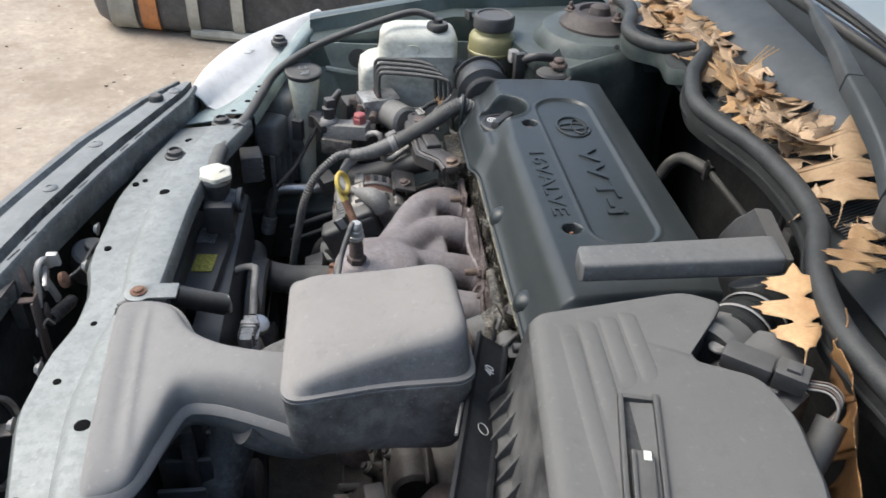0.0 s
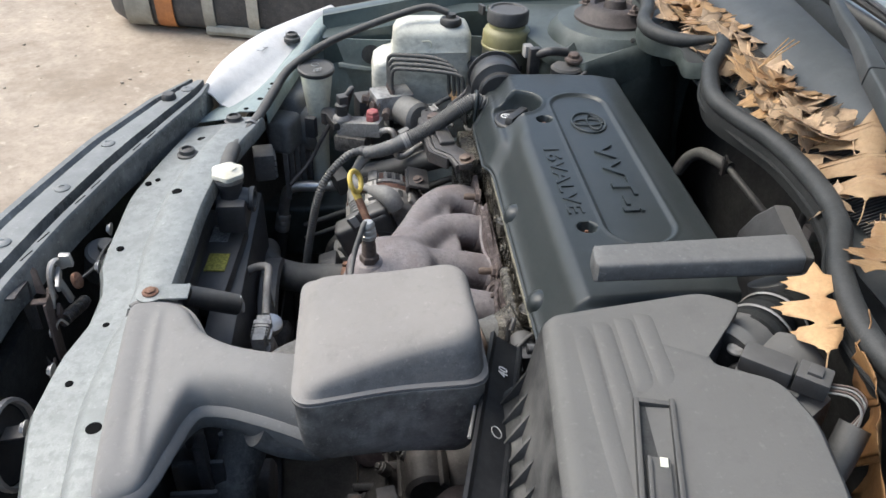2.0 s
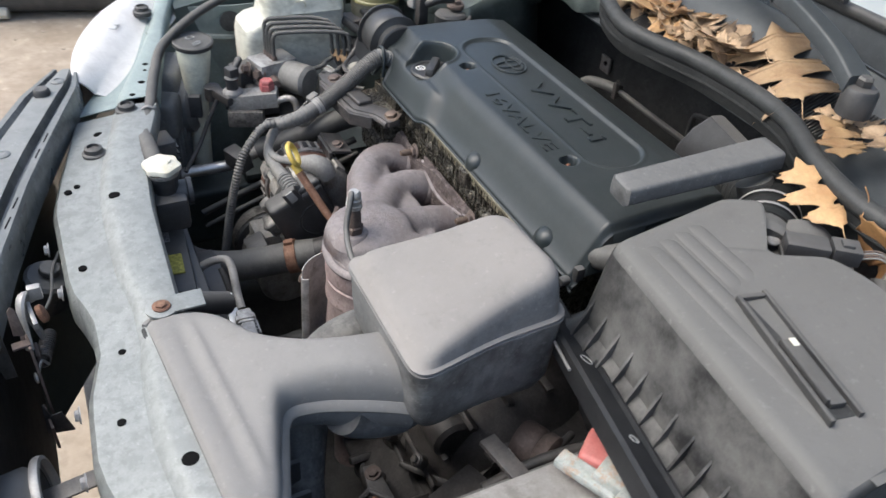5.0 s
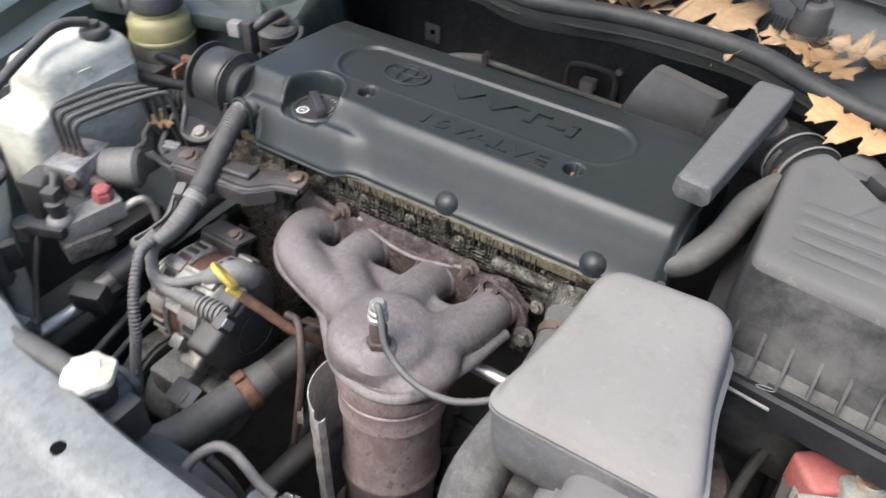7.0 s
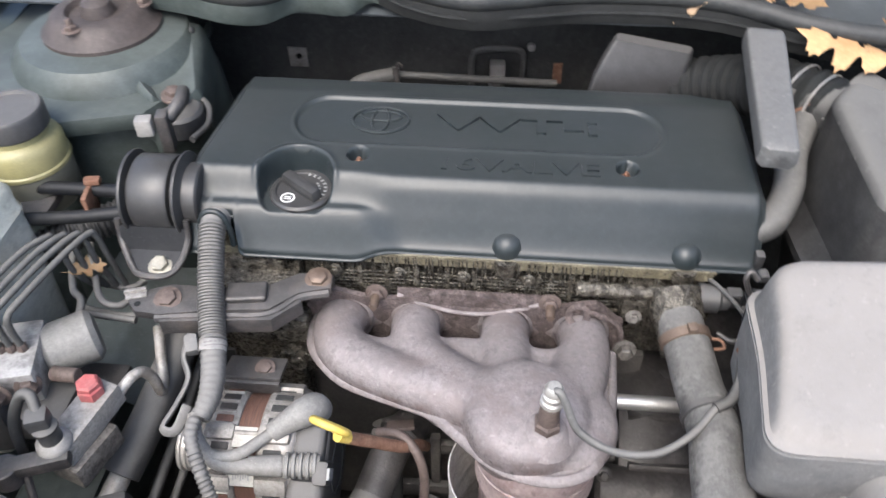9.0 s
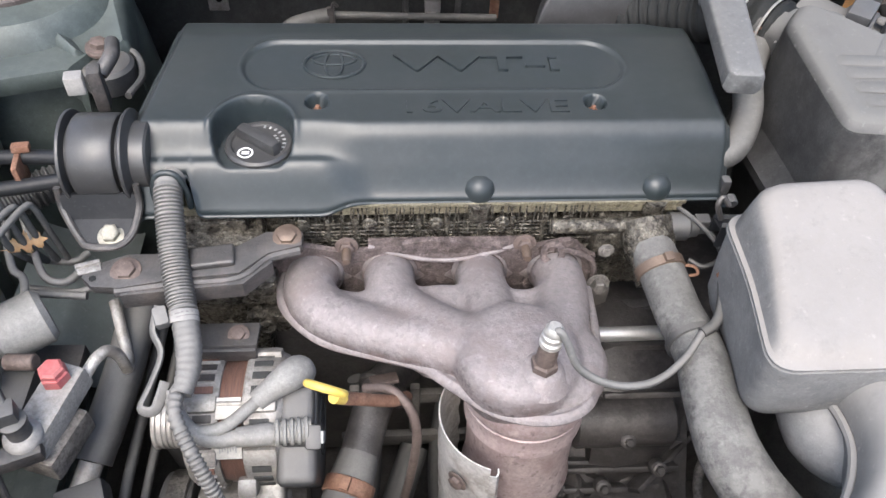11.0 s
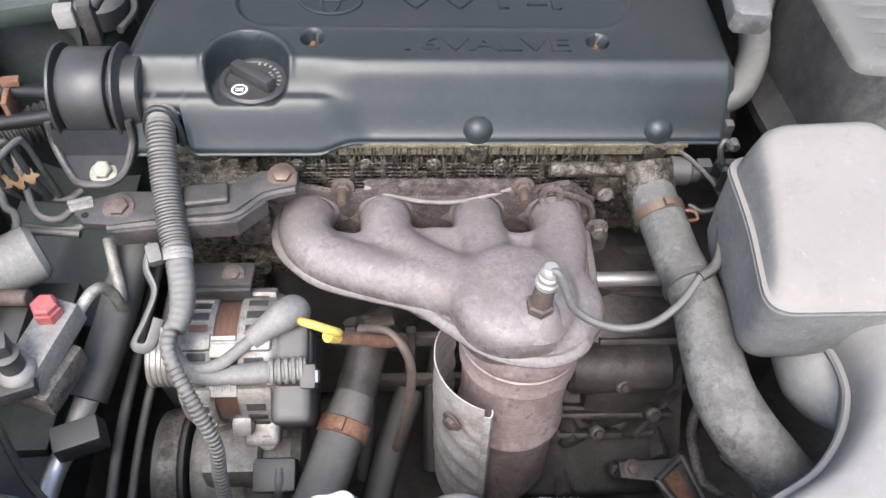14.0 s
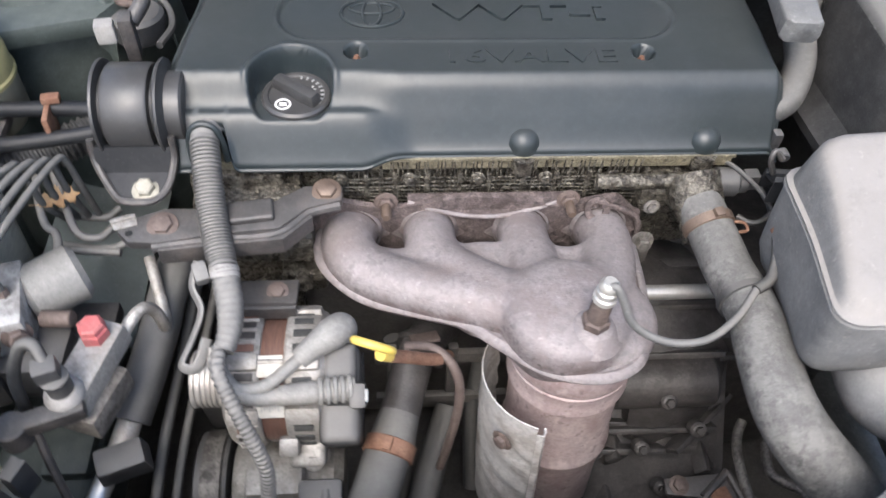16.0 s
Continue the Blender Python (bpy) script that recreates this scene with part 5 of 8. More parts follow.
    bms.append(lathe([(0.044, -0.01), (0.046, 0.0), (0.038, 0.014), (0.017, 0.020)], 30, Matrix.Translation((-0.020, -0.204, 0.734))))
    ob = part("casting", join(*bms), "iron", t)
    mod = ob.modifiers.new("fuse", "REMESH")
    mod.mode, mod.voxel_size, mod.use_smooth_shade = "VOXEL", 0.0028, True
    mod = ob.modifiers.new("soften", "SMOOTH")
    mod.factor, mod.iterations = 0.5, 26
    # rolled seam round the shells
    lip = spline([(-0.194, -0.100, 0.724), (-0.196, -0.122, 0.726), (-0.191, -0.148, 0.728), (-0.173, -0.174, 0.729), (-0.143, -0.198, 0.730), (-0.096, -0.216, 0.733), (-0.051, -0.233, 0.738), (-0.018, -0.261, 0.742), (0.008, -0.285, 0.746), (0.034, -0.300, 0.748), (0.067, -0.306, 0.748), (0.095, -0.301, 0.748), (0.116, -0.284, 0.747), (0.129, -0.248, 0.742), (0.138, -0.20, 0.735), (0.144, -0.13, 0.724)], 6)
    part("seam", tube(lip, 0.0062, 10, 2, flat=0.7), "iron", t)
    # the lower shell's turned edge behind the seam
    rows = []
    for p in lip:
        d = (Vector((0.02, -0.16, 0)) - Vector((p.x, p.y, 0))).normalized()
        rows.append([p + d * 0.024 + Vector((0, 0, 0.002)), p + d * 0.010 + Vector((0, 0, 0.003)), p + Vector((0, 0, 0.001)), p + d * 0.004 - Vector((0, 0, 0.010)), p + d * 0.016 - Vector((0, 0, 0.026)), p + d * 0.040 - Vector((0, 0, 0.036))])
    part("lower_shell", sheet(rows), "iron", t)
    # flange plate and lifting lip
    rows = []
    for i in range(45):
        x = -0.205 + 0.360 * i / 44
        top = 0.768 + 0.008 * math.cos((x + 0.03) * 36) - 0.03 * smooth(0.118, 0.155, x) - 0.03 * smooth(-0.18, -0.205, x)
        rows.append([(x, -0.094, top), (x, -0.100, top - 0.001), (x, -0.101, 0.73), (x, -0.101, 0.69), (x, -0.101, 0.672 + 0.006 * math.cos(x * 66 + 0.6))])
    part("flange", sheet(rows, 0.006), "flange", t, "scaly brown mounting flange")
    for x in ports:
        part("port_collar", lathe([(0.0285, 0), (0.0315, 0.002), (0.0315, 0.006), (0.0285, 0.010)], 26, along((x, -0.099, 0.726), (0, -1, 0.3)), cap=False), "iron", t)
    rows = []
    for i in range(25):
        s = i / 24
        x = -0.100 + 0.168 * s
        dip = math.sin(math.pi * s)
        rows.append([(x, -0.090, 0.770), (x, -0.0915, 0.767), (x, -0.093 - 0.007 * dip, 0.764 - 0.008 * dip), (x, -0.094 - 0.011 * dip, 0.762 - 0.013 * dip)])
    part("shield_lip", sheet(rows, 0.0025), "flange", t)
    part("lip_bead", tube([r[-1] for r in rows[::3]], 0.0026, 8, 4), "iron", t)
    part("lug", lathe([(0.014, 0), (0.014, 0.003), (0.007, 0.003), (0.007, 0)], 22, along((0.103, -0.105, 0.758), (0, -0.8, 0.6)), cap=False), "flange", t)
    part("edge_bead", tube([(0.108, -0.103, 0.762), (0.130, -0.104, 0.757), (0.149, -0.105, 0.744), (0.156, -0.106, 0.72), (0.155, -0.106, 0.685)], 0.0035, 8), "flange", t)
    for x in (-0.123, 0.072):
        part("stud", join(hexbolt((x, -0.097, 0.766), (0, -1, 0.12), 0.0085, 0.008)), "tread", t)
        part("stud_end", lathe([(0.005, 0), (0.0055, 0.014), (0.004, 0.018)], 12, along((x, -0.104, 0.767), (0, -1, 0.05))), "rusty2", t, "bare stud end")
    for x in (-0.198, -0.03, 0.145):
        part("nut", hexbolt((x, -0.102, 0.685), (0, -1, 0), 0.008, 0.008, True, 0.012), "tread", t)
    # catalyst
    prof = [(0.060, -0.004), (0.0640, 0.0), (0.0660, 0.008), (0.0655, 0.032), (0.0645, 0.037), (0.0622, 0.0395), (0.0640, 0.042), (0.0632, 0.046), (0.0622, 0.066), (0.0632, 0.069), (0.0628, 0.073), (0.0588, 0.077), (0.0585, 0.082), (0.0585, 0.165), (0.0600, 0.171), (0.0618, 0.175), (0.0618, 0.180), (0.0595, 0.185), (0.0585, 0.20), (0.0560, 0.215), (0.0555, 0.30), (0.048, 0.33), (0.034, 0.35), (0.030, 0.42)]
    part("catalyst", lathe(prof, 48, along((0.061, -0.240, 0.742), (0.015, -0.085, -1))), "catalyst", t, "rust-red catalyst can")
    # wrapped heat shield with a folded edge and a bolt
    rows = []
    for i in range(25):
        a = radians(132 + 113 * i / 24)
        top = 0.699 - 0.026 * (1 - i / 24)
        row = []
        for k in range(25):
            z = top + (0.43 - top) * k / 24
            r = 0.0775 + 0.0016 * math.sin(z * 150 + i * 0.25) * (1 if 3 < k < 20 else 0)
            row.append((0.050 + r * math.cos(a) + 0.010 * k / 24, -0.259 + r * math.sin(a) - 0.010 * k / 24, z))
        rows.append(row)
    part("heat_shield", sheet(rows, 0.0015), "shield", t, "pale dented heat shield")
    edge = [Vector(rows[-1][k]) for k in (1, 6, 12, 18, 24)]
    part("shield_edge", sheet([[p + Vector((-0.001, -0.0025, 0)), p + Vector((0.006, -0.0035, 0)), p + Vector((0.009, 0.001, 0)), p + Vector((0.009, 0.006, 0))] for p in edge], 0.0012), "shield", t)
    part("shield_bolt", hexbolt((-0.012, -0.3195, 0.656), (-0.72, -0.68, 0), 0.008, 0.007), "tread", t)


manifold()


def oxygen_sensor():
    t = thing("oxygen_sensor", "steel oxygen sensor with grey lead on manifold dome", "sensor", (0.064, -0.272, 0.77))
    m = along((0.065, -0.271, 0.781), (0.03, 0.0, 1)) @ Matrix.Diagonal((1, 1, 0.89, 1))
    part("boss", lathe([(0.030, -0.012), (0.023, -0.003), (0.019, 0.004), (0.0165, 0.006)], 26, m), "iron", t)
    part("hex", lathe([(0.0125, 0.006), (0.0132, 0.007), (0.0132, 0.016), (0.0112, 0.018)], 6, m), "tread", t)
    barrel = part("barrel", lathe([(0.0096, 0.017), (0.0096, 0.036), (0.0088, 0.038), (0.0088, 0.046), (0.0096, 0.047), (0.0096, 0.054), (0.0090, 0.056)], 22, m), "tread", t)
    part("ferrule", lathe([(0.0108, 0.050), (0.0108, 0.056), (0.0086, 0.0575), (0.0098, 0.059), (0.0098, 0.065), (0.0078, 0.0665), (0.0088, 0.068), (0.0088, 0.074), (0.0060, 0.078)], 20, m), "ceramic", barrel, "bright crimped ferrule")
    part("lead", tube([(0.066, -0.274, 0.845), (0.071, -0.276, 0.849), (0.078, -0.281, 0.838), (0.092, -0.291, 0.812), (0.125, -0.296, 0.792), (0.165, -0.290, 0.784), (0.200, -0.268, 0.786), (0.226, -0.240, 0.793)], 0.0038, 10, 8), "conduit", t)


oxygen_sensor()


def upper_hose():
    t = thing("radiator_hose", "faded grey ribbed radiator hose with zip tie", "hose", (0.25, -0.28, 0.68))
    pts = [(0.208, -0.112, 0.776), (0.213, -0.135, 0.769), (0.218, -0.165, 0.764), (0.221, -0.198, 0.763), (0.227, -0.250, 0.767), (0.226, -0.298, 0.766), (0.228, -0.344, 0.760), (0.241, -0.377, 0.750), (0.266, -0.402, 0.731), (0.296, -0.420, 0.700), (0.33, -0.435, 0.66), (0.36, -0.44, 0.60)]
    part("hose", tube(pts, [0.0235, 0.0245, 0.0245, 0.0245, 0.0255, 0.0275, 0.0285, 0.029, 0.029, 0.029, 0.028, 0.028], 26, 10), "hose", t)
    clamp((0.2125, -0.133, 0.7695), (0.2, -0.95, -0.25), 0.0248, t, "rusty2")
    part("clamp_ear", join(tube([(0.236, -0.138, 0.772), (0.249, -0.142, 0.774), (0.252, -0.149, 0.770), (0.243, -0.148, 0.766)], 0.0018, 8)), "rusty", t)
    part("zip_tie", lathe([(0.0250, 0), (0.0272, 0.001), (0.0272, 0.008), (0.0250, 0.009)], 26, along((0.2240, -0.228, 0.7655), (0.10, -0.99, 0.05)), cap=False), "rubber", t, "black cable tie")
    part("wire_end", join(tube([(0.224, -0.242, 0.793), (0.240, -0.232, 0.796), (0.250, -0.212, 0.802), (0.252, -0.195, 0.815)], 0.0055, 10)), "rubber", t)
    part("crimp", rbox((0.010, 0.012, 0.014), m=pose(0.2515, -0.192, 0.815, 20, 0, 20), bev=0.002), "rusty", t, "copper coloured crimp")


upper_hose()


def lower_hose():
    t = thing("radiator_hose", "thick dark radiator hose with rusty spring clamp", "hose", (-0.14, -0.35, 0.58))
    part("hose", tube([(-0.113, -0.269, 0.62), (-0.121, -0.294, 0.614), (-0.131, -0.322, 0.607), (-0.143, -0.356, 0.599), (-0.158, -0.394, 0.591), (-0.188, -0.436, 0.582), (-0.235, -0.459, 0.568), (-0.3, -0.469, 0.548)], [0.0215, 0.0245, 0.0245, 0.025, 0.026, 0.0265, 0.0265], 26, 10), "greyhose", t)
    part("inlet_pipe", join(tube([(-0.06, -0.154, 0.608), (-0.082, -0.184, 0.633), (-0.098, -0.219, 0.633), (-0.113, -0.269, 0.62)], 0.0215, 22, 8), lathe([(0.030, 0), (0.032, 0.004), (0.028, 0.012)], 24, along((-0.088, -0.199, 0.629), (0.4, 0.696, 0.088)))), "deep", t, "dark cast inlet pipe")
    clamp((-0.1215, -0.296, 0.6135), (-0.32, -0.92, -0.22), 0.0252, t, "rusty", 0.018)


lower_hose()


def alternator():
    t = thing("alternator", "aluminium alternator with copper windings and black end cap", "alternator", (-0.23, -0.245, 0.58))
    c = Vector((-0.284, -0.243, 0.661))
    ax = along(c, (1, 0, 0))
    part("front_housing", lathe([(0.030, -0.006), (0.050, -0.002), (0.063, 0.004), (0.067, 0.009), (0.0682, 0.012), (0.0682, 0.034), (0.066, 0.0375)], 56, ax), "alu", t)
    part("winding", lathe([(0.0625, 0.036), (0.0630, 0.040), (0.0630, 0.059), (0.0625, 0.063)], 56, ax), "copper", t, "copper brown stator winding")
    part("rear_housing", lathe([(0.066, 0.0605), (0.0685, 0.063), (0.0685, 0.092), (0.065, 0.099), (0.055, 0.104)], 56, ax), "alu", t)
    part("end_cap", join(rbox((0.040, 0.096, 0.112), m=pose(-0.171, -0.243, 0.600, 24, 0, 0), bev=0.010, seg=3), rbox((0.034, 0.060, 0.030), m=pose(-0.171, -0.262, 0.690, 24, 0, 0), bev=0.008, seg=3)), "capblack", t, "black slotted end cap")
    part("shaft_nose", lathe([(0.024, -0.012), (0.026, -0.008), (0.032, -0.002)], 28, ax), "alu", t)
    part("pulley", lathe([(0.016, -0.039), (0.024, -0.038), (0.0285, -0.0375), (0.0295, -0.036), (0.0295, -0.0335), (0.0275, -0.032), (0.0275, -0.010), (0.029, -0.008), (0.029, -0.004), (0.02, -0.002)], 44, ax), "steel", t, "worn steel pulley")
    part("pulley_face", lathe([(0.010, -0.041), (0.015, -0.0405), (0.019, -0.0395), (0.022, -0.0385)], 32, ax), "dark", t, "dark pulley hub")
    for k, x in enumerate((-0.030, -0.025, -0.020, -0.015)):
        part("belt_rib", lathe([(0.0278, x), (0.0292, x + 0.001), (0.0292, x + 0.0026), (0.0278, x + 0.0036)], 44, ax, cap=False), "steel", t)
    for k in range(30):
        q = ax @ Matrix.Rotation(2 * math.pi * (k + 0.5) / 30, 4, "Z")
        # dark and copper blocks, coloured as the shaded insides of vent slots
        part("vent_slot", rbox((0.0078, 0.018, 0.0024), m=q @ pose(0, 0.0672, 0.023, -90, 0, 0), bev=0.0022, seg=2), "copper" if k % 3 == 0 else "deep", t, "vent slot as a shade-coloured block, some copper")
        part("slot_rim", rbox((0.0016, 0.022, 0.0035), m=q @ Matrix.Rotation(math.pi / 30, 4, "Z") @ pose(0, 0.0675, 0.023, -90, 0, 0), bev=0.0006, seg=1), "alu", t)
    for k in range(26):
        q = ax @ Matrix.Rotation(2 * math.pi * (k + 0.5) / 26, 4, "Z")
        # the rear vent slots are blocks in a shade colour too
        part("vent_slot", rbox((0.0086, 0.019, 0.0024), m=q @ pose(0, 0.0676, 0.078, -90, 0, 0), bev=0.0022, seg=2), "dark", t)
    for k in range(14):
        a = 2 * math.pi * k / 14
        # end cap slots: dark bars in place of shaded openings
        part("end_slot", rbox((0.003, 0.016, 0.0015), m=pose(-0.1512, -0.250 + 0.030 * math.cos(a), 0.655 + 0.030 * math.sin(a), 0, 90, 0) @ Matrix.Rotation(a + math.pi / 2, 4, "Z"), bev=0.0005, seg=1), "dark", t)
    for a in (18, 62, 140, 198, 258, 320):
        q = ax @ Matrix.Rotation(radians(a), 4, "Z")
        part("through_bolt", join(rbox((0.018, 0.013, 0.032), m=q @ pose(0, 0.067, 0.005), bev=0.005), rbox((0.020, 0.014, 0.034), m=q @ pose(0, 0.067, 0.061), bev=0.005), lathe([(0.0036, 0.034), (0.0036, 0.064)], 10, q @ pose(0, 0.067, 0))), "alu", t)
    part("rear_lug", join(rbox((0.036, 0.034, 0.030), m=pose(-0.206, -0.300, 0.612, 30, 0, 0), bev=0.007, seg=3), cyl((-0.200, -0.316, 0.622), (0, -0.8, 0.6), 0.010, 0.012, 0.002), rbox((0.020, 0.020, 0.024), m=pose(-0.222, -0.306, 0.640, 40, 0, 0), bev=0.005)), "alu", t, "pale cast lug")
    part("bracket_ear", join(rbox((0.064, 0.036, 0.006), m=pose(-0.245, -0.188, 0.728, -14, 0, 0), bev=0.002), rbox((0.062, 0.006, 0.018), m=pose(-0.245, -0.206, 0.716, 0, 0, 0), bev=0.002)), "bracket", t, "rust-speckled top bracket")
    part("bracket_bolt", hexbolt((-0.233, -0.189, 0.735), (0, -0.2, 1), 0.0075, 0.006), "tread", t)
    for y, z, n, w, h in ((-0.268, 0.7235, 0.37, 0.024, 0.021), (-0.2985, 0.7005, 0.0, 0.026, 0.021)):
        m = Matrix.Translation((-0.236, y, z)) @ Matrix.Rotation(math.atan2(-(y + 0.243), z - 0.661), 4, "X")
        plate = part("label_plate", rbox((w, h, 0.0016), m=m @ Matrix.Translation((0, 0, 0.0005)), bev=0.0003, seg=1), "paper", t, "off-white paper label")
        if not n:
            for k in range(7):
                part("bar_mark", rbox((0.0012, 0.012 - 0.003 * (k % 3), 0.0006), m=m @ Matrix.Translation((-0.008 + 0.0026 * k, 0.002, 0.0022)), bev=0.0001, seg=1), "grey_mark", plate)


alternator()


def alternator_leads():
    t = thing("alternator_lead", "grey ribbed alternator boots and leads", "cable", (-0.2, -0.25, 0.70))
    part("boot", tube([(-0.168, -0.228, 0.722), (-0.170, -0.236, 0.737), (-0.179, -0.246, 0.741), (-0.195, -0.256, 0.736), (-0.208, -0.265, 0.730)], [0.0150, 0.0160, 0.0155, 0.0118, 0.0105], 20, 8), "boot", t)
    part("lead", tube([(-0.205, -0.263, 0.732), (-0.218, -0.275, 0.730), (-0.236, -0.290, 0.728), (-0.258, -0.296, 0.730), (-0.276, -0.290, 0.744), (-0.282, -0.276, 0.760)], 0.0062, 12), "boot", t)
    for k in range(5):
        part("boot_ring", lathe([(0.0095, 0), (0.0132, 0.0012), (0.0132, 0.0042), (0.0095, 0.0054)], 22, along((-0.158 - 0.0068 * k, -0.2885 - 0.0008 * k, 0.7135 + 0.0006 * k), (-1, -0.1, 0.08)), cap=False), "boot", t)
    part("plug_boot", tube([(-0.156, -0.288, 0.713), (-0.172, -0.290, 0.7145), (-0.194, -0.293, 0.7165)], [0.0112, 0.0108, 0.0100], 20, 8), "boot", t)
    part("plug_sleeve", tube([(-0.193, -0.293, 0.7165), (-0.208, -0.295, 0.718), (-0.226, -0.297, 0.719)], [0.0112, 0.0108, 0.0095], 16), "boot", t)
    part("plug_lead", tube([(-0.224, -0.297, 0.719), (-0.244, -0.300, 0.720), (-0.264, -0.297, 0.730), (-0.278, -0.284, 0.748), (-0.281, -0.268, 0.762)], 0.0078, 12), "boot", t)
    part("plug_socket", rbox((0.016, 0.024, 0.032), m=pose(-0.153, -0.284, 0.692, 30, 0, 0), bev=0.004), "capblack", t)
    part("socket_clip", rbox((0.003, 0.012, 0.020), m=pose(-0.1445, -0.290, 0.702, 30, 0, 0), bev=0.001), "grey_mark", t)


alternator_leads()


def wiring_loom():
    t = thing("wiring_loom", "grey corrugated split conduit looping from cover to alternator", "cable loom", (-0.28, -0.2, 0.60))
    part("conduit", tube([(-0.297, -0.070, 0.842), (-0.296, -0.090, 0.850), (-0.293, -0.115, 0.838), (-0.288, -0.150, 0.815), (-0.280, -0.185, 0.797), (-0.274, -0.208, 0.788)], 0.0122, 18, 16, rib=0.0021, pitch=0.0030), "conduit", t)
    part("taped_end", tube([(-0.273, -0.210, 0.787), (-0.268, -0.233, 0.780), (-0.266, -0.256, 0.774), (-0.270, -0.278, 0.768)], [0.0126, 0.0122, 0.0110, 0.009], 16, 14, rib=0.0007, pitch=0.0042), "conduit", t)
    part("holder", join(rbox((0.014, 0.020, 0.016), m=pose(-0.296, -0.205, 0.785, 20, 0, 20), bev=0.004), tube([(-0.300, -0.195, 0.795), (-0.304, -0.215, 0.782), (-0.295, -0.235, 0.772), (-0.302, -0.262, 0.762), (-0.308, -0.285, 0.758), (-0.294, -0.287, 0.758), (-0.286, -0.265, 0.77)], 0.0055, 8, 6, flat=0.5)), "conduit", t, "bent grey loom holder")
    part("collar", lathe([(0.0138, 0), (0.0145, 0.002), (0.0145, 0.010), (0.0138, 0.012)], 20, along((-0.2755, -0.200, 0.791), (0.1, -0.9, -0.4)), cap=False), "connector", t, "serrated grey band")
    part("thin_conduit", tube([(-0.274, -0.272, 0.770), (-0.273, -0.298, 0.768), (-0.262, -0.320, 0.756), (-0.246, -0.344, 0.734), (-0.235, -0.360, 0.700), (-0.237, -0.370, 0.660), (-0.238, -0.380, 0.612), (-0.242, -0.395, 0.53)], 0.0060, 14, 8, rib=0.0012, pitch=0.0046), "conduit", t)


wiring_loom()


def dipstick():
    t = thing("dipstick", "yellow ring-handled oil dipstick in a brown tube", "dipstick", (-0.1, -0.27, 0.60))
    n, u = Vector((0.31, 0.82, 0.49)).normalized(), Vector((0.9, -0.1, -0.4))
    u = (u - n * u.dot(n)).normalized()
    w = n.cross(u)
    ring = [Vector((-0.136, -0.291, 0.792)) + (u * 0.0175 * math.cos(a) + w * 0.0145 * math.sin(a)) for a in [2 * math.pi * k / 16 for k in range(17)]]
    part("handle", tube(ring, 0.0040, 10, 3, cap=False), "yellow", t)
    part("grip", tube([(-0.130, -0.293, 0.780), (-0.122, -0.287, 0.768)], 0.006, 12), "yellow", t)
    part("tube", tube([(-0.122, -0.287, 0.768), (-0.105, -0.277, 0.748), (-0.085, -0.264, 0.722), (-0.072, -0.254, 0.705), (-0.062, -0.235, 0.680), (-0.06, -0.20, 0.62)], 0.0062, 12), "rusty", t, "brown stained tube")
    part("brown_hose", tube([(-0.105, -0.235, 0.70), (-0.080, -0.245, 0.712), (-0.060, -0.262, 0.705), (-0.052, -0.275, 0.670), (-0.058, -0.285, 0.60), (-0.068, -0.29, 0.53)], 0.0050, 12), "tread", t)
    part("bracket", rbox((0.03, 0.02, 0.004), m=pose(-0.085, -0.212, 0.675, -30, 0, 10), bev=0.001), "tread", t)


dipstick()


def compressor():
    t = thing("compressor", "grimy compressor with wide belt pulley below the alternator", "compressor", (-0.25, -0.3, 0.42))
    ax = along((-0.335, -0.298, 0.515), (1, 0, 0))
    part("pulley", lathe([(0.03, 0), (0.058, 0.002), (0.062, 0.004), (0.062, 0.010), (0.060, 0.012), (0.060, 0.032), (0.062, 0.034), (0.060, 0.037), (0.03, 0.038)], 44, ax), "capblack", t, "black clutch pulley")
    part("belt", lathe([(0.0612, 0.010), (0.0645, 0.0105), (0.0645, 0.031), (0.0612, 0.032)], 44, ax, cap=False), "dirtalu", t, "dull steel clutch band")
    part("body", join(lathe([(0.05, 0.042), (0.056, 0.05), (0.056, 0.10), (0.05, 0.106), (0.05, 0.15), (0.04, 0.16)], 30, ax), rbox((0.06, 0.05, 0.05), m=pose(-0.245, -0.315, 0.54), bev=0.008)), "alu", t)
    part("plug", join(rbox((0.045, 0.035, 0.04), m=pose(-0.195, -0.335, 0.565, 20, 0, 0), bev=0.006), tube([(-0.19, -0.34, 0.60), (-0.19, -0.36, 0.59), (-0.195, -0.37, 0.55)], 0.007, 10)), "capblack", t)
    part("plate", rbox((0.036, 0.010, 0.002), m=pose(-0.205, -0.295, 0.585, 10, 0, 0), bev=0.0004, seg=1), "connector", t, "small rating plate")
    part("belt_run", join(*[rbox((0.022, 0.005, 0.30), m=pose(-0.32, -0.20 + 0.06 * k, 0.35, 8 * (1 - 2 * k), 0, 0), bev=0.001) for k in range(2)]), "rubber", t)


compressor()


def engine_mount():
    t = thing("engine_mount", "round black engine mount with flanges and bolted bracket", "engine mount", (-0.38, -0.06, 0.78))
    ax = along((-0.399, -0.042, 0.851), (1, 0, 0))
    part("end_disc", lathe([(0.012, -0.003), (0.040, -0.002), (0.0475, 0.000), (0.0480, 0.0015), (0.0475, 0.003), (0.036, 0.004), (0.036, 0.009)], 48, ax), "satin", t)
    part("drum", lathe([(0.036, 0.008), (0.0425, 0.0085), (0.0440, 0.0105), (0.0440, 0.049), (0.0425, 0.0515), (0.034, 0.052), (0.034, 0.058)], 48, ax), "satin", t)
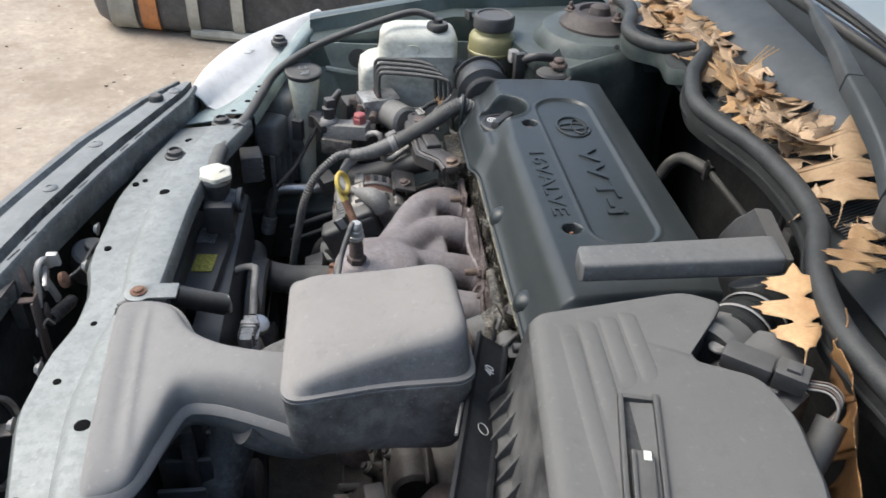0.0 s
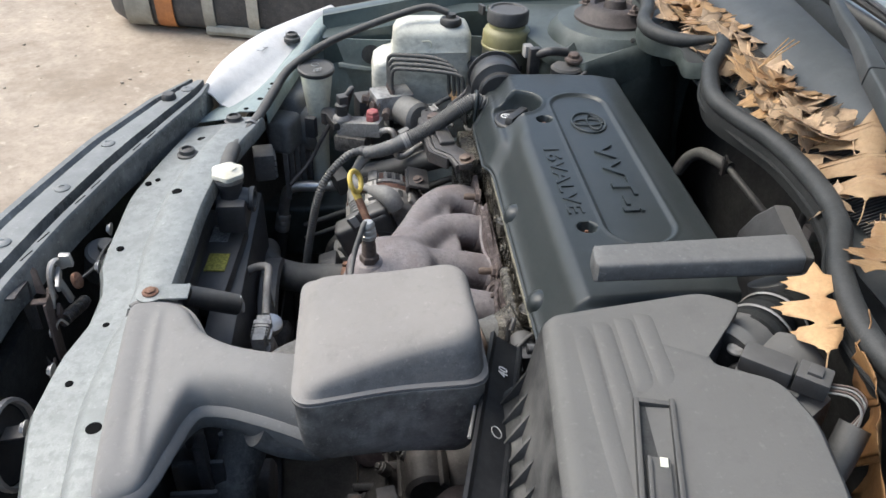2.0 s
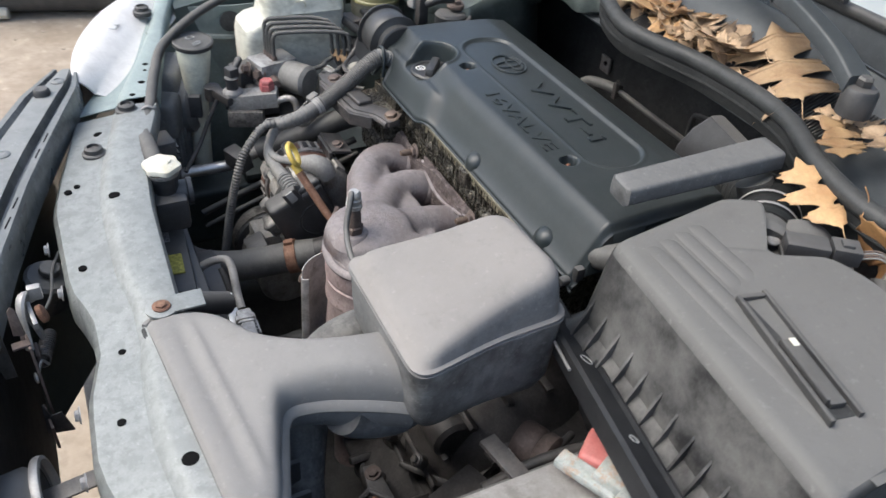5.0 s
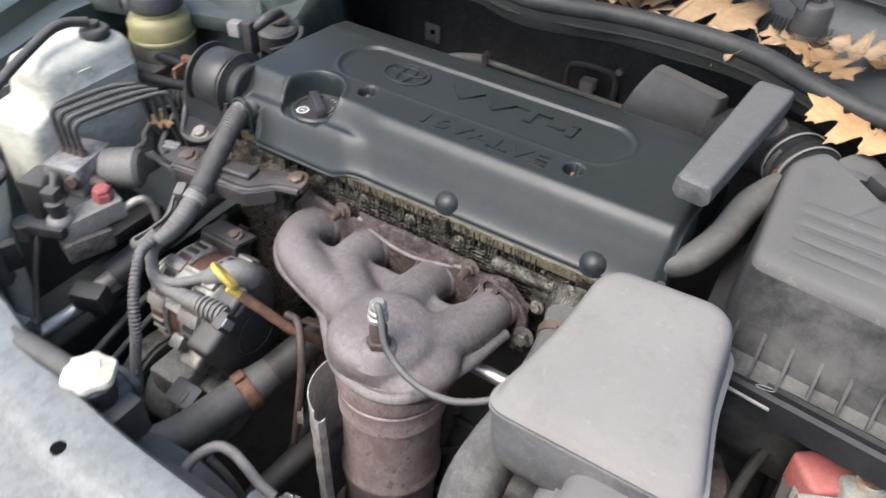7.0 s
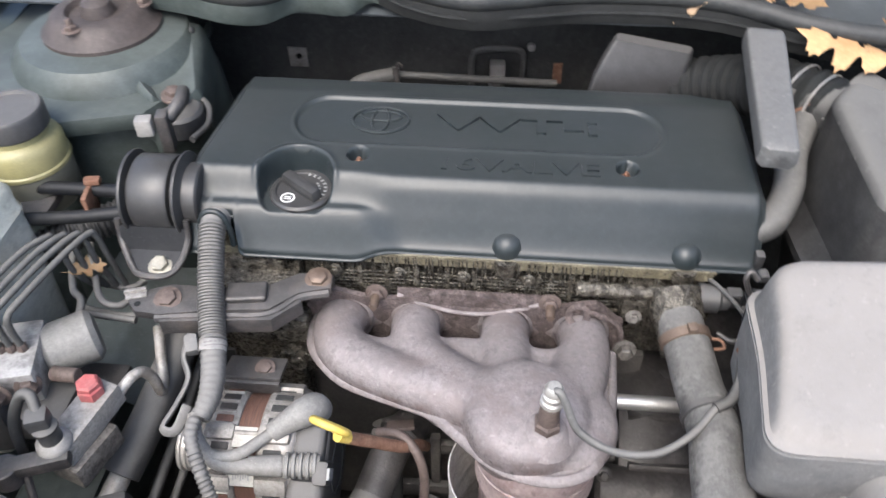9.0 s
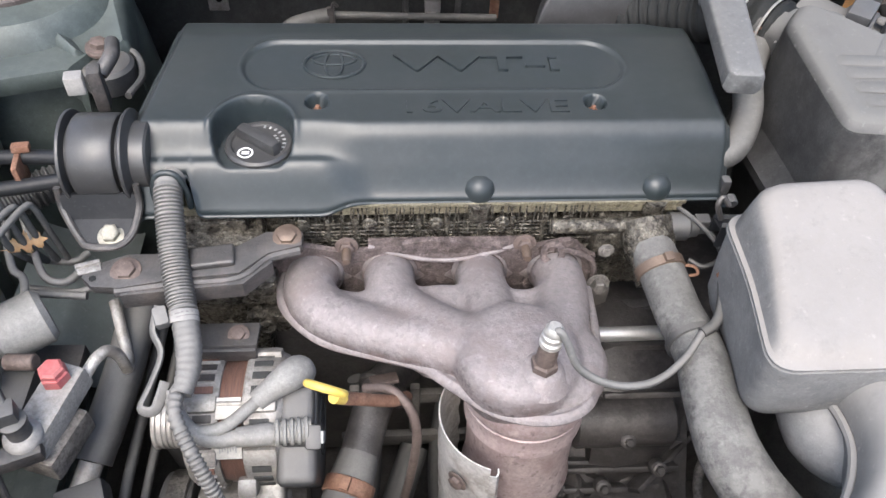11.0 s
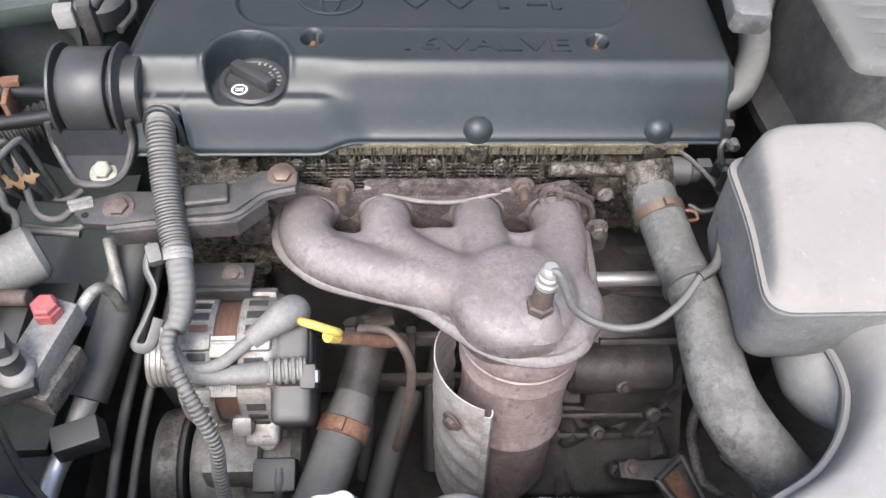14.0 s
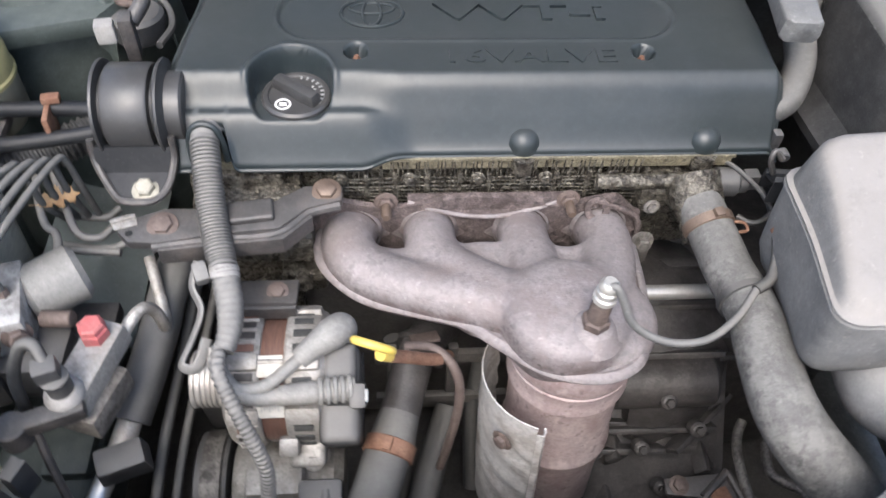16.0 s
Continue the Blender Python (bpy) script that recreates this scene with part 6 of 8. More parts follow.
    part("flange", lathe([(0.034, 0.0565), (0.046, 0.0575), (0.0485, 0.0600), (0.0480, 0.0620), (0.042, 0.0635), (0.036, 0.0660), (0.0365, 0.080), (0.034, 0.082), (0.010, 0.082)], 48, ax), "satin", t)
    part("centre_bolt", cyl((-0.401, -0.042, 0.851), (-1, 0, 0), 0.009, 0.008, seg=6), "line", t, "pale nut")
    part("saddle", loft([[(p[0], p[1], p[2]) for p in ring] for ring in (
        [(-0.407, -0.081, 0.837), (-0.407, -0.085, 0.837), (-0.331, -0.085, 0.837), (-0.331, -0.081, 0.837)],
        [(-0.405, -0.091, 0.812), (-0.405, -0.095, 0.812), (-0.333, -0.095, 0.812), (-0.333, -0.091, 0.812)],
        [(-0.387, -0.115, 0.799), (-0.387, -0.119, 0.802), (-0.343, -0.119, 0.802), (-0.343, -0.115, 0.799)],
        [(-0.379, -0.121, 0.798), (-0.379, -0.125, 0.799), (-0.349, -0.125, 0.799), (-0.349, -0.121, 0.798)])]), "blackpaint", t)
    part("saddle_edge", tube([(-0.408, -0.081, 0.844), (-0.407, -0.089, 0.82), (-0.389, -0.115, 0.804), (-0.377, -0.124, 0.802), (-0.351, -0.124, 0.802), (-0.337, -0.111, 0.807), (-0.33, -0.089, 0.824), (-0.33, -0.081, 0.847)], 0.0038, 8, 6), "bracket", t)
    part("zinc_bolt", hexbolt((-0.359, -0.110, 0.804), (0, -0.35, 1), 0.0095, 0.009), "dullzinc", t, "dull pale zinc bolt")
    for sx in (-0.372, -0.358):
        # paired black discs, coloured as the shaded inside of a slot
        part("slot", lathe([(0.0062, 0), (0.0062, 0.0007), (0.001, 0.0007)], 18, along((sx, -0.1010, 0.8075), (0, -0.5, 0.87)) @ Matrix.Diagonal((1, 0.7, 1, 1))), "soot", t)
    part("stay", tube([(-0.404, -0.040, 0.846), (-0.45, -0.034, 0.843), (-0.54, -0.030, 0.838)], 0.0080, 14), "blackpaint", t, "dusty black stay")
    part("stay", tube([(-0.404, -0.058, 0.834), (-0.46, -0.064, 0.828), (-0.54, -0.070, 0.822)], 0.0080, 14), "blackpaint", t, "black lower stay")
    part("stay_clip", join(rbox((0.006, 0.030, 0.034), m=pose(-0.455, -0.048, 0.818, 0, 0, 8), bev=0.002), rbox((0.018, 0.010, 0.008), m=pose(-0.452, -0.034, 0.852, 0, 0, 8), bev=0.002)), "rusty", t, "rusty pipe clip")


engine_mount()


def mount_arm():
    t = thing("mount_arm", "dark bolted steel engine mount arm", "bracket", (-0.28, -0.14, 0.77))
    out = [(-0.385, -0.160), (-0.377, -0.146), (-0.345, -0.132), (-0.30, -0.132), (-0.245, -0.128), (-0.21, -0.104), (-0.172, -0.104), (-0.172, -0.124), (-0.205, -0.134), (-0.232, -0.160), (-0.29, -0.166), (-0.345, -0.176), (-0.372, -0.174)]
    part("plate", prism([(x + 0.006, y - 0.001) for x, y in out], 0.790, 0.801, 0.003), "bracket", t)
    part("bulge", rbox((0.044, 0.026, 0.009), m=pose(-0.254, -0.142, 0.799, 0, 0, 8), bev=0.008, seg=4), "bracket", t, "pressed bulge")
    part("flange_edge", tube([(-0.344, -0.177, 0.794), (-0.284, -0.169, 0.794), (-0.228, -0.163, 0.794), (-0.2, -0.137, 0.794), (-0.169, -0.127, 0.794)], 0.005, 8, 6), "bracket", t)
    part("bolt", hexbolt((-0.336, -0.156, 0.801), (0, -0.2, 1), 0.010, 0.007), "tread", t, "brown bolt")
    part("pale_tab", join(rbox((0.024, 0.005, 0.013), m=pose(-0.374, -0.148, 0.792, 0, 0, 18), bev=0.0015), rbox((0.022, 0.012, 0.002), m=pose(-0.372, -0.152, 0.8005, 0, 0, 18), bev=0.0008)), "alu", t, "bare chipped tip")
    part("bolt", hexbolt((-0.182, -0.114, 0.801), (0, -0.2, 1), 0.010, 0.008), "rusty2", t, "dull brown-gold bolt")
    # black disc: the shade inside the hole, put into its colour
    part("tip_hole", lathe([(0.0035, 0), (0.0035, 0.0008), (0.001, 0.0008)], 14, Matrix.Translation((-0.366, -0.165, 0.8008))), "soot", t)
    part("lower_flange", prism([(-0.338, -0.178), (-0.284, -0.172), (-0.226, -0.166), (-0.198, -0.139), (-0.195, -0.143), (-0.222, -0.171), (-0.284, -0.177), (-0.338, -0.183)], 0.776, 0.796, 0.001), "bracket", t)


mount_arm()


# ---- induction: air cleaner, resonator box, ducts ----
def resonator_box():
    t = thing("resonator_box", "dusty grey plastic resonator box with lidded top", "air duct box", (0.32, -0.25, 0.74))
    poly = [(0.250, -0.162), (0.383, -0.156), (0.3925, -0.245), (0.416, -0.339), (0.230, -0.339), (0.2455, -0.245)]
    c = Vector((0.32, -0.255))

    def ring(off, front, rear, rad=0.026):
        q = []
        for p in poly:
            d = Vector(p) - c
            q.append(Vector(p) + Vector((off if d.x > 0 else -off, 0 if abs(d.y) < 0.02 else off if d.y > 0 else -off)))
        return [(p.x, p.y, front + (rear - front) * (p.y + 0.342) / 0.18) for p in rounded(q, rad, 7)]

    body = [ring(-0.030, 0.800, 0.762), ring(-0.014, 0.793, 0.755), ring(-0.006, 0.798, 0.761), ring(0.000, 0.814, 0.782), ring(0.002, 0.840, 0.82), ring(0.003, 0.874, 0.863), ring(0.0048, 0.8755, 0.8645), ring(0.0048, 0.878, 0.867), ring(0.001, 0.879, 0.868)]
    part("box", loft(body), "boxgrime", t, "grey lower box with black splashes")
    lid = [ring(0.0005, 0.879, 0.868), ring(0.0042, 0.8802, 0.8692), ring(0.0042, 0.8822, 0.8712), ring(0.000, 0.8836, 0.873), ring(-0.0030, 0.8865, 0.900), ring(-0.0055, 0.8892, 0.9170), ring(-0.0095, 0.8915, 0.9250), ring(-0.0145, 0.8927, 0.9285, 0.023), ring(-0.020, 0.8932, 0.9298, 0.022), ring(-0.040, 0.8938, 0.9305, 0.016), ring(-0.058, 0.894, 0.931, 0.010)]
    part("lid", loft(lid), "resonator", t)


resonator_box()


def air_snorkel():
    t = thing("air_snorkel", "dusty grey plastic air intake snorkel on radiator support", "air duct", (0.32, -0.45, 0.75))
    secs = [(-0.536, 0.322, 0.136, 0.812, 0.014), (-0.527, 0.322, 0.141, 0.812, 0.021), (-0.495, 0.316, 0.134, 0.810, 0.027), (-0.472, 0.303, 0.098, 0.811, 0.034), (-0.45, 0.306, 0.050, 0.812, 0.040), (-0.42, 0.322, 0.034, 0.815, 0.044), (-0.385, 0.338, 0.032, 0.817, 0.047), (-0.355, 0.346, 0.036, 0.815, 0.048), (-0.33, 0.350, 0.042, 0.811, 0.048)]
    line = spline([(s[0], s[1], s[2]) for s in secs], 12)
    hh = spline([(s[3], s[4], 0) for s in secs], 12)
    rings, lo, hi = [], [], []
    for (y, x, w), (z, h, _) in zip(line, hh):
        skew = 0.10 * smooth(-0.42, -0.50, y)
        r = []
        for j in range(64):
            a = 2 * math.pi * j / 64
            cx, cz = math.cos(a), math.sin(a)
            px, pz = x + w * math.copysign(abs(cx) ** 0.55, cx), z + h * math.copysign(abs(cz) ** 0.7, cz)
            if cz > 0.3:
                crest = smooth(0.20, 0.24, px) * smooth(0.44, 0.40, px)
                pz += 0.0028 * math.exp(-((y + 0.498) / 0.005) ** 2) * crest - 0.0018 * math.exp(-((y + 0.510) / 0.006) ** 2) * crest
            r.append((px, y + skew * (px - 0.322), pz))
        rings.append(r)
        lo.append((x - w, y - skew * w, z))
        hi.append((x + w, y + skew * w, z))
    part("duct", loft(rings), "snorkel", t)
    part("seam_flange", tube(lo[::4], 0.0045, 8, 2, flat=1.8), "snorkel", t)
    part("seam_flange", tube(hi[::4], 0.0045, 8, 2, flat=1.8), "snorkel", t)
    # dark tube drawn in for the shade of the gap beside the panel
    part("front_seam", tube([(0.186, -0.552, 0.812), (0.25, -0.5455, 0.813), (0.32, -0.5385, 0.813), (0.40, -0.5305, 0.813), (0.458, -0.524, 0.812)], 0.0035, 8, 4), "dark", t, "black line for the shaded gap along the panel")
    # its dark stains also stand in for shade under the snorkel
    part("lower_elbow", tube([(0.348, -0.392, 0.794), (0.339, -0.366, 0.780), (0.330, -0.337, 0.772), (0.327, -0.300, 0.778)], [0.029, 0.039, 0.047, 0.045], 24, 8), "boxgrime", t, "lower neck with dark stains and painted shade")


air_snorkel()


def lid_rise(y):
    """The lid climbs towards the firewall."""
    return 0.001 + 0.017 * max(0, min(1, (y + 0.10) / 0.18))


def air_cleaner():
    t = thing("air_cleaner", "large dusty black air cleaner box with ribbed side", "air cleaner", (0.52, -0.02, 0.66))
    top = [(0.368, -0.100), (0.357, 0.050), (0.378, 0.080), (0.393, 0.072), (0.440, 0.028), (0.452, 0.030), (0.483, 0.076), (0.530, 0.086), (0.60, 0.076), (0.68, 0.05), (0.69, -0.134), (0.581, -0.122)]
    c = Vector((0.52, -0.01))

    def ring(off, z, tilt, front=0.0):
        out = []
        for p in rounded(top, 0.014, 4):
            d = p - c
            d = Vector((d.x / 0.17, d.y / 0.10)).normalized()
            fy = -front * smooth(-0.06, -0.11, p.y)
            lx = -0.5 * front * smooth(0.40, 0.36, p.x)
            out.append((p.x + d.x * off + lx, p.y + d.y * off * 0.8 + fy, z + (lid_rise(p.y) if tilt else 0)))
        return out

    wall = [ring(0.0, 0.842, False, 0.022), ring(0.0, 0.846, False, 0.021), ring(0.0, 0.896, False, 0.0125), ring(0.0, 0.904, False, 0.0115), ring(0.0003, 0.916, True, 0.009), ring(-0.0002, 0.9275, True, 0.0068)]
    part("lid_wall", loft(wall, True, False), "boxside", t, "black side wall of the lid")
    lid = [ring(-0.003, 0.922, True, 0.005), ring(0.0, 0.926, True, 0.007), ring(-0.002, 0.935, True, 0.003), ring(-0.008, 0.9395, True, 0.0), ring(-0.016, 0.940, True, 0)]
    part("lid", loft(lid), "airbox", t)
    low = [ring(-0.03, 0.66, False, 0.01), ring(-0.02, 0.70, False, 0.02), ring(-0.006, 0.80, False, 0.028), ring(0.008, 0.806, False, 0.042), ring(0.008, 0.818, False, 0.044), ring(0.002, 0.822, False, 0.042), ring(0.0, 0.835, False, 0.030), ring(0.0, 0.842, False, 0.022)]
    part("lower_box", loft(low), "boxside", t)
    for k in range(11):
        x = 0.376 + k * 0.0265
        y = -0.1005 - 0.022 * (x - 0.368) / 0.213
        bm = bmesh.new()
        vs = [bm.verts.new((x + s * 0.0014, y + q[0], q[1])) for s in (-1, 1) for q in ((-0.042, 0.822), (-0.018, 0.845), (-0.008, 0.885))]
        for f in ((0, 1, 2), (5, 4, 3), (0, 2, 5, 3), (1, 0, 3, 4), (2, 1, 4, 5)):
            bm.faces.new([vs[i] for i in f])
        part("fin", bm, "boxside", t)
    for y, a, b, drop in ((-0.074, 0.392, 0.690, 0.013), (-0.055, 0.389, 0.522, 0.006), (-0.034, 0.386, 0.480, 0.004), (-0.015, 0.383, 0.478, 0.003)):
        rows = []
        for i in range(25):
            x = a + (b - a) * i / 24
            yy = y - drop * i / 24
            k = math.sin(math.pi * min(1, i / 3, (24 - i) / 6) / 2)
            z = 0.9400 + lid_rise(yy) - 0.0004
            rows.append([(x, yy + 0.0095 * q, z + 0.0020 * k * (1 - abs(q) ** 3)) for q in (-1, -0.85, -0.6, -0.3, 0, 0.3, 0.6, 0.85, 1)])
        part("pressed_rib", sheet(rows), "airbox", t)
    d = pose(0.563, -0.055, 0.9440, 0, 0, -13.5)
    part("clip_rail", rbox((0.150, 0.0045, 0.008), m=d @ pose(0, 0.0145, 0), bev=0.0012), "rubber", t, "black rail of the clip slot")
    part("clip_rail", rbox((0.150, 0.0045, 0.008), m=d @ pose(0.004, -0.0145, 0), bev=0.0012), "rubber", t)
    part("clip_floor", rbox((0.146, 0.030, 0.002), m=d, bev=0.0005, seg=1), "dark", t)
    part("clip_end", rbox((0.005, 0.030, 0.007), m=d @ pose(-0.070, 0, 0), bev=0.001), "rubber", t)
    part("clip_tongue", join(rbox((0.075, 0.015, 0.007), m=d @ pose(0.026, 0.001, 0.001), bev=0.002), rbox((0.070, 0.0035, 0.010), m=d @ pose(0.026, -0.008, 0.001), bev=0.001)), "rubber", t, "black sprung tongue")
    part("clip_mark", rbox((0.009, 0.006, 0.001), m=d @ pose(-0.006, 0.003, 0.008), bev=0.0002, seg=1), "neck", t)
    part("dust_spot", lathe([(0.0014, 0), (0.0010, 0.0006)], 10, Matrix.Translation((0.419, -0.019, 0.9487))), "white", t)
    part("outlet", tube([(0.415, 0.055, 0.905), (0.385, 0.095, 0.900), (0.35, 0.14, 0.895)], 0.036, 22), "airbox", t)
    part("outlet_ring", lathe([(0.043, 0), (0.045, 0.003), (0.045, 0.014), (0.040, 0.016)], 30, along((0.415, 0.057, 0.905), (-0.6, 0.75, 0))), "airbox", t)
    part("sensor_housing", join(rbox((0.075, 0.075, 0.06), m=pose(0.468, 0.083, 0.868, 0, 0, 35), bev=0.012), cyl((0.455, 0.075, 0.90), (-0.6, 0.75, 0), 0.037, 0.07)), "airbox", t)


air_cleaner()


def airflow_sensor():
    t = thing("airflow_sensor", "black airflow sensor with plug and bundled wires", "sensor", (0.462, 0.085, 0.93))
    d = math.degrees(math.atan2(0.049, 0.038))
    part("body", rbox((0.044, 0.026, 0.016), m=pose(0.452, 0.077, 0.937, 0, 0, d), bev=0.003), "capblack", t)
    part("plug", join(rbox((0.028, 0.025, 0.018), m=pose(0.475, 0.107, 0.937, 0, 0, d), bev=0.002), rbox((0.012, 0.012, 0.004), m=pose(0.475, 0.107, 0.954, 0, 0, d), bev=0.001)), "capblack", t)
    part("base_plate", rbox((0.055, 0.030, 0.006), m=pose(0.456, 0.080, 0.930, 0, 0, d), bev=0.001), "capblack", t)
    for p in ((0.424, 0.062, 0.9355), (0.480, 0.073, 0.9355)):
        part("screw_tab", lathe([(0.008, 0), (0.008, 0.002), (0.005, 0.0045), (0.002, 0.0045)], 14, Matrix.Translation(p)), "connector", t, "pale metal screw tab")
    for k in range(4):
        o = (k - 1.5) * 0.003
        part("wire", tube([(0.484 + o, 0.118 - o, 0.945), (0.497 + o, 0.130 - o, 0.951), (0.510 + o, 0.134 - o, 0.945), (0.516 + o, 0.126, 0.925)], 0.0011, 6), "boot" if k % 2 else "tread", t)
    part("sleeve", tube([(0.513, 0.130, 0.930), (0.528, 0.115, 0.905), (0.54, 0.10, 0.87), (0.55, 0.10, 0.80)], 0.013, 14), "rubber", t, "black tape sleeve")


airflow_sensor()


def intake_strip():
    t = thing("intake_resonator", "long flat grey plastic intake resonator over engine edge", "air duct", (0.30, 0.06, 0.90))
    a, b = Vector((0.285, -0.036, 0.909)), Vector((0.3055, 0.172, 0.928))
    d = (b - a)
    rings = []
    for s, g in ((0.0, -0.004), (0.012, 0.0), (0.06, 0.0), (0.94, 0.003), (0.985, 0.002), (1.0, -0.003)):
        p = a + d * s
        w, h = 0.0205 + g, 0.037
        q = rounded([(-w, 0.015), (w, 0.015), (w - 0.002, h), (-w + 0.002, h)], 0.005, 3)
        rings.append([(p.x + u.x, p.y - u.x * d.x / d.y, p.z + u.y + g * 0.5) for u in q])
    part("shell", loft(rings), "duct", t)
    part("neck", tube([(0.313, 0.145, 0.925), (0.325, 0.15, 0.905), (0.345, 0.15, 0.90)], 0.022, 16), "airbox", t)
    part("joint_line", tube([(0.3085, 0.0, 0.930), (0.319, 0.10, 0.939), (0.326, 0.168, 0.945)], 0.0012, 6), "dark", t)


intake_strip()


def intake_hose():
    t = thing("intake_hose", "black corrugated intake hose with wire clamps", "hose", (0.33, 0.16, 0.85))
    part("bellows", tube([(0.385, 0.098, 0.902), (0.355, 0.135, 0.900), (0.32, 0.175, 0.885), (0.27, 0.22, 0.855), (0.20, 0.25, 0.82)], 0.034, 22, 10, rib=0.004, pitch=0.012), "soot", t)
    for p, d in (((0.374, 0.112, 0.9015), (-0.65, 0.75, 0)), ((0.355, 0.135, 0.900), (-0.65, 0.75, 0))):
        part("wire_clamp", lathe([(0.0375, 0), (0.0388, 0.0008), (0.0388, 0.0022), (0.0375, 0.003)], 34, along(p, d), cap=False), "steel", t, "bright wire clamp")


intake_hose()


def breather_hose():
    t = thing("breather_hose", "dusty grey bent breather hose with rusty clamp", "hose", (0.31, 0.0, 0.82))
    part("hose", tube([(0.364, 0.104, 0.897), (0.350, 0.082, 0.893), (0.332, 0.046, 0.884), (0.322, 0.0, 0.868), (0.303, -0.034, 0.850), (0.280, -0.044, 0.840)], [0.017, 0.0175, 0.0170, 0.0165, 0.0165, 0.016], 20, 8), "greyhose", t)
    clamp((0.354, 0.088, 0.8942), (0.5, 0.85, 0.15), 0.0180, t, "rusty", 0.012)
    part("clamp_ears", join(rbox((0.006, 0.016, 0.012), m=pose(0.376, 0.086, 0.903, 0, 20, 30), bev=0.001), rbox((0.004, 0.030, 0.006), m=pose(0.370, 0.082, 0.908, 0, 0, -30), bev=0.001)), "steel", t)


breather_hose()


def rear_canister():
    t = thing("rear_box", "dark grey plastic box behind the engine", "box", (0.2, 0.25, 0.78))
    wedge = [((0.105, 0.206), (0.240, 0.206), (0.252, 0.246), (0.115, 0.246), 0.78), ((0.118, 0.206), (0.236, 0.208), (0.250, 0.244), (0.126, 0.246), 0.855), ((0.130, 0.214), (0.238, 0.212), (0.249, 0.240), (0.136, 0.246), 0.885), ((0.142, 0.226), (0.240, 0.216), (0.248, 0.236), (0.146, 0.248), 0.906)]
    rings = []
    for *q, z in wedge:
        rings.append([(p.x, p.y, z + 0.10 * (0.16 - p.x) * smooth(0.84, 0.91, z)) for p in rounded(q, 0.006, 4)])
    top = [(p[0] * 0.94 + 0.012, p[1] * 0.94 + 0.014, p[2] + 0.004) for p in rings[-1]]
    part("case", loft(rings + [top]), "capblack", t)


rear_canister()


def rear_pipe():
    t = thing("rear_pipe", "grey vacuum pipe with elbow behind the engine cover", "pipe", (-0.1, 0.32, 0.72))
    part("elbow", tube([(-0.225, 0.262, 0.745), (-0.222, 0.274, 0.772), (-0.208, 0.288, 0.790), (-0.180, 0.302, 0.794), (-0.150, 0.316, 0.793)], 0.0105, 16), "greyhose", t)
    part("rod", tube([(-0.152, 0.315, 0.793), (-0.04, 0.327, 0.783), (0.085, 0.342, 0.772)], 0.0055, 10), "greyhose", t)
    part("clip", join(rbox((0.010, 0.006, 0.030), m=pose(-0.152, 0.306, 0.780), bev=0.001), tube([(-0.150, 0.305, 0.808), (-0.147, 0.303, 0.818), (-0.142, 0.305, 0.812)], 0.0022, 6)), "bracket", t)
    part("union", join(cyl((-0.005, 0.395, 0.725), (0, -0.2, 1), 0.012, 0.03, seg=6), rbox((0.024, 0.02, 0.02), m=pose(-0.005, 0.395, 0.752), bev=0.003)), "steel", t)
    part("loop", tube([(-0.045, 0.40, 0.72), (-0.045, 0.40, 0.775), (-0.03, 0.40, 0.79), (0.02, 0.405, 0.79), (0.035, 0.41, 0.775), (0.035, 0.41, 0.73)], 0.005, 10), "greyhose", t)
    part("pale_stud", cyl((0.045, 0.40, 0.80), (0, -1, 0.2), 0.006, 0.012), "connector", t)


rear_pipe()


# ---- tanks and lines at the far side ----
def washer_neck():
    t = thing("washer_filler", "aged cream washer filler neck with black lid", "filler neck", (-0.475, -0.366, 0.55))
    d = Vector((-0.10, -0.02, -1)).normalized()
    part("neck", lathe([(0.028, 0.0), (0.029, 0.010), (0.028, 0.022), (0.024, 0.055), (0.020, 0.085), (0.0185, 0.11), (0.0175, 0.15), (0.0165, 0.26)], 30, along((-0.463, -0.364, 0.838), d)), "neck", t)
    lid = part("lid", lathe([(0.031, 0), (0.034, 0.002), (0.034, 0.009), (0.031, 0.011), (0.030, 0.0095), (0.004, 0.0095)], 34, along((-0.463, -0.364, 0.836), -d)), "rubber", t, "black push-on lid")
    part("lid_mark", join(*[rbox((0.002, 0.016, 0.0006), m=pose(-0.452 + 0.005 * k, -0.360, 0.8465, 0, -4, 30), bev=0.0001, seg=1) for k in range(3)], tube([(-0.472 + 0.007 * math.cos(q * 0.785), -0.366 + 0.007 * math.sin(q * 0.785), 0.8465) for q in range(9)], 0.0008, 5, 2)), "grey_mark", lid, "moulded symbols as plain bars")


washer_neck()


def expansion_tank():
    t = thing("expansion_tank", "milky white plastic coolant tank with black cap", "coolant tank", (-0.52, -0.17, 0.62))
    def ring(z, x0, x1, y0, y1, r=0.02):
        return [(p.x, p.y, z) for p in rounded([(x0, y0), (x1, y0), (x1, y1), (x0, y1)], r, 5)]
    rings = [ring(0.62, -0.61, -0.53, -0.25, -0.08), ring(0.64, -0.62, -0.522, -0.262, -0.070), ring(0.80, -0.62, -0.516, -0.262, -0.068), ring(0.820, -0.618, -0.516, -0.258, -0.068), ring(0.830, -0.615, -0.517, -0.245, -0.068),
             ring(0.836, -0.612, -0.518, -0.224, -0.068), ring(0.850, -0.612, -0.514, -0.220, -0.068), ring(0.858, -0.612, -0.518, -0.219, -0.068), ring(0.876, -0.610, -0.518, -0.218, -0.068), ring(0.888, -0.605, -0.522, -0.212, -0.074), ring(0.896, -0.595, -0.532, -0.200, -0.084, 0.025), ring(0.899, -0.58, -0.545, -0.18, -0.10, 0.02)]
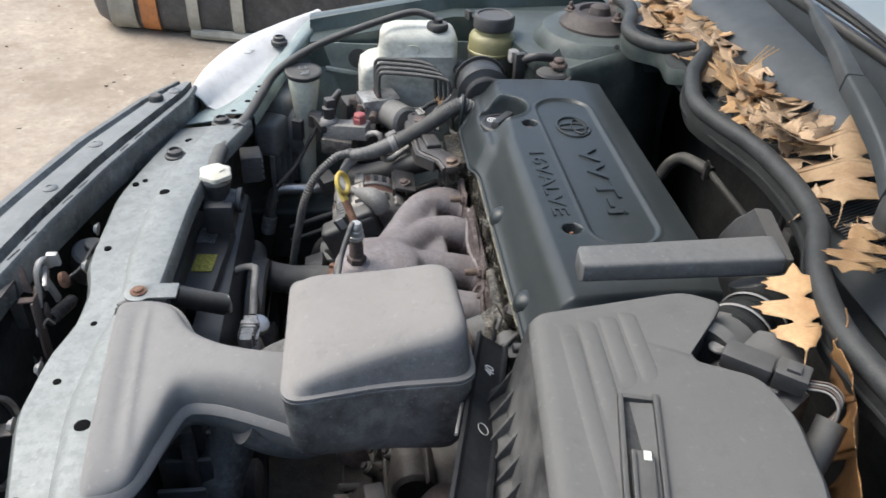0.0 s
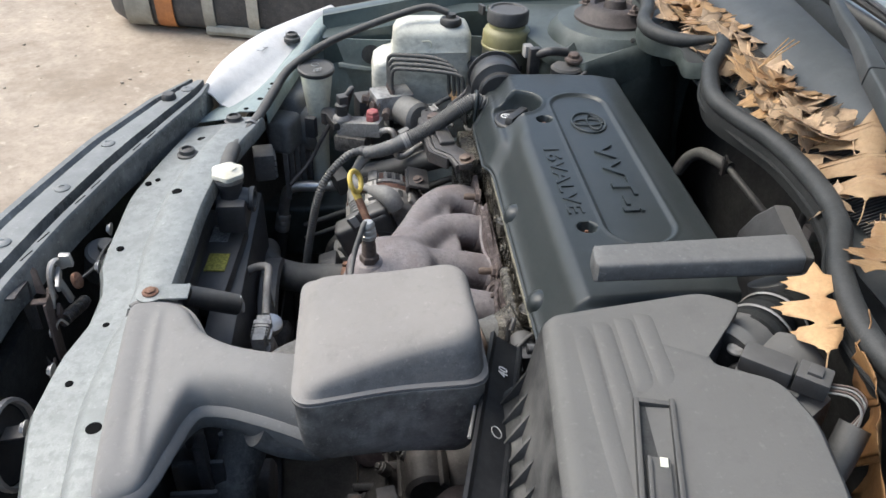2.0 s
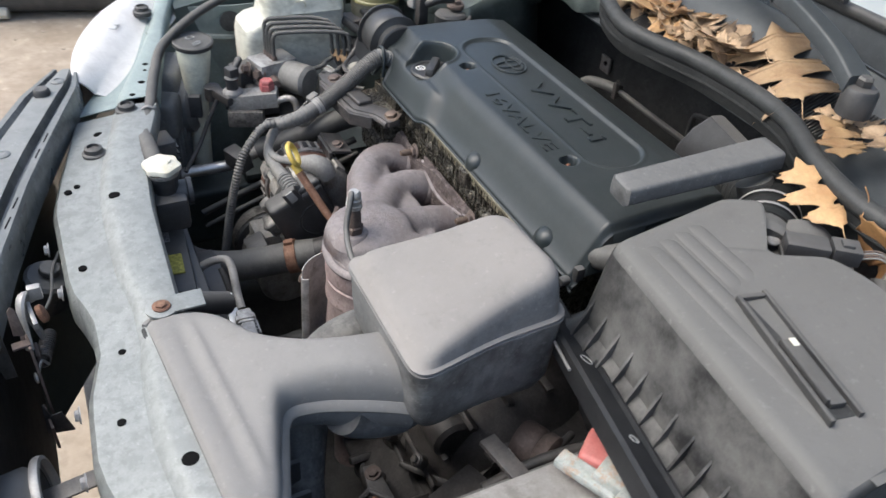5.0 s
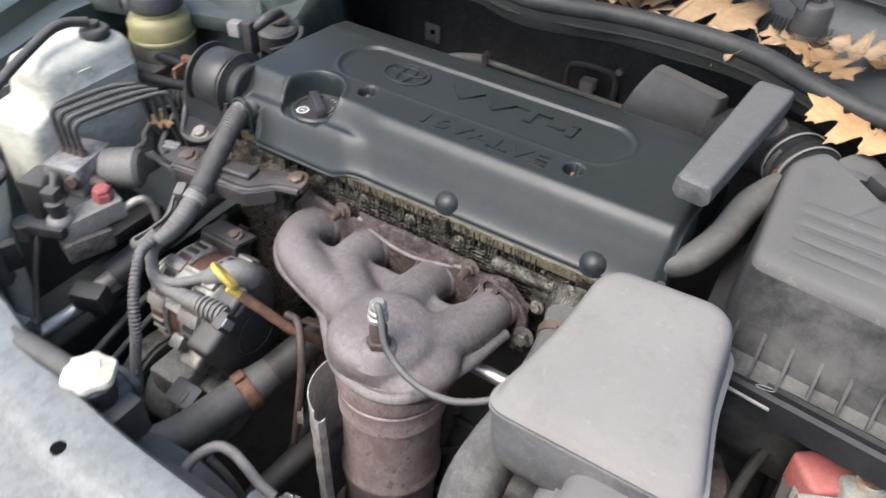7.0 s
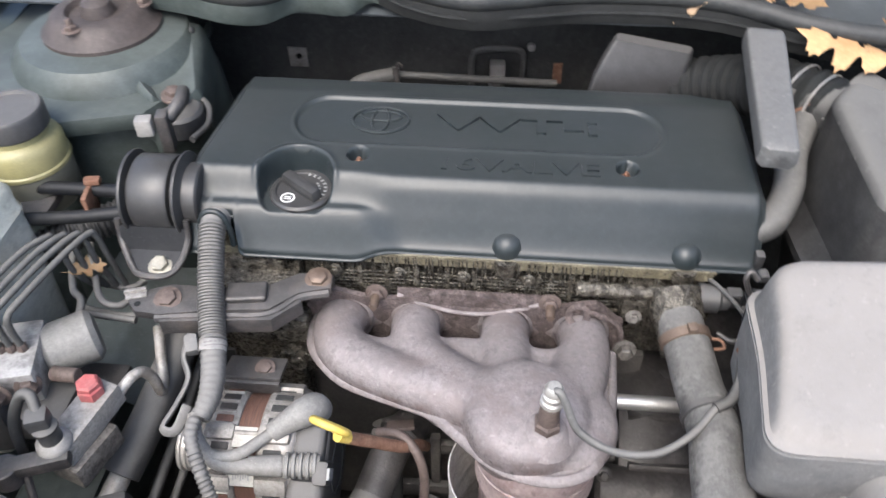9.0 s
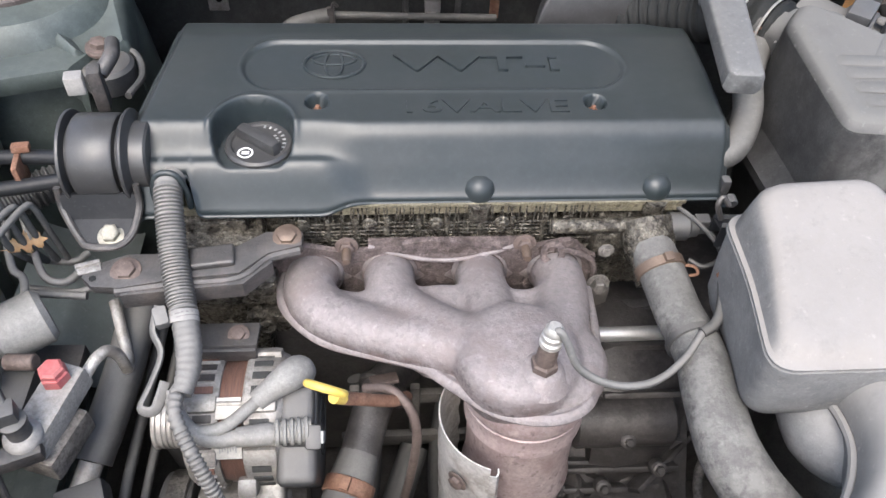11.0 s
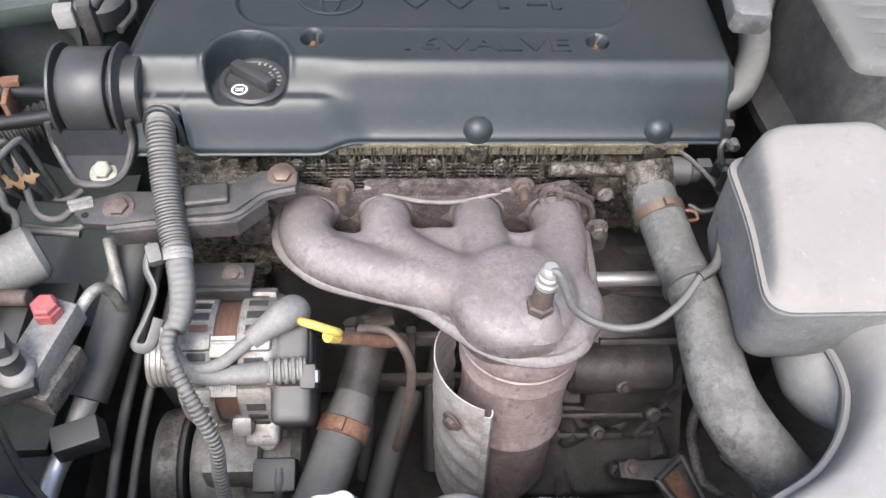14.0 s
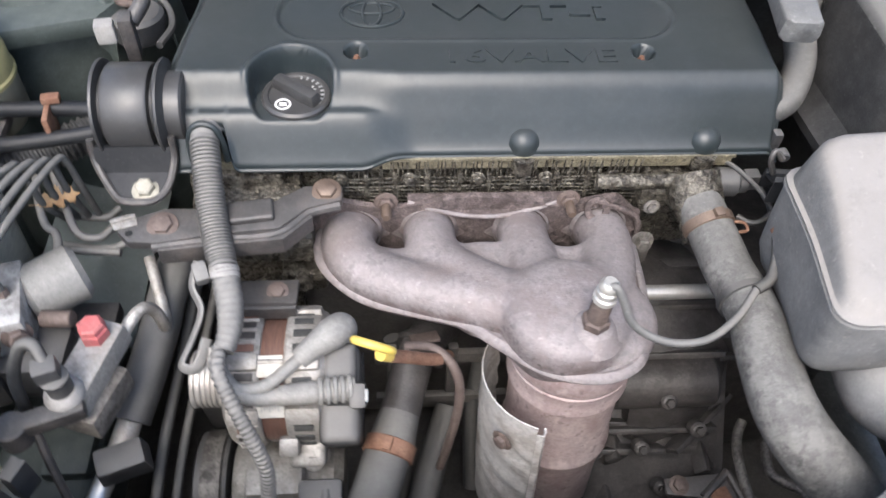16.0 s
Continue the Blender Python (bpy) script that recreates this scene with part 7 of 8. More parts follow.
    part("tank", loft(rings), "tank", t)
    part("cap", lathe([(0.019, 0), (0.021, 0.003), (0.021, 0.010), (0.018, 0.014), (0.010, 0.015), (0.009, 0.022), (0.006, 0.023)], 24, Matrix.Translation((-0.545, -0.108, 0.894))), "rubber", t, "black cap with hose spout")
    part("moulded_mark", join(tube([(-0.517, -0.165, 0.872), (-0.516, -0.150, 0.872), (-0.516, -0.146, 0.866), (-0.516, -0.148, 0.860)], 0.0012, 6)), "neck", t)


expansion_tank()


def overflow_hose():
    t = thing("overflow_hose", "thin black coolant overflow hose along the panel", "hose", (-0.35, -0.36, 0.78))
    part("hose", tube([(-0.116, -0.484, 0.814), (-0.145, -0.484, 0.819), (-0.20, -0.486, 0.812), (-0.270, -0.475, 0.806), (-0.345, -0.457, 0.808), (-0.415, -0.438, 0.820), (-0.465, -0.412, 0.842), (-0.50, -0.353, 0.871), (-0.520, -0.29, 0.893), (-0.540, -0.22, 0.912), (-0.552, -0.155, 0.926), (-0.546, -0.114, 0.918)], [0.0095, 0.0100, 0.0095, 0.0092, 0.0088, 0.0085, 0.0080, 0.0075, 0.0070, 0.0068, 0.0068, 0.0068], 14, 8), "darkhose", t)
    part("sleeve", tube([(-0.122, -0.484, 0.815), (-0.160, -0.485, 0.817), (-0.215, -0.485, 0.811)], 0.0118, 14), "darkhose", t)
    part("clip", lathe([(0.011, 0), (0.012, 0.001), (0.012, 0.006), (0.011, 0.007)], 16, along((-0.30, -0.4685, 0.807), (-1, 0.24, 0)), cap=False), "connector", t)


overflow_hose()


def fluid_reservoir():
    t = thing("fluid_reservoir", "yellow-stained fluid reservoir with black screw cap", "reservoir", (-0.545, -0.005, 0.80))
    m = Matrix.Translation((-0.545, 0.002, 0.006))
    part("base", lathe([(0.040, 0.79), (0.046, 0.80), (0.047, 0.846)], 34, m), "fluiddark", t, "darkened lower half")
    part("bowl", lathe([(0.047, 0.846), (0.049, 0.848), (0.049, 0.852), (0.047, 0.854), (0.047, 0.874), (0.043, 0.882), (0.036, 0.886), (0.034, 0.900)], 34, m), "fluid", t)
    part("cap", lathe([(0.037, 0.893), (0.040, 0.896), (0.040, 0.916), (0.037, 0.920), (0.033, 0.920), (0.031, 0.917), (0.004, 0.917)], 34, m), "capblack", t, "black screw cap")
    part("bracket", rbox((0.05, 0.10, 0.012), m=pose(-0.53, -0.02, 0.815), bev=0.003), "bracket", t)
    part("tab", rbox((0.02, 0.006, 0.018), m=pose(-0.575, -0.045, 0.905, 0, 0, 20), bev=0.001), "capblack", t)


fluid_reservoir()


def brake_unit():
    t = thing("brake_valve_block", "grimy aluminium brake valve block with pump motor", "brake unit", (-0.465, -0.21, 0.70))
    part("block", rbox((0.055, 0.075, 0.05), m=pose(-0.482, -0.225, 0.738, 0, 0, 15), bev=0.004), "line", t, "bare machined block")
    part("motor", cyl((-0.465, -0.205, 0.758), (0.62, 0.42, 0.02), 0.029, 0.056, 0.006, 30), "boot", t, "grey cylindrical pump motor")
    part("control_box", join(rbox((0.05, 0.07, 0.07), m=pose(-0.505, -0.26, 0.70, 0, 0, 15), bev=0.006), rbox((0.07, 0.05, 0.04), m=pose(-0.455, -0.255, 0.705), bev=0.006)), "capblack", t)
    part("lower_bracket", rbox((0.12, 0.10, 0.02), m=pose(-0.46, -0.22, 0.68), bev=0.004), "bracket", t)
    rnd = random.Random(5)
    for k in range(4):
        x, y, z = -0.468 - 0.0105 * k, -0.224 - 0.002 * k, 0.840 + 0.0050 * k
        part("union_nut", hexbolt((x, y, 0.786), (0, 0, 1), 0.0055, 0.010, False), "tread", t)
        part("brake_line", tube([(x, y, 0.79), (x - 0.001, y, z - 0.016), (x + 0.001, y + 0.005, z - 0.004), (x + 0.006, y + 0.018, z), (x + 0.020, y + 0.075, z + 0.001), (x + 0.032, y + 0.120 - 0.006 * k, z - 0.002), (x + 0.036, y + 0.130 - 0.006 * k, z - 0.012), (x + 0.038, y + 0.134 - 0.006 * k, 0.79), (x + 0.04, y + 0.14, 0.74)], 0.0036, 10, 8), "greyhose", t)
    for pts in (((-0.495, 0.0, 0.76), (-0.487, -0.055, 0.775), (-0.478, -0.086, 0.782), (-0.461, -0.128, 0.776), (-0.448, -0.140, 0.774), (-0.440, -0.163, 0.775), (-0.440, -0.188, 0.778)),
                ((-0.470, -0.058, 0.778), (-0.452, -0.095, 0.770), (-0.436, -0.125, 0.758), (-0.416, -0.128, 0.752), (-0.405, -0.112, 0.750)),
                ((-0.475, -0.078, 0.735), (-0.425, -0.085, 0.735), (-0.410, -0.072, 0.735)),
                ((-0.465, -0.123, 0.738), (-0.411, -0.131, 0.738), (-0.390, -0.122, 0.738)),
                ((-0.462, -0.133, 0.742), (-0.395, -0.138, 0.740))):
        part("brake_line", tube(pts, 0.0042, 10, 8), "conduit", t)
    part("side_fitting", join(hexbolt((-0.455, -0.255, 0.77), (0.4, -0.6, 0.2), 0.009, 0.012), hexbolt((-0.478, -0.27, 0.772), (0.1, -0.9, 0.2), 0.009, 0.012), cyl((-0.44, -0.235, 0.765), (0.9, -0.1, 0.1), 0.008, 0.03)), "tread", t)


brake_unit()


def refrigerant_block():
    t = thing("refrigerant_lines", "aluminium refrigerant line block with service caps", "pipework", (-0.375, -0.28, 0.70))
    d = math.degrees(math.atan2(0.06, 0.02))
    part("block", rbox((0.084, 0.032, 0.028), m=pose(-0.387, -0.284, 0.746, 0, -6, d), bev=0.003), "alu", t)
    part("red_cap", lathe([(0.0125, 0), (0.0132, 0.002), (0.0132, 0.014), (0.0118, 0.0155), (0.0118, 0.0205), (0.0095, 0.0225), (0.003, 0.0225)], 6, Matrix.Translation((-0.383, -0.262, 0.772))), "redcap", t, "faded red service cap")
    part("white_collar", lathe([(0.016, 0), (0.017, 0.003), (0.016, 0.008), (0.012, 0.012)], 24, Matrix.Translation((-0.398, -0.318, 0.768))), "connector", t, "pale ring collar")
    part("sensor", join(lathe([(0.0105, 0), (0.0105, 0.016), (0.012, 0.018), (0.012, 0.022), (0.008, 0.024)], 20, Matrix.Translation((-0.398, -0.318, 0.778))), rbox((0.02, 0.018, 0.018), m=pose(-0.402, -0.316, 0.798, 0, 0, 20), bev=0.003)), "capblack", t, "black pressure switch")
    part("sensor_lead", tube([(-0.404, -0.310, 0.812), (-0.412, -0.300, 0.822), (-0.425, -0.30, 0.815), (-0.438, -0.31, 0.78), (-0.44, -0.32, 0.72)], 0.0055, 10), "rubber", t)
    part("clamp_block", rbox((0.060, 0.040, 0.03), m=pose(-0.388, -0.300, 0.716, 0, 0, d), bev=0.004), "dirtalu", t)
    part("pipe", tube([(-0.366, -0.252, 0.760), (-0.356, -0.236, 0.768), (-0.348, -0.226, 0.766), (-0.342, -0.222, 0.750), (-0.341, -0.220, 0.725), (-0.344, -0.205, 0.722), (-0.352, -0.180, 0.738), (-0.362, -0.152, 0.748)], 0.0058, 12, 8), "alu", t, "bare aluminium pipe")
    part("suction_hose", tube([(-0.325, -0.09, 0.735), (-0.345, -0.142, 0.716), (-0.356, -0.20, 0.694), (-0.366, -0.245, 0.678), (-0.378, -0.288, 0.662)], 0.0200, 20), "rubber", t, "thick black hose")
    part("crimp", tube([(-0.378, -0.288, 0.662), (-0.386, -0.314, 0.650)], 0.012, 16), "alu", t)
    part("pipe_block", rbox((0.050, 0.030, 0.034), m=pose(-0.382, -0.322, 0.634, 10, 0, 20), bev=0.004, taper=0.9), "capblack", t)
    part("low_pipe", tube([(-0.392, -0.326, 0.640), (-0.402, -0.334, 0.628), (-0.409, -0.36, 0.622), (-0.410, -0.412, 0.622), (-0.410, -0.432, 0.612), (-0.410, -0.442, 0.575), (-0.410, -0.446, 0.545)], 0.0105, 16, 8), "bright", t, "bare aluminium line")
    part("side_arm", join(rbox((0.06, 0.018, 0.016), m=pose(-0.41, -0.335, 0.755, 0, 0, 20), bev=0.004), cyl((-0.437, -0.345, 0.745), (0, 0, 1), 0.014, 0.025)), "bracket", t)
    part("thin_line", tube([(-0.425, -0.335, 0.76), (-0.415, -0.36, 0.72), (-0.40, -0.385, 0.68), (-0.36, -0.42, 0.655)], 0.004, 8), "bracket", t)
    fit = part("hose_fitting", lathe([(0.013, 0), (0.0145, 0.002), (0.0145, 0.010), (0.013, 0.012), (0.0145, 0.014), (0.0145, 0.022), (0.013, 0.024), (0.0145, 0.026), (0.0145, 0.036), (0.012, 0.040)], 20, along((-0.410, -0.444, 0.560), (0, -0.2, -1))), "ceramic", t, "ribbed crimp fitting")
    part("hose_end", tube([(-0.410, -0.451, 0.525), (-0.410, -0.46, 0.47), (-0.40, -0.465, 0.40)], 0.0135, 14), "rubber", fit)
    part("long_line", tube([(-0.33, -0.12, 0.68), (-0.345, -0.20, 0.64), (-0.36, -0.30, 0.60), (-0.365, -0.40, 0.56)], 0.006, 10), "rubber", t)
    part("long_line", tube([(-0.315, -0.12, 0.66), (-0.33, -0.20, 0.62), (-0.345, -0.30, 0.58), (-0.35, -0.40, 0.54)], 0.005, 10), "rubber", t)


refrigerant_block()


def headlamp_back():
    t = thing("lamp_housing", "grey moulded back of the headlamp housing", "lamp housing", (-0.50, -0.43, 0.62))
    part("shell", join(rbox((0.13, 0.09, 0.12), m=pose(-0.53, -0.415, 0.665, 0, 0, -22), bev=0.022, seg=4, taper=0.82), lathe([(0.05, 0), (0.05, 0.02), (0.04, 0.03)], 28, along((-0.50, -0.385, 0.71), (0.5, 0.85, 0.1))), rbox((0.06, 0.05, 0.07), m=pose(-0.44, -0.43, 0.69, 0, 0, -22), bev=0.014, seg=3)), "lamphouse", t)
    part("clip", rbox((0.014, 0.02, 0.04), m=pose(-0.43, -0.378, 0.72, 0, 0, -22), bev=0.002), "capblack", t)
    for k in range(5):
        part("rib", rbox((0.004, 0.010, 0.10), m=pose(-0.480 + 0.020 * k, -0.392 - 0.009 * k, 0.60, 0, 0, -22), bev=0.0012, seg=1), "lamphouse", t)


headlamp_back()


def inner_wing_bits():
    t = thing("relay_box", "small dark relay box by the radiator neck", "relay box", (-0.31, -0.44, 0.70))
    part("box", rbox((0.046, 0.036, 0.050), m=pose(-0.322, -0.456, 0.700, 0, 0, 10), bev=0.004), "duct", t)
    for k in range(4):
        part("rib", rbox((0.042, 0.004, 0.003), m=pose(-0.320, -0.437, 0.706 + 0.011 * k, 0, 0, 10), bev=0.001), "airbox", t)


inner_wing_bits()


# ---- radiator and what hangs on it ----
def radiator():
    t = thing("radiator", "black radiator and fan shroud behind the support panel", "radiator", (0.05, -0.48, 0.25))
    part("core", rbox((0.74, 0.035, 0.46), m=pose(0.05, -0.535, 0.28), bev=0.004), "grime", t)
    part("top_tank", rbox((0.72, 0.030, 0.055), m=pose(0.05, -0.532, 0.690), bev=0.010), "capblack", t)
    part("shroud", rbox((0.60, 0.045, 0.40), m=pose(0.03, -0.478, 0.30), bev=0.012), "capblack", t)
    for cx in (-0.10, 0.20):
        part("fan_ring", lathe([(0.135, 0), (0.142, 0.004), (0.142, 0.03), (0.135, 0.034)], 40, along((cx, -0.452, 0.50), (0, 1, 0)), cap=False), "capblack", t)
        part("fan_motor", lathe([(0.035, 0), (0.035, 0.035), (0.028, 0.04)], 24, along((cx, -0.452, 0.50), (0, 1, 0))), "grime", t)
        for k in range(5):
            m = along((cx, -0.44, 0.50), (0, 1, 0)) @ Matrix.Rotation(2 * math.pi * k / 5, 4, "Z")
            part("blade", rbox((0.10, 0.035, 0.003), m=m @ pose(0.085, 0, 0, 25, 0, 0), bev=0.001), "capblack", t)
    part("neck", join(lathe([(0.018, 0.755), (0.018, 0.80), (0.021, 0.805), (0.021, 0.812)], 24, Matrix.Translation((-0.117, -0.479, 0))), rbox((0.06, 0.045, 0.05), m=pose(-0.112, -0.477, 0.735), bev=0.008)), "capblack", t)
    part("side_nozzle", lathe([(0.016, 0), (0.0175, 0.004), (0.0175, 0.060), (0.0195, 0.062), (0.0195, 0.068), (0.013, 0.068), (0.011, 0.060), (0.002, 0.060)], 24, along((-0.120, -0.512, 0.776), (0.05, 1, 0))), "capblack", t)
    part("label", rbox((0.040, 0.028, 0.0016), m=pose(-0.104, -0.5010, 0.7202, 0, 0, -4), bev=0.0003, seg=1), "label_grey", t, "grey label with tiny print")
    part("label", rbox((0.042, 0.030, 0.0022), m=pose(-0.030, -0.4960, 0.7202, 0, 0, -4), bev=0.0003, seg=1), "label_yellow", t, "yellow warning label with tiny print")
    part("side_housing", rbox((0.170, 0.054, 0.05), m=pose(-0.050, -0.496, 0.6693, 0, 0, -4), bev=0.006), "capblack", t)
    part("stub", tube([(0.114, -0.505, 0.774), (0.103, -0.475, 0.756), (0.092, -0.449, 0.739)], 0.0145, 20), "rubber", t, "black rubber mounting stub")
    part("tie_strap", join(tube([(0.092, -0.444, 0.752), (0.090, -0.442, 0.738), (0.086, -0.444, 0.722)], 0.0024, 6)), "white", t, "white strap end")
    for k in range(5):
        part("shroud_rib", rbox((0.006, 0.05, 0.22), m=pose(0.22 + 0.04 * k, -0.46, 0.50), bev=0.002), "capblack", t)
    part("hanger", join(rbox((0.030, 0.012, 0.16), m=pose(0.30, -0.452, 0.60), bev=0.003), rbox((0.02, 0.012, 0.20), m=pose(0.345, -0.455, 0.56), bev=0.003)), "bracket", t)

    return t


def radiator_cap(t):
    bm = bmesh.new()
    n = 64
    rings = []
    for k, z in ((0.86, 0.0), (1.0, 0.002), (1.02, 0.007), (0.97, 0.0105), (0.80, 0.0125), (0.55, 0.0125), (0.45, 0.0140), (0.05, 0.0140)):
        ring = []
        for i in range(n):
            a = 2 * math.pi * i / n
            lobe = 1 + (0.065 * math.cos(6 * a - 0.6) + 0.06 * math.cos(2 * a - 0.8)) * (1 if k > 0.7 else 0)
            ring.append((-0.117 + 0.0245 * k * lobe * math.cos(a), -0.479 + 0.0245 * k * lobe * math.sin(a), 0.8185 + 0.8 * z))
        rings.append(ring)
    cap = part("cap", loft(rings), "ivory", t, "cream-painted lobed cap with worn print")
    part("print_arc", tube([(-0.126, -0.471, 0.8302), (-0.117, -0.468, 0.8302), (-0.109, -0.472, 0.8302)], 0.0015, 6, flat=0.3), "neck", cap, "worn yellow print as a plain arc")
    part("underside", lathe([(0.019, 0.808), (0.022, 0.812), (0.022, 0.817)], 26, Matrix.Translation((-0.117, -0.479, 0))), "alu", cap)


radiator_cap(radiator())


def fan_connector():
    t = thing("fan_connector", "grey plug and looped cable below the radiator", "connector", (0.05, -0.43, 0.60))
    m = along((0.034, -0.423, 0.676), (0.067, -0.003, 0.002))
    part("plug", join(rbox((0.020, 0.018, 0.030), m=m @ pose(0, 0, 0.016), bev=0.003), rbox((0.026, 0.016, 0.012), m=m @ pose(0, 0, 0.026), bev=0.002), rbox((0.017, 0.022, 0.028), m=m @ pose(0, 0, 0.046), bev=0.003)), "line", t)
    for k in range(5):
        part("plug_rib", rbox((0.024, 0.021, 0.0025), m=m @ pose(0, 0, 0.036 + 0.0065 * k), bev=0.0008, seg=1), "line", t)
    part("latch", rbox((0.008, 0.006, 0.026), m=m @ pose(0.011, -0.003, 0.034), bev=0.0015), "ceramic", t)
    part("cable", tube([(0.040, -0.423, 0.676), (0.022, -0.423, 0.684), (0.004, -0.422, 0.700), (-0.014, -0.421, 0.709), (-0.032, -0.424, 0.708), (-0.046, -0.438, 0.700), (-0.052, -0.456, 0.688), (-0.054, -0.466, 0.66)], 0.0058, 12, 8), "connector", t)
    part("second_cable", tube([(-0.040, -0.432, 0.690), (-0.030, -0.428, 0.672), (-0.018, -0.424, 0.640), (-0.012, -0.422, 0.600)], 0.0042, 10, 8), "conduit", t)
    part("pipe", tube([(0.100, -0.424, 0.668), (0.085, -0.424, 0.652), (0.06, -0.424, 0.640), (0.045, -0.422, 0.60)], 0.013, 16), "alu", t, "pale aluminium pipe end")
    part("pipe_ring", lathe([(0.008, 0), (0.017, 0.002), (0.018, 0.006), (0.017, 0.012), (0.012, 0.014)], 20, along((0.012, -0.424, 0.628), (0.2, 0.2, 0.9))), "bright", t)
    part("coil", tube([(0.30 + 0.007 * math.cos(a), -0.425 + 0.007 * math.sin(a), 0.60 + 0.0013 * a) for a in [k * math.pi / 4 for k in range(44)]], 0.0022, 6, 2), "bracket", t)


fan_connector()


# ---- nose clutter: latch, horn ----
def hood_latch():
    t = thing("hood_latch", "grimy steel hood latch with coil spring", "hood latch", (0.12, -0.655, 0.68))
    part("plate", join(rbox((0.030, 0.003, 0.105), m=pose(0.152, -0.664, 0.692, 0, -6, 8), bev=0.001), rbox((0.034, 0.003, 0.045), m=pose(0.168, -0.668, 0.672, 0, 12, 10), bev=0.001), rbox((0.012, 0.018, 0.003), m=pose(0.146, -0.672, 0.796, 0, -6, 8), bev=0.001)), "tread", t)
    part("rivet", lathe([(0.006, 0), (0.006, 0.002), (0.003, 0.003)], 14, along((0.152, -0.667, 0.752), (0.2, -1, 0.1))), "steel", t)
    part("finger", prism([(-0.006, 0), (0.006, 0), (0.004, 0.034), (0.0, 0.040), (-0.004, 0.034)], -0.0015, 0.0015, 0.0008, m=Matrix.Translation((0.135, -0.672, 0.802)) @ Matrix.Rotation(radians(75), 4, "Z") @ Matrix.Rotation(radians(90), 4, "X")), "tread", t, "upright steel finger")
    part("hook", tube([(0.128, -0.668, 0.772), (0.118, -0.668, 0.790), (0.112, -0.667, 0.812), (0.104, -0.664, 0.824), (0.094, -0.660, 0.822), (0.090, -0.658, 0.808)], 0.0062, 8, flat=0.55), "steel", t, "worn steel hook")
    part("lever", join(rbox((0.010, 0.005, 0.060), m=pose(0.100, -0.655, 0.762, 10, 8, 0), bev=0.001), rbox((0.030, 0.005, 0.012), m=pose(0.110, -0.658, 0.800, 0, 20, 10), bev=0.001), rbox((0.008, 0.014, 0.020), m=pose(0.092, -0.650, 0.812, 0, 10, 0), bev=0.002)), "steel", t, "pale pressed lever")
    part("pawl", join(prism([(0, 0), (0.020, 0.004), (0.026, 0.018), (0.016, 0.028), (0.004, 0.022)], -0.002, 0.002, 0.001, m=Matrix.Translation((0.100, -0.672, 0.768)) @ Matrix.Rotation(radians(90), 4, "X")), prism([(0, 0), (0.014, -0.004), (0.018, 0.016), (0.006, 0.026)], -0.002, 0.002, 0.001, m=Matrix.Translation((0.116, -0.662, 0.750)) @ Matrix.Rotation(radians(90), 4, "X"))), "tread", t)
    part("pivot", lathe([(0.010, 0), (0.011, 0.001), (0.011, 0.006), (0.008, 0.008), (0.003, 0.008)], 20, along((0.078, -0.655, 0.776), (-0.1, 1, 0.3))), "rusty", t, "rusty pivot rivet")
    a, b = Vector((0.072, -0.652, 0.738)), Vector((0.128, -0.660, 0.752))
    m = along(a, b - a)
    coil = [m @ Vector((0.0075 * math.cos(q), 0.0075 * math.sin(q), (b - a).length * k / 95)) for k, q in enumerate([k * math.pi / 4 for k in range(96)])]
    part("spring", tube(coil, 0.0016, 6, 2), "bracket", t, "dark coil spring")
    part("spring_end", tube([coil[-1], (0.134, -0.660, 0.758), (0.142, -0.664, 0.754), (0.140, -0.666, 0.744)], 0.0016, 6, 4), "bright", t)
    part("cable", tube([(0.07, -0.648, 0.775), (0.04, -0.640, 0.772), (0.0, -0.635, 0.776), (-0.04, -0.625, 0.772)], 0.002, 8), "rubber", t)
    arm = [[(0.165, -0.716, 0.818), (0.165, -0.690, 0.818)], [(0.122, -0.716, 0.812), (0.122, -0.690, 0.812)], [(0.116, -0.714, 0.804), (0.116, -0.692, 0.804)], [(0.122, -0.706, 0.772), (0.122, -0.690, 0.772)], [(0.128, -0.700, 0.740), (0.128, -0.688, 0.740)]]
    part("stay_plate", sheet(arm, 0.0025), "bracket", t, "folded dark steel stay")
    part("lower_wing", prism([(0, 0), (0.030, 0.006), (0.022, 0.036), (0.010, 0.030), (0.004, 0.048)], -0.001, 0.001, 0.0005, m=Matrix.Translation((0.178, -0.672, 0.690)) @ Matrix.Rotation(radians(70), 4, "Z") @ Matrix.Rotation(radians(90), 4, "X")), "bracket", t)


hood_latch()


def horn():
    t = thing("horn", "round black horn with pale rim behind the grille", "horn", (0.30, -0.67, 0.66))
    m = along((0.300, -0.716, 0.712), (0.0, 1, 0.12))
    part("trumpet", lathe([(0.012, -0.004), (0.040, -0.002), (0.047, 0.004), (0.048, 0.030), (0.044, 0.036), (0.044, 0.040), (0.020, 0.042)], 38, m), "capblack", t)
    part("ring", lathe([(0.046, 0.040), (0.052, 0.041), (0.053, 0.045), (0.052, 0.049), (0.048, 0.050), (0.046, 0.046)], 38, m, cap=False), "steel", t, "pale steel rim")
    part("bracket", rbox((0.02, 0.05, 0.003), m=pose(0.305, -0.650, 0.742, 10, 0, 0), bev=0.001), "bracket", t)


horn()
solo("motor", join(cyl((-0.02, -0.655, 0.715), (0.2, 0.3, 1), 0.028, 0.05, 0.004), cyl((-0.012, -0.64, 0.765), (0.2, 0.3, 1), 0.012, 0.01)), "airbox", "small dark cylindrical housing behind the grille", "housing")
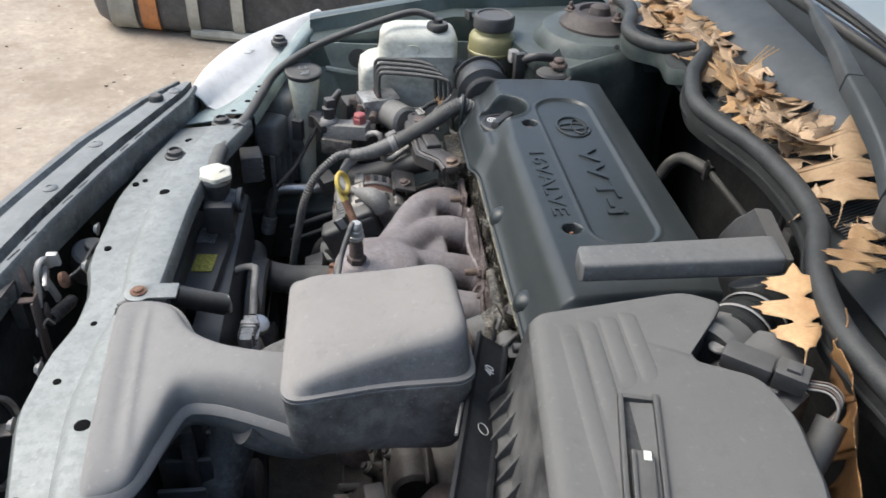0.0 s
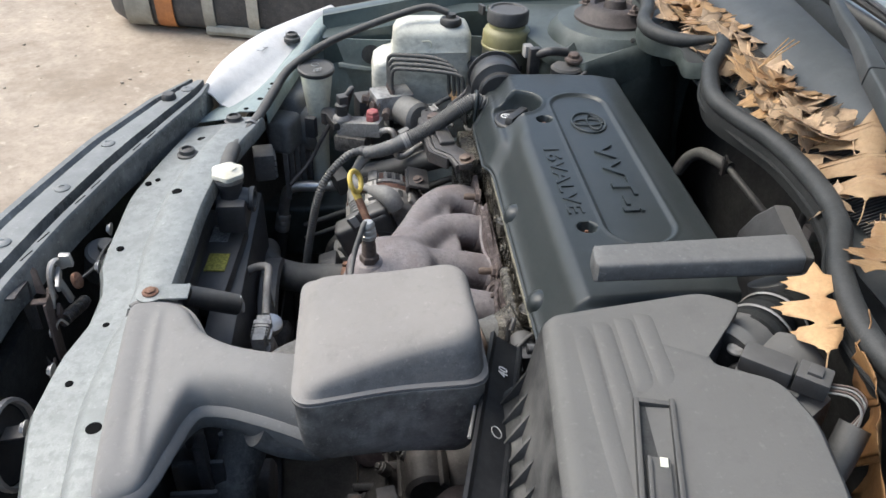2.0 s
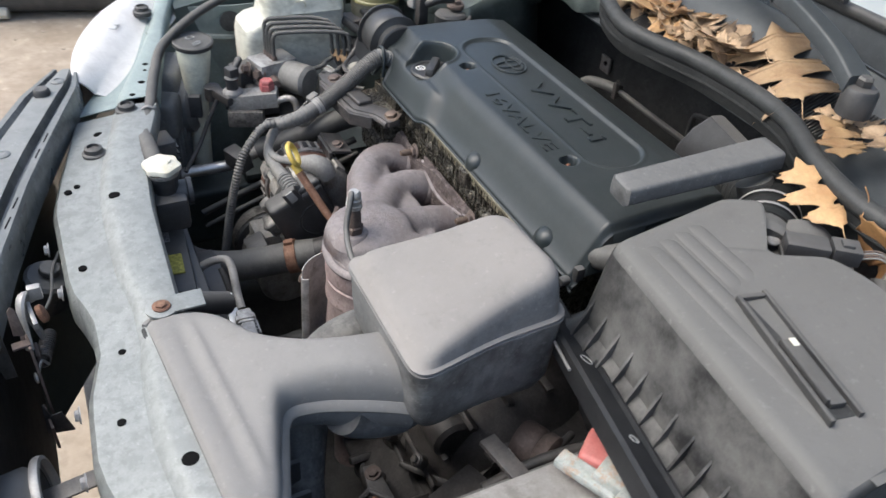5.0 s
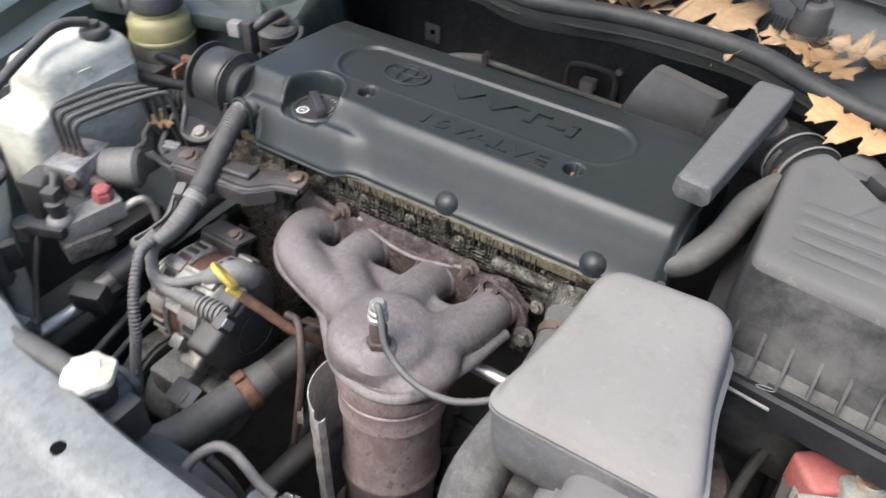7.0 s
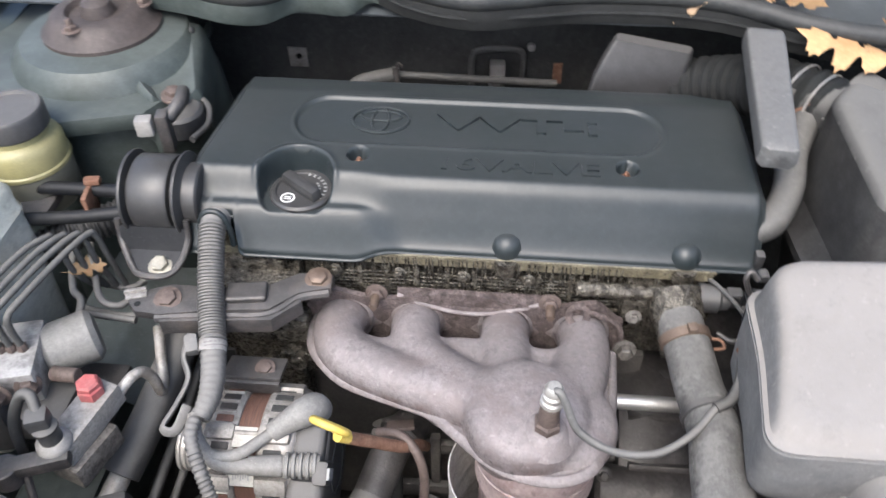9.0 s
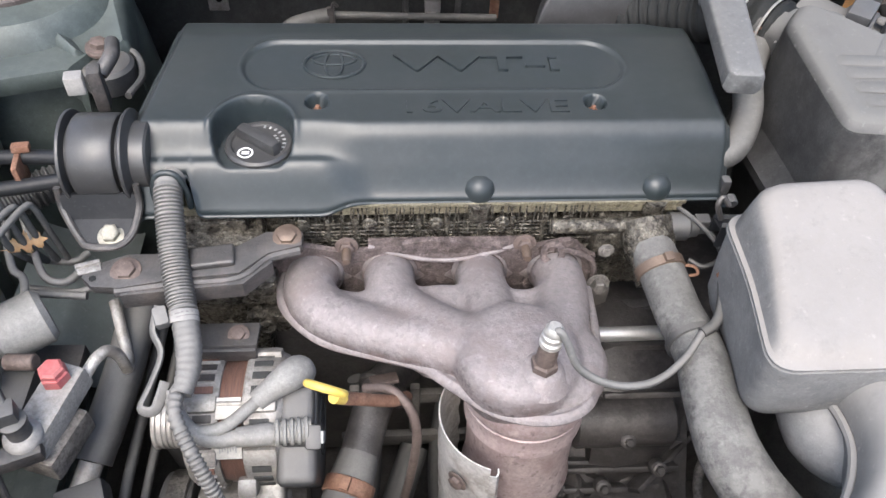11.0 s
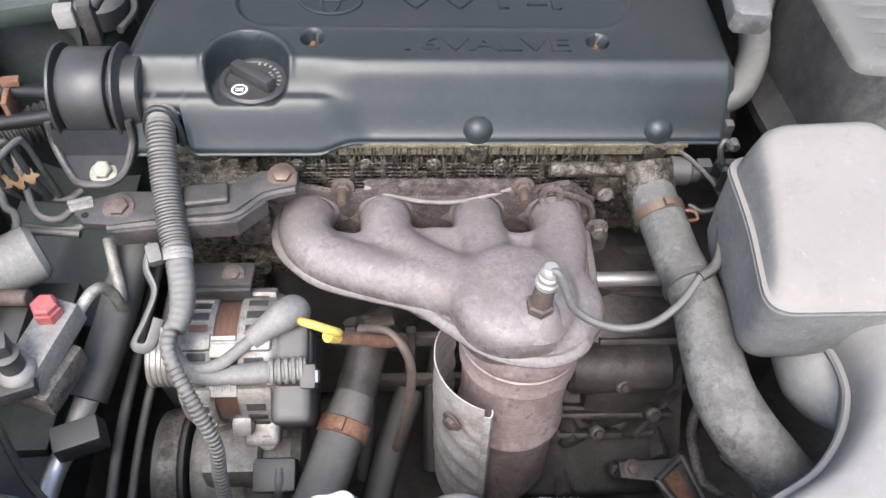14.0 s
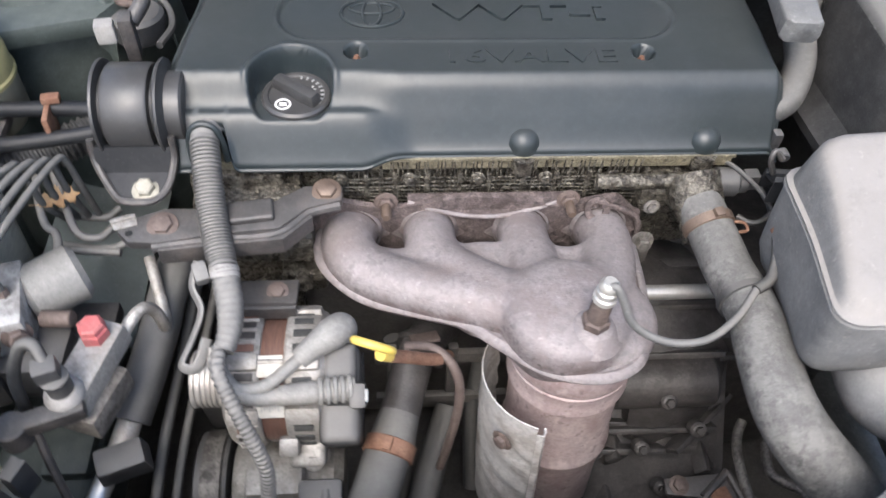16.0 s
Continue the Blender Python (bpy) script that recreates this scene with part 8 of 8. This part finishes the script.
# added dark sheet; it stands in for the shaded gap behind the grille
solo("grille_backing", rbox((1.0, 0.02, 0.46), m=pose(0.05, -0.735, 0.26), bev=0.004), "dark", "black sheet for the shaded gap between grille and radiator", "panel", kind="structure")


# ---- battery and the strap beside it ----
def battery():
    t = thing("battery", "black battery with corroded terminal and red cover", "battery", (0.52, -0.26, 0.58))
    part("case", rbox((0.20, 0.19, 0.175), m=pose(0.565, -0.255, 0.58), bev=0.006), "capblack", t)
    part("top_cover", rbox((0.19, 0.17, 0.012), m=pose(0.570, -0.262, 0.755), bev=0.004), "connector", t, "grey battery top")
    part("red_cover", rbox((0.056, 0.046, 0.044), m=pose(0.499, -0.163, 0.746, 0, 0, 37), bev=0.008, seg=3), "redbox", t, "faded red terminal cover")
    part("terminal", join(rbox((0.040, 0.034, 0.022), m=pose(0.530, -0.178, 0.778, 0, 0, 25), bev=0.005), cyl((0.529, -0.168, 0.796), (0, 0, 1), 0.012, 0.010), rbox((0.066, 0.020, 0.010), m=pose(0.512, -0.200, 0.780, 0, 0, 25), bev=0.003), rbox((0.018, 0.026, 0.016), m=pose(0.553, -0.190, 0.782, 0, 10, 25), bev=0.005)), "corroded", t, "pale corroded terminal clamp")
    part("terminal_bolt", join(lathe([(0.011, 0), (0.012, 0.001), (0.012, 0.004), (0.010, 0.005)], 20, Matrix.Translation((0.529, -0.168, 0.806))), hexbolt((0.529, -0.168, 0.810), (0, 0, 1), 0.0075, 0.006, False)), "rusty", t, "orange rusted nut")
    part("clamp_screw", cyl((0.520, -0.145, 0.795), (0.3, 0.6, 0.5), 0.006, 0.026), "steel", t)
    part("strap", rbox((0.10, 0.02, 0.006), m=pose(0.47, -0.25, 0.760, 0, 0, 10), bev=0.002), "bracket", t)


battery()


def battery_strap():
    t = thing("splash_strip", "glossy black panel strip with white chalk marks", "panel", (0.45, -0.16, 0.70))
    a, b = Vector((0.270, -0.114, 0.826)), Vector((0.62, -0.198, 0.874))
    d = b - a
    w = Vector((-d.y, d.x, 0)).normalized()
    rows = []
    tilt = Vector((0, 0, -0.55))
    for i in range(21):
        p = a + d * (i / 20)
        rows.append([p - w * 0.0215 + Vector((0, 0, -0.028)), p - w * 0.021 + Vector((0, 0, 0.001)), p - w * 0.017 + Vector((0, 0, 0.004)), p - w * 0.014 + tilt * 0.007, p + w * 0.010 + tilt * 0.031, p + w * 0.013 + tilt * 0.034 + Vector((0, 0, 0.005)), p + w * 0.016 + tilt * 0.037 + Vector((0, 0, 0.005)), p + w * 0.018 + tilt * 0.039 - Vector((0, 0, 0.02))])
    part("strip", sheet(rows, 0.003), "blackpaint", t)
    ang = math.degrees(math.atan2(d.y, d.x))
    m = Matrix.Translation(a + d * 0.165 + Vector((0, 0, 0.0024)) - w * 0.001 + tilt * 0.020) @ Matrix.Rotation(radians(ang), 4, "Z") @ Matrix.Rotation(math.atan(-0.55), 4, "X") @ Matrix.Rotation(math.asin(d.z / d.length) * -1, 4, "Y") @ Matrix.Rotation(radians(180), 4, "Z")
    lettering("chalk_mark", "40", 0.0165, m, "white", t, 0.0003)
    for s, r in ((0.43, 0.006), (0.75, 0.004)):
        p = a + d * s + Vector((0, 0, 0.0022)) + tilt * 0.021
        part("chalk_ring", tube([(p.x + r * 1.4 * math.cos(q), p.y + r * 0.8 * math.sin(q), p.z + 0.2 * r * math.cos(q) - 0.44 * r * math.sin(q)) for q in [k * math.pi / 6 for k in range(13)]], 0.0006, 5, 2, cap=False), "grey_mark", t)
    part("prop_rod", tube([(0.320, -0.152, 0.822), (0.345, -0.158, 0.828), (0.37, -0.163, 0.834), (0.43, -0.178, 0.842)], 0.0018, 8), "steel", t, "thin steel rod")
    part("end_hook", tube([(0.272, -0.116, 0.820), (0.264, -0.114, 0.838), (0.268, -0.110, 0.846), (0.276, -0.114, 0.838)], 0.003, 8), "bracket", t)


battery_strap()


# ---- gearbox and dark clutter deep in the bay ----
def gearbox():
    t = thing("gearbox", "dark grimy gearbox casing deep below the hoses", "gearbox", (0.28, -0.1, 0.22))
    part("casing", join(rbox((0.30, 0.30, 0.32), m=pose(0.32, 0.0, 0.24), bev=0.03), lathe([(0.15, 0), (0.16, 0.03), (0.14, 0.10), (0.10, 0.14)], 32, along((0.17, -0.08, 0.46), (1, 0, 0)))), "deep", t)
    rnd = random.Random(8)
    for k in range(9):
        a = radians(-70 + 24 * k)
        part("rib", rbox((0.10, 0.008, 0.012), m=pose(0.23, -0.08 - 0.15 * math.cos(a), 0.46 + 0.15 * math.sin(a), math.degrees(a), 0, 0), bev=0.002), "deep", t)
    for x, y, z in ((0.15, -0.20, 0.585), (0.205, -0.235, 0.56), (0.18, -0.265, 0.50), (0.25, -0.25, 0.515), (0.13, -0.255, 0.475), (0.21, -0.295, 0.45)):
        part("bolt", join(cyl((x, y + 0.012, z - 0.012), (0, -0.7, 0.7), 0.010, 0.016), hexbolt((x, y, z), (0, -0.7, 0.7), 0.0058, 0.007)), "deep", t)
    for k in range(16):
        x, y = rnd.uniform(0.10, 0.30), rnd.uniform(-0.30, -0.13)
        z = 0.39 + 0.9 * (y + 0.30) + rnd.uniform(-0.01, 0.015)
        m = pose(x, y, z, 45 + rnd.uniform(-5, 5), rnd.uniform(-5, 5), rnd.choice((0, 0, 90, 40)))
        if k % 2:
            part("web", rbox((rnd.uniform(0.08, 0.16), 0.008, 0.026), m=m, bev=0.003), "deep", t)
        else:
            part("boss", join(lathe([(0.017, -0.02), (0.015, 0.008), (0.011, 0.010), (0.004, 0.010)], 18, m), rbox((0.05, 0.012, 0.02), m=m @ pose(0, 0.02, -0.006), bev=0.004)), "deep", t)
    part("wall", prism([(0.09, -0.30), (0.30, -0.30), (0.31, -0.12), (0.09, -0.12)], -0.012, 0.0, 0.004, m=Matrix.Translation((0, 0, 0.40 + 0.27)) @ Matrix(((1, 0, 0, 0), (0, 1, 0, 0), (0, 0.9, 1, 0), (0, 0, 0, 1)))), "deep", t)
    part("starter", cyl((0.14, -0.20, 0.55), (1, 0.0, 0), 0.032, 0.13, 0.006), "deep", t)
    part("chrome_pipe", tube([(0.09, -0.175, 0.70), (0.16, -0.172, 0.695), (0.235, -0.168, 0.69)], 0.0085, 14), "bright", t, "bright steel pipe")
    outer = [(0.206, -0.292), (0.285, -0.288), (0.308, -0.372), (0.285, -0.40), (0.268, -0.352), (0.248, -0.318), (0.205, -0.312)]
    part("mount_bracket", join(prism(outer, 0.470, 0.476, 0.002), *[tube([(*p, 0.478), (*q, 0.478)], 0.005, 8, 2) for p, q in zip(outer[1:5], outer[2:6])], tube([(*outer[1], 0.478), (*outer[5], 0.478)], 0.005, 8, 2)), "bracket", t, "dark ribbed triangular bracket")
    part("bracket_bolt", hexbolt((0.222, -0.302, 0.477), (0, -0.2, 1), 0.008, 0.007), "tread", t)
    # added brown plate; it stands in for gravel seen through the bracket
    part("rusty_inset", prism([(0.256, -0.312), (0.278, -0.305), (0.298, -0.368), (0.284, -0.382)], 0.474, 0.4795, 0.002), "rusty", t, "brown patch for gravel seen through the bracket")
    part("steel_line", tube([(0.318, -0.228, 0.492), (0.308, -0.245, 0.488), (0.300, -0.272, 0.488), (0.299, -0.318, 0.486), (0.306, -0.330, 0.485), (0.342, -0.350, 0.48), (0.37, -0.37, 0.47)], 0.0062, 12), "dirtalu", t, "corroded bent coolant line")
    part("steel_line", tube([(0.342, -0.255, 0.484), (0.338, -0.280, 0.48), (0.341, -0.298, 0.48), (0.366, -0.314, 0.48), (0.371, -0.325, 0.48), (0.364, -0.352, 0.478), (0.36, -0.40, 0.46)], 0.0062, 12), "dirtalu", t, "corroded bent coolant line")
    part("cable_box", rbox((0.10, 0.08, 0.05), m=pose(0.44, -0.27, 0.62, 0, 0, 20), bev=0.006), "deep", t)
    can = along((0.385, -0.185, 0.685), (0.80, 0.35, 0.05))
    part("filter_can", lathe([(0.010, -0.004), (0.024, -0.002), (0.026, 0.002), (0.026, 0.022), (0.023, 0.026), (0.026, 0.030), (0.026, 0.042), (0.020, 0.046)], 26, can), "tread", t, "brown round filter")
    part("rod", tube([(0.448, -0.100, 0.715), (0.438, -0.150, 0.712), (0.432, -0.205, 0.705), (0.43, -0.26, 0.69)], 0.0065, 10), "bracket", t)
    part("rod", tube([(0.405, -0.130, 0.69), (0.425, -0.165, 0.70), (0.455, -0.195, 0.70)], 0.005, 10), "bracket", t)
    part("pale_plug", rbox((0.016, 0.012, 0.012), m=pose(0.411, -0.091, 0.698, 20, 10, 30), bev=0.003), "connector", t, "pale plug")
    part("pale_plug", rbox((0.014, 0.012, 0.010), m=pose(0.405, -0.215, 0.690, 10, 10, 10), bev=0.003), "connector", t, "pale plug")


gearbox()


def subframe_clutter():
    t = thing("hose_bundle", "dark hoses and clamps low beside the alternator", "hose", (-0.12, -0.3, 0.35))
    part("hose", tube([(-0.05, -0.2, 0.50), (-0.08, -0.28, 0.47), (-0.10, -0.36, 0.44), (-0.10, -0.42, 0.42)], 0.018, 14), "rubber", t)
    part("hose", tube([(-0.01, -0.16, 0.55), (-0.02, -0.2, 0.48), (-0.02, -0.26, 0.40)], 0.012, 12), "rubber", t)
    part("hose", tube([(-0.12, -0.16, 0.60), (-0.10, -0.2, 0.52), (-0.11, -0.28, 0.42)], 0.010, 12), "rubber", t)
    part("corrugated_hose", tube([(-0.54, -0.06, 0.765), (-0.50, -0.035, 0.772), (-0.465, -0.010, 0.775), (-0.430, 0.015, 0.775), (-0.40, 0.05, 0.77)], 0.0185, 20, 12, rib=0.0025, pitch=0.006), "rubber", t, "black corrugated hose")
    part("bracket", join(rbox((0.16, 0.01, 0.02), m=pose(-0.06, -0.18, 0.58), bev=0.003), rbox((0.16, 0.01, 0.02), m=pose(-0.06, -0.19, 0.50), bev=0.003), rbox((0.012, 0.01, 0.16), m=pose(-0.05, -0.185, 0.46), bev=0.003), rbox((0.012, 0.01, 0.16), m=pose(-0.12, -0.185, 0.46), bev=0.003)), "grime", t)


subframe_clutter()


def power_clip():
    t = thing("wire_clip", "small pale plug on a bracket above the mount", "connector", (-0.39, 0.02, 0.88))
    part("plug", rbox((0.019, 0.016, 0.022), m=pose(-0.397, 0.016, 0.888, 0, 0, 10), bev=0.003), "connector", t)
    part("holder", join(rbox((0.014, 0.02, 0.05), m=pose(-0.378, 0.024, 0.862, 0, 0, 10), bev=0.003), tube([(-0.375, 0.03, 0.90), (-0.365, 0.05, 0.91), (-0.372, 0.08, 0.905)], 0.008, 10)), "bracket", t)
    part("loop", tube([(-0.355, 0.035, 0.868), (-0.35, 0.08, 0.862), (-0.365, 0.115, 0.868), (-0.40, 0.12, 0.872)], 0.004, 8), "rubber", t)


power_clip()


# ---- oak leaves ----
def oak_leaf_mesh(seed, material, lobes=4, length=0.12, curl=0.5, broad=0.42, narrow=1.0, deep=1.0):
    """A pointed, deep-lobed dry leaf, bent along its rib; z is up, its stalk at the origin."""
    rnd = random.Random(seed)
    side = []
    for s in (1, -1):
        pts = [(0.0, 0.004 * s), (0.05, 0.022 * s)]
        du = 0.84 / lobes
        for k in range(lobes):
            u = 0.07 + du * (k + 0.5)
            w = (broad if s > 0 else broad * narrow) * (0.62, 1.0, 0.74, 0.5)[k % 4] * rnd.uniform(0.82, 1.12)
            bay = (0.085 + 0.05 * rnd.random()) * deep
            lean_on = rnd.uniform(0.15, 0.36)
            for q, f in ((-0.5, 0), (-0.45, 0.02), (-0.40, 0.10), (-0.34, 0.30), (-0.28, 0.54), (-0.21, 0.80 * rnd.uniform(0.85, 1.1)), (-0.15, 0.72), (-0.04, 0.78), (0.06, 1.0),
                         (0.12, 0.76), (0.20, 0.66), (0.26, 0.74 * rnd.uniform(0.85, 1.1)), (0.32, 0.44), (0.38, 0.18), (0.45, 0.03)):
                pts.append((u + q * du + lean_on * du * f, s * (bay + (w - bay) * f)))
        pts.append((0.985, s * 0.03))
        side.append(pts)
    bm = bmesh.new()
    ax = [rnd.uniform(0.6, 1.3) * curl, rnd.uniform(-1, 1) * curl]

    def bend(x, y):
        z = ax[0] * (x - 0.5) ** 2 * 0.9 + (abs(y) ** 1.3) * curl * (-1.5 if seed % 2 else 1.0) + 0.04 * curl * math.sin(9 * x + 5 * y + seed) + ax[1] * 0.25 * y * x
        return Vector((x * length, y * length, z * length))

    n = len(side[0])
    rib = [bm.verts.new(bend(side[0][i][0] * 0.5 + side[1][i][0] * 0.5, 0)) for i in range(n)]
    tip = bm.verts.new(bend(1.03, 0))
    for s in range(2):
        out = [bm.verts.new(bend(*side[s][i])) for i in range(n)]
        for i in range(n - 1):
            bm.faces.new((rib[i], rib[i + 1], out[i + 1], out[i]))
        bm.faces.new((rib[-1], tip, out[-1]))
    bmesh.ops.subdivide_edges(bm, edges=list(bm.edges), cuts=1, use_grid_fill=True)
    for v in bm.verts:
        v.co.z += 0.004 * curl * noise.noise(v.co * 60 + Vector((seed, 0, 0)))
    rim = [(e.verts[0], e.verts[1]) for e in bm.edges if len(e.link_faces) == 1]
    faces = [tuple(f.verts) for f in bm.faces]
    under = {v: bm.verts.new(v.co - Vector((0, 0, 0.0006))) for v in list(bm.verts)}
    for f in faces:
        bm.faces.new([under[v] for v in reversed(f)])
    for a, b in rim:
        bm.faces.new((a, b, under[b], under[a]))
    bmesh.ops.recalc_face_normals(bm, faces=bm.faces)
    st = tube([bend(0.02, 0) + Vector((0, 0, 0.0003)), Vector((-0.08 * length, 0.02 * length, 0.0)), Vector((-0.17 * length, 0.04 * length, 0.004 * length))], 0.0008, 6, 4)
    pair = []
    for name, body in (("oak_leaf", bm), ("stalk", st)):
        me = bpy.data.meshes.new(name)
        body.to_mesh(me)
        body.free()
        me.shade_smooth()
        me.materials.append(M[material])
        pair.append(me)
    return pair


LEAVES = [oak_leaf_mesh(k, "leaf" if k % 4 == 0 else "leafpale", 3, 0.12, 0.22 + 0.12 * (k % 4), 0.42 + 0.05 * (k % 3), 1.0, 0.8) for k in range(10)]
BIG = oak_leaf_mesh(31, "leaftan", 3, 0.15, 0.30, 0.56, 1.0, 0.7)
FLAT = oak_leaf_mesh(45, "leaf", 3, 0.113, 0.10, 0.46, 0.62, 0.6)
CURL = oak_leaf_mesh(52, "leafbrown", 3, 0.165, 0.40, 0.36)


def leaf(me, m, label, size=1.0):
    ob = new("oak_leaf", me[0])
    ob.matrix_world = m @ Matrix.Diagonal((size, size, size, 1))
    stalk = new("stalk", me[1])
    stalk.parent = ob
    return tagged(ob, label, "leaf", "fallen leaves")


# single leaves that stand out
stem, tip, side = Vector((0.448, 0.134, 0.947)), Vector((0.341, 0.167, 0.966)), Vector((-0.016, -0.045, -0.012))
ax = (tip - stem).normalized()
up = ax.cross(side).normalized()
leaf(FLAT, Matrix.Translation(stem) @ Matrix((ax, up.cross(ax), up)).transposed().to_4x4(), "flat orange oak leaf on the intake hose", 1.0)
leaf(BIG, Matrix.Translation((0.250, 0.268, 0.972)) @ Matrix.Rotation(radians(22), 4, "X") @ Matrix.Rotation(radians(150), 4, "Z"), "large tan oak leaf on the cowl", 1.15)
leaf(CURL, look((0.448, 0.168, 0.962), (0.555, 0.153, 0.880)) @ Matrix.Rotation(radians(90), 4, "Y") @ Matrix.Rotation(radians(12), 4, "X"), "curled brown oak leaf hanging beside the airbox", 1.0)
leaf(FLAT, pose(0.285, 0.262, 0.978, 8, 4, -18), "orange oak leaf by the wiper pivot", 0.74)
leaf(LEAVES[0], pose(0.320, 0.246, 0.982, 8, 2, -42), "orange oak leaf over the seal", 0.62)
leaf(LEAVES[6], pose(0.33, 0.285, 0.975, 20, -8, -10), "curled oak leaf on the cowl edge", 0.6)
leaf(LEAVES[3], pose(0.195, 0.268, 0.966, 25, 5, -38), "pale curled leaf scrap behind the seal", 0.55)
leaf(FLAT, pose(-0.466, -0.118, 0.792, 62, 6, 30), "thin orange leaf caught under brake lines", 0.36)
rnd = random.Random(21)
for k in range(84):
    x = -0.52 + 0.62 * (k + rnd.random()) / 84
    narrow = smooth(-0.02, 0.10, x)
    y = 0.280 + 0.052 * rnd.random() * (1 - 0.5 * narrow) + 0.022 * smooth(-0.18, -0.24, x) * (1 - smooth(-0.26, -0.34, x))
    z = 0.956 + 0.028 * rnd.random()
    size = rnd.uniform(0.55, 0.95)
    m = pose(x, y, z, rnd.uniform(-22, 30), rnd.uniform(-16, 16), rnd.uniform(0, 360)) @ Matrix.Translation((-0.055 * size, 0, -0.004))
    tip = m @ Vector((0.11 * size, 0, 0))
    if min(tip.y, m.translation.y) < 0.243 + 0.03 * smooth(-0.18, -0.24, x) * (1 - smooth(-0.26, -0.30, x)):
        m = Matrix.Translation((0, 0.026, 0.004)) @ m
    leaf(LEAVES[rnd.randrange(10)], m, "dry curled oak leaf in the pile along the cowl", size)
for k in range(7):
    leaf(LEAVES[rnd.randrange(10)], pose(0.26 + 0.20 * rnd.random(), 0.265 + 0.03 * rnd.random(), 0.955 + 0.01 * rnd.random(), rnd.uniform(-15, 15), rnd.uniform(-12, 4), rnd.uniform(25, 155)), "dry oak leaf scattered on the cowl edge", rnd.uniform(0.35, 0.5))
for k, (dx, dy) in enumerate(((-0.026, 0.056), (-0.018, 0.060), (-0.032, 0.050))):
    solo("pine_needle", tube([(-0.086, 0.284, 0.992), (-0.086 + dx * 0.5, 0.284 + dy * 0.5, 1.009), (-0.086 + dx, 0.284 + dy, 1.024)], 0.0010, 5), "needle", "dry brown pine needle stuck in the leaves", "pine needle", "pine needles")
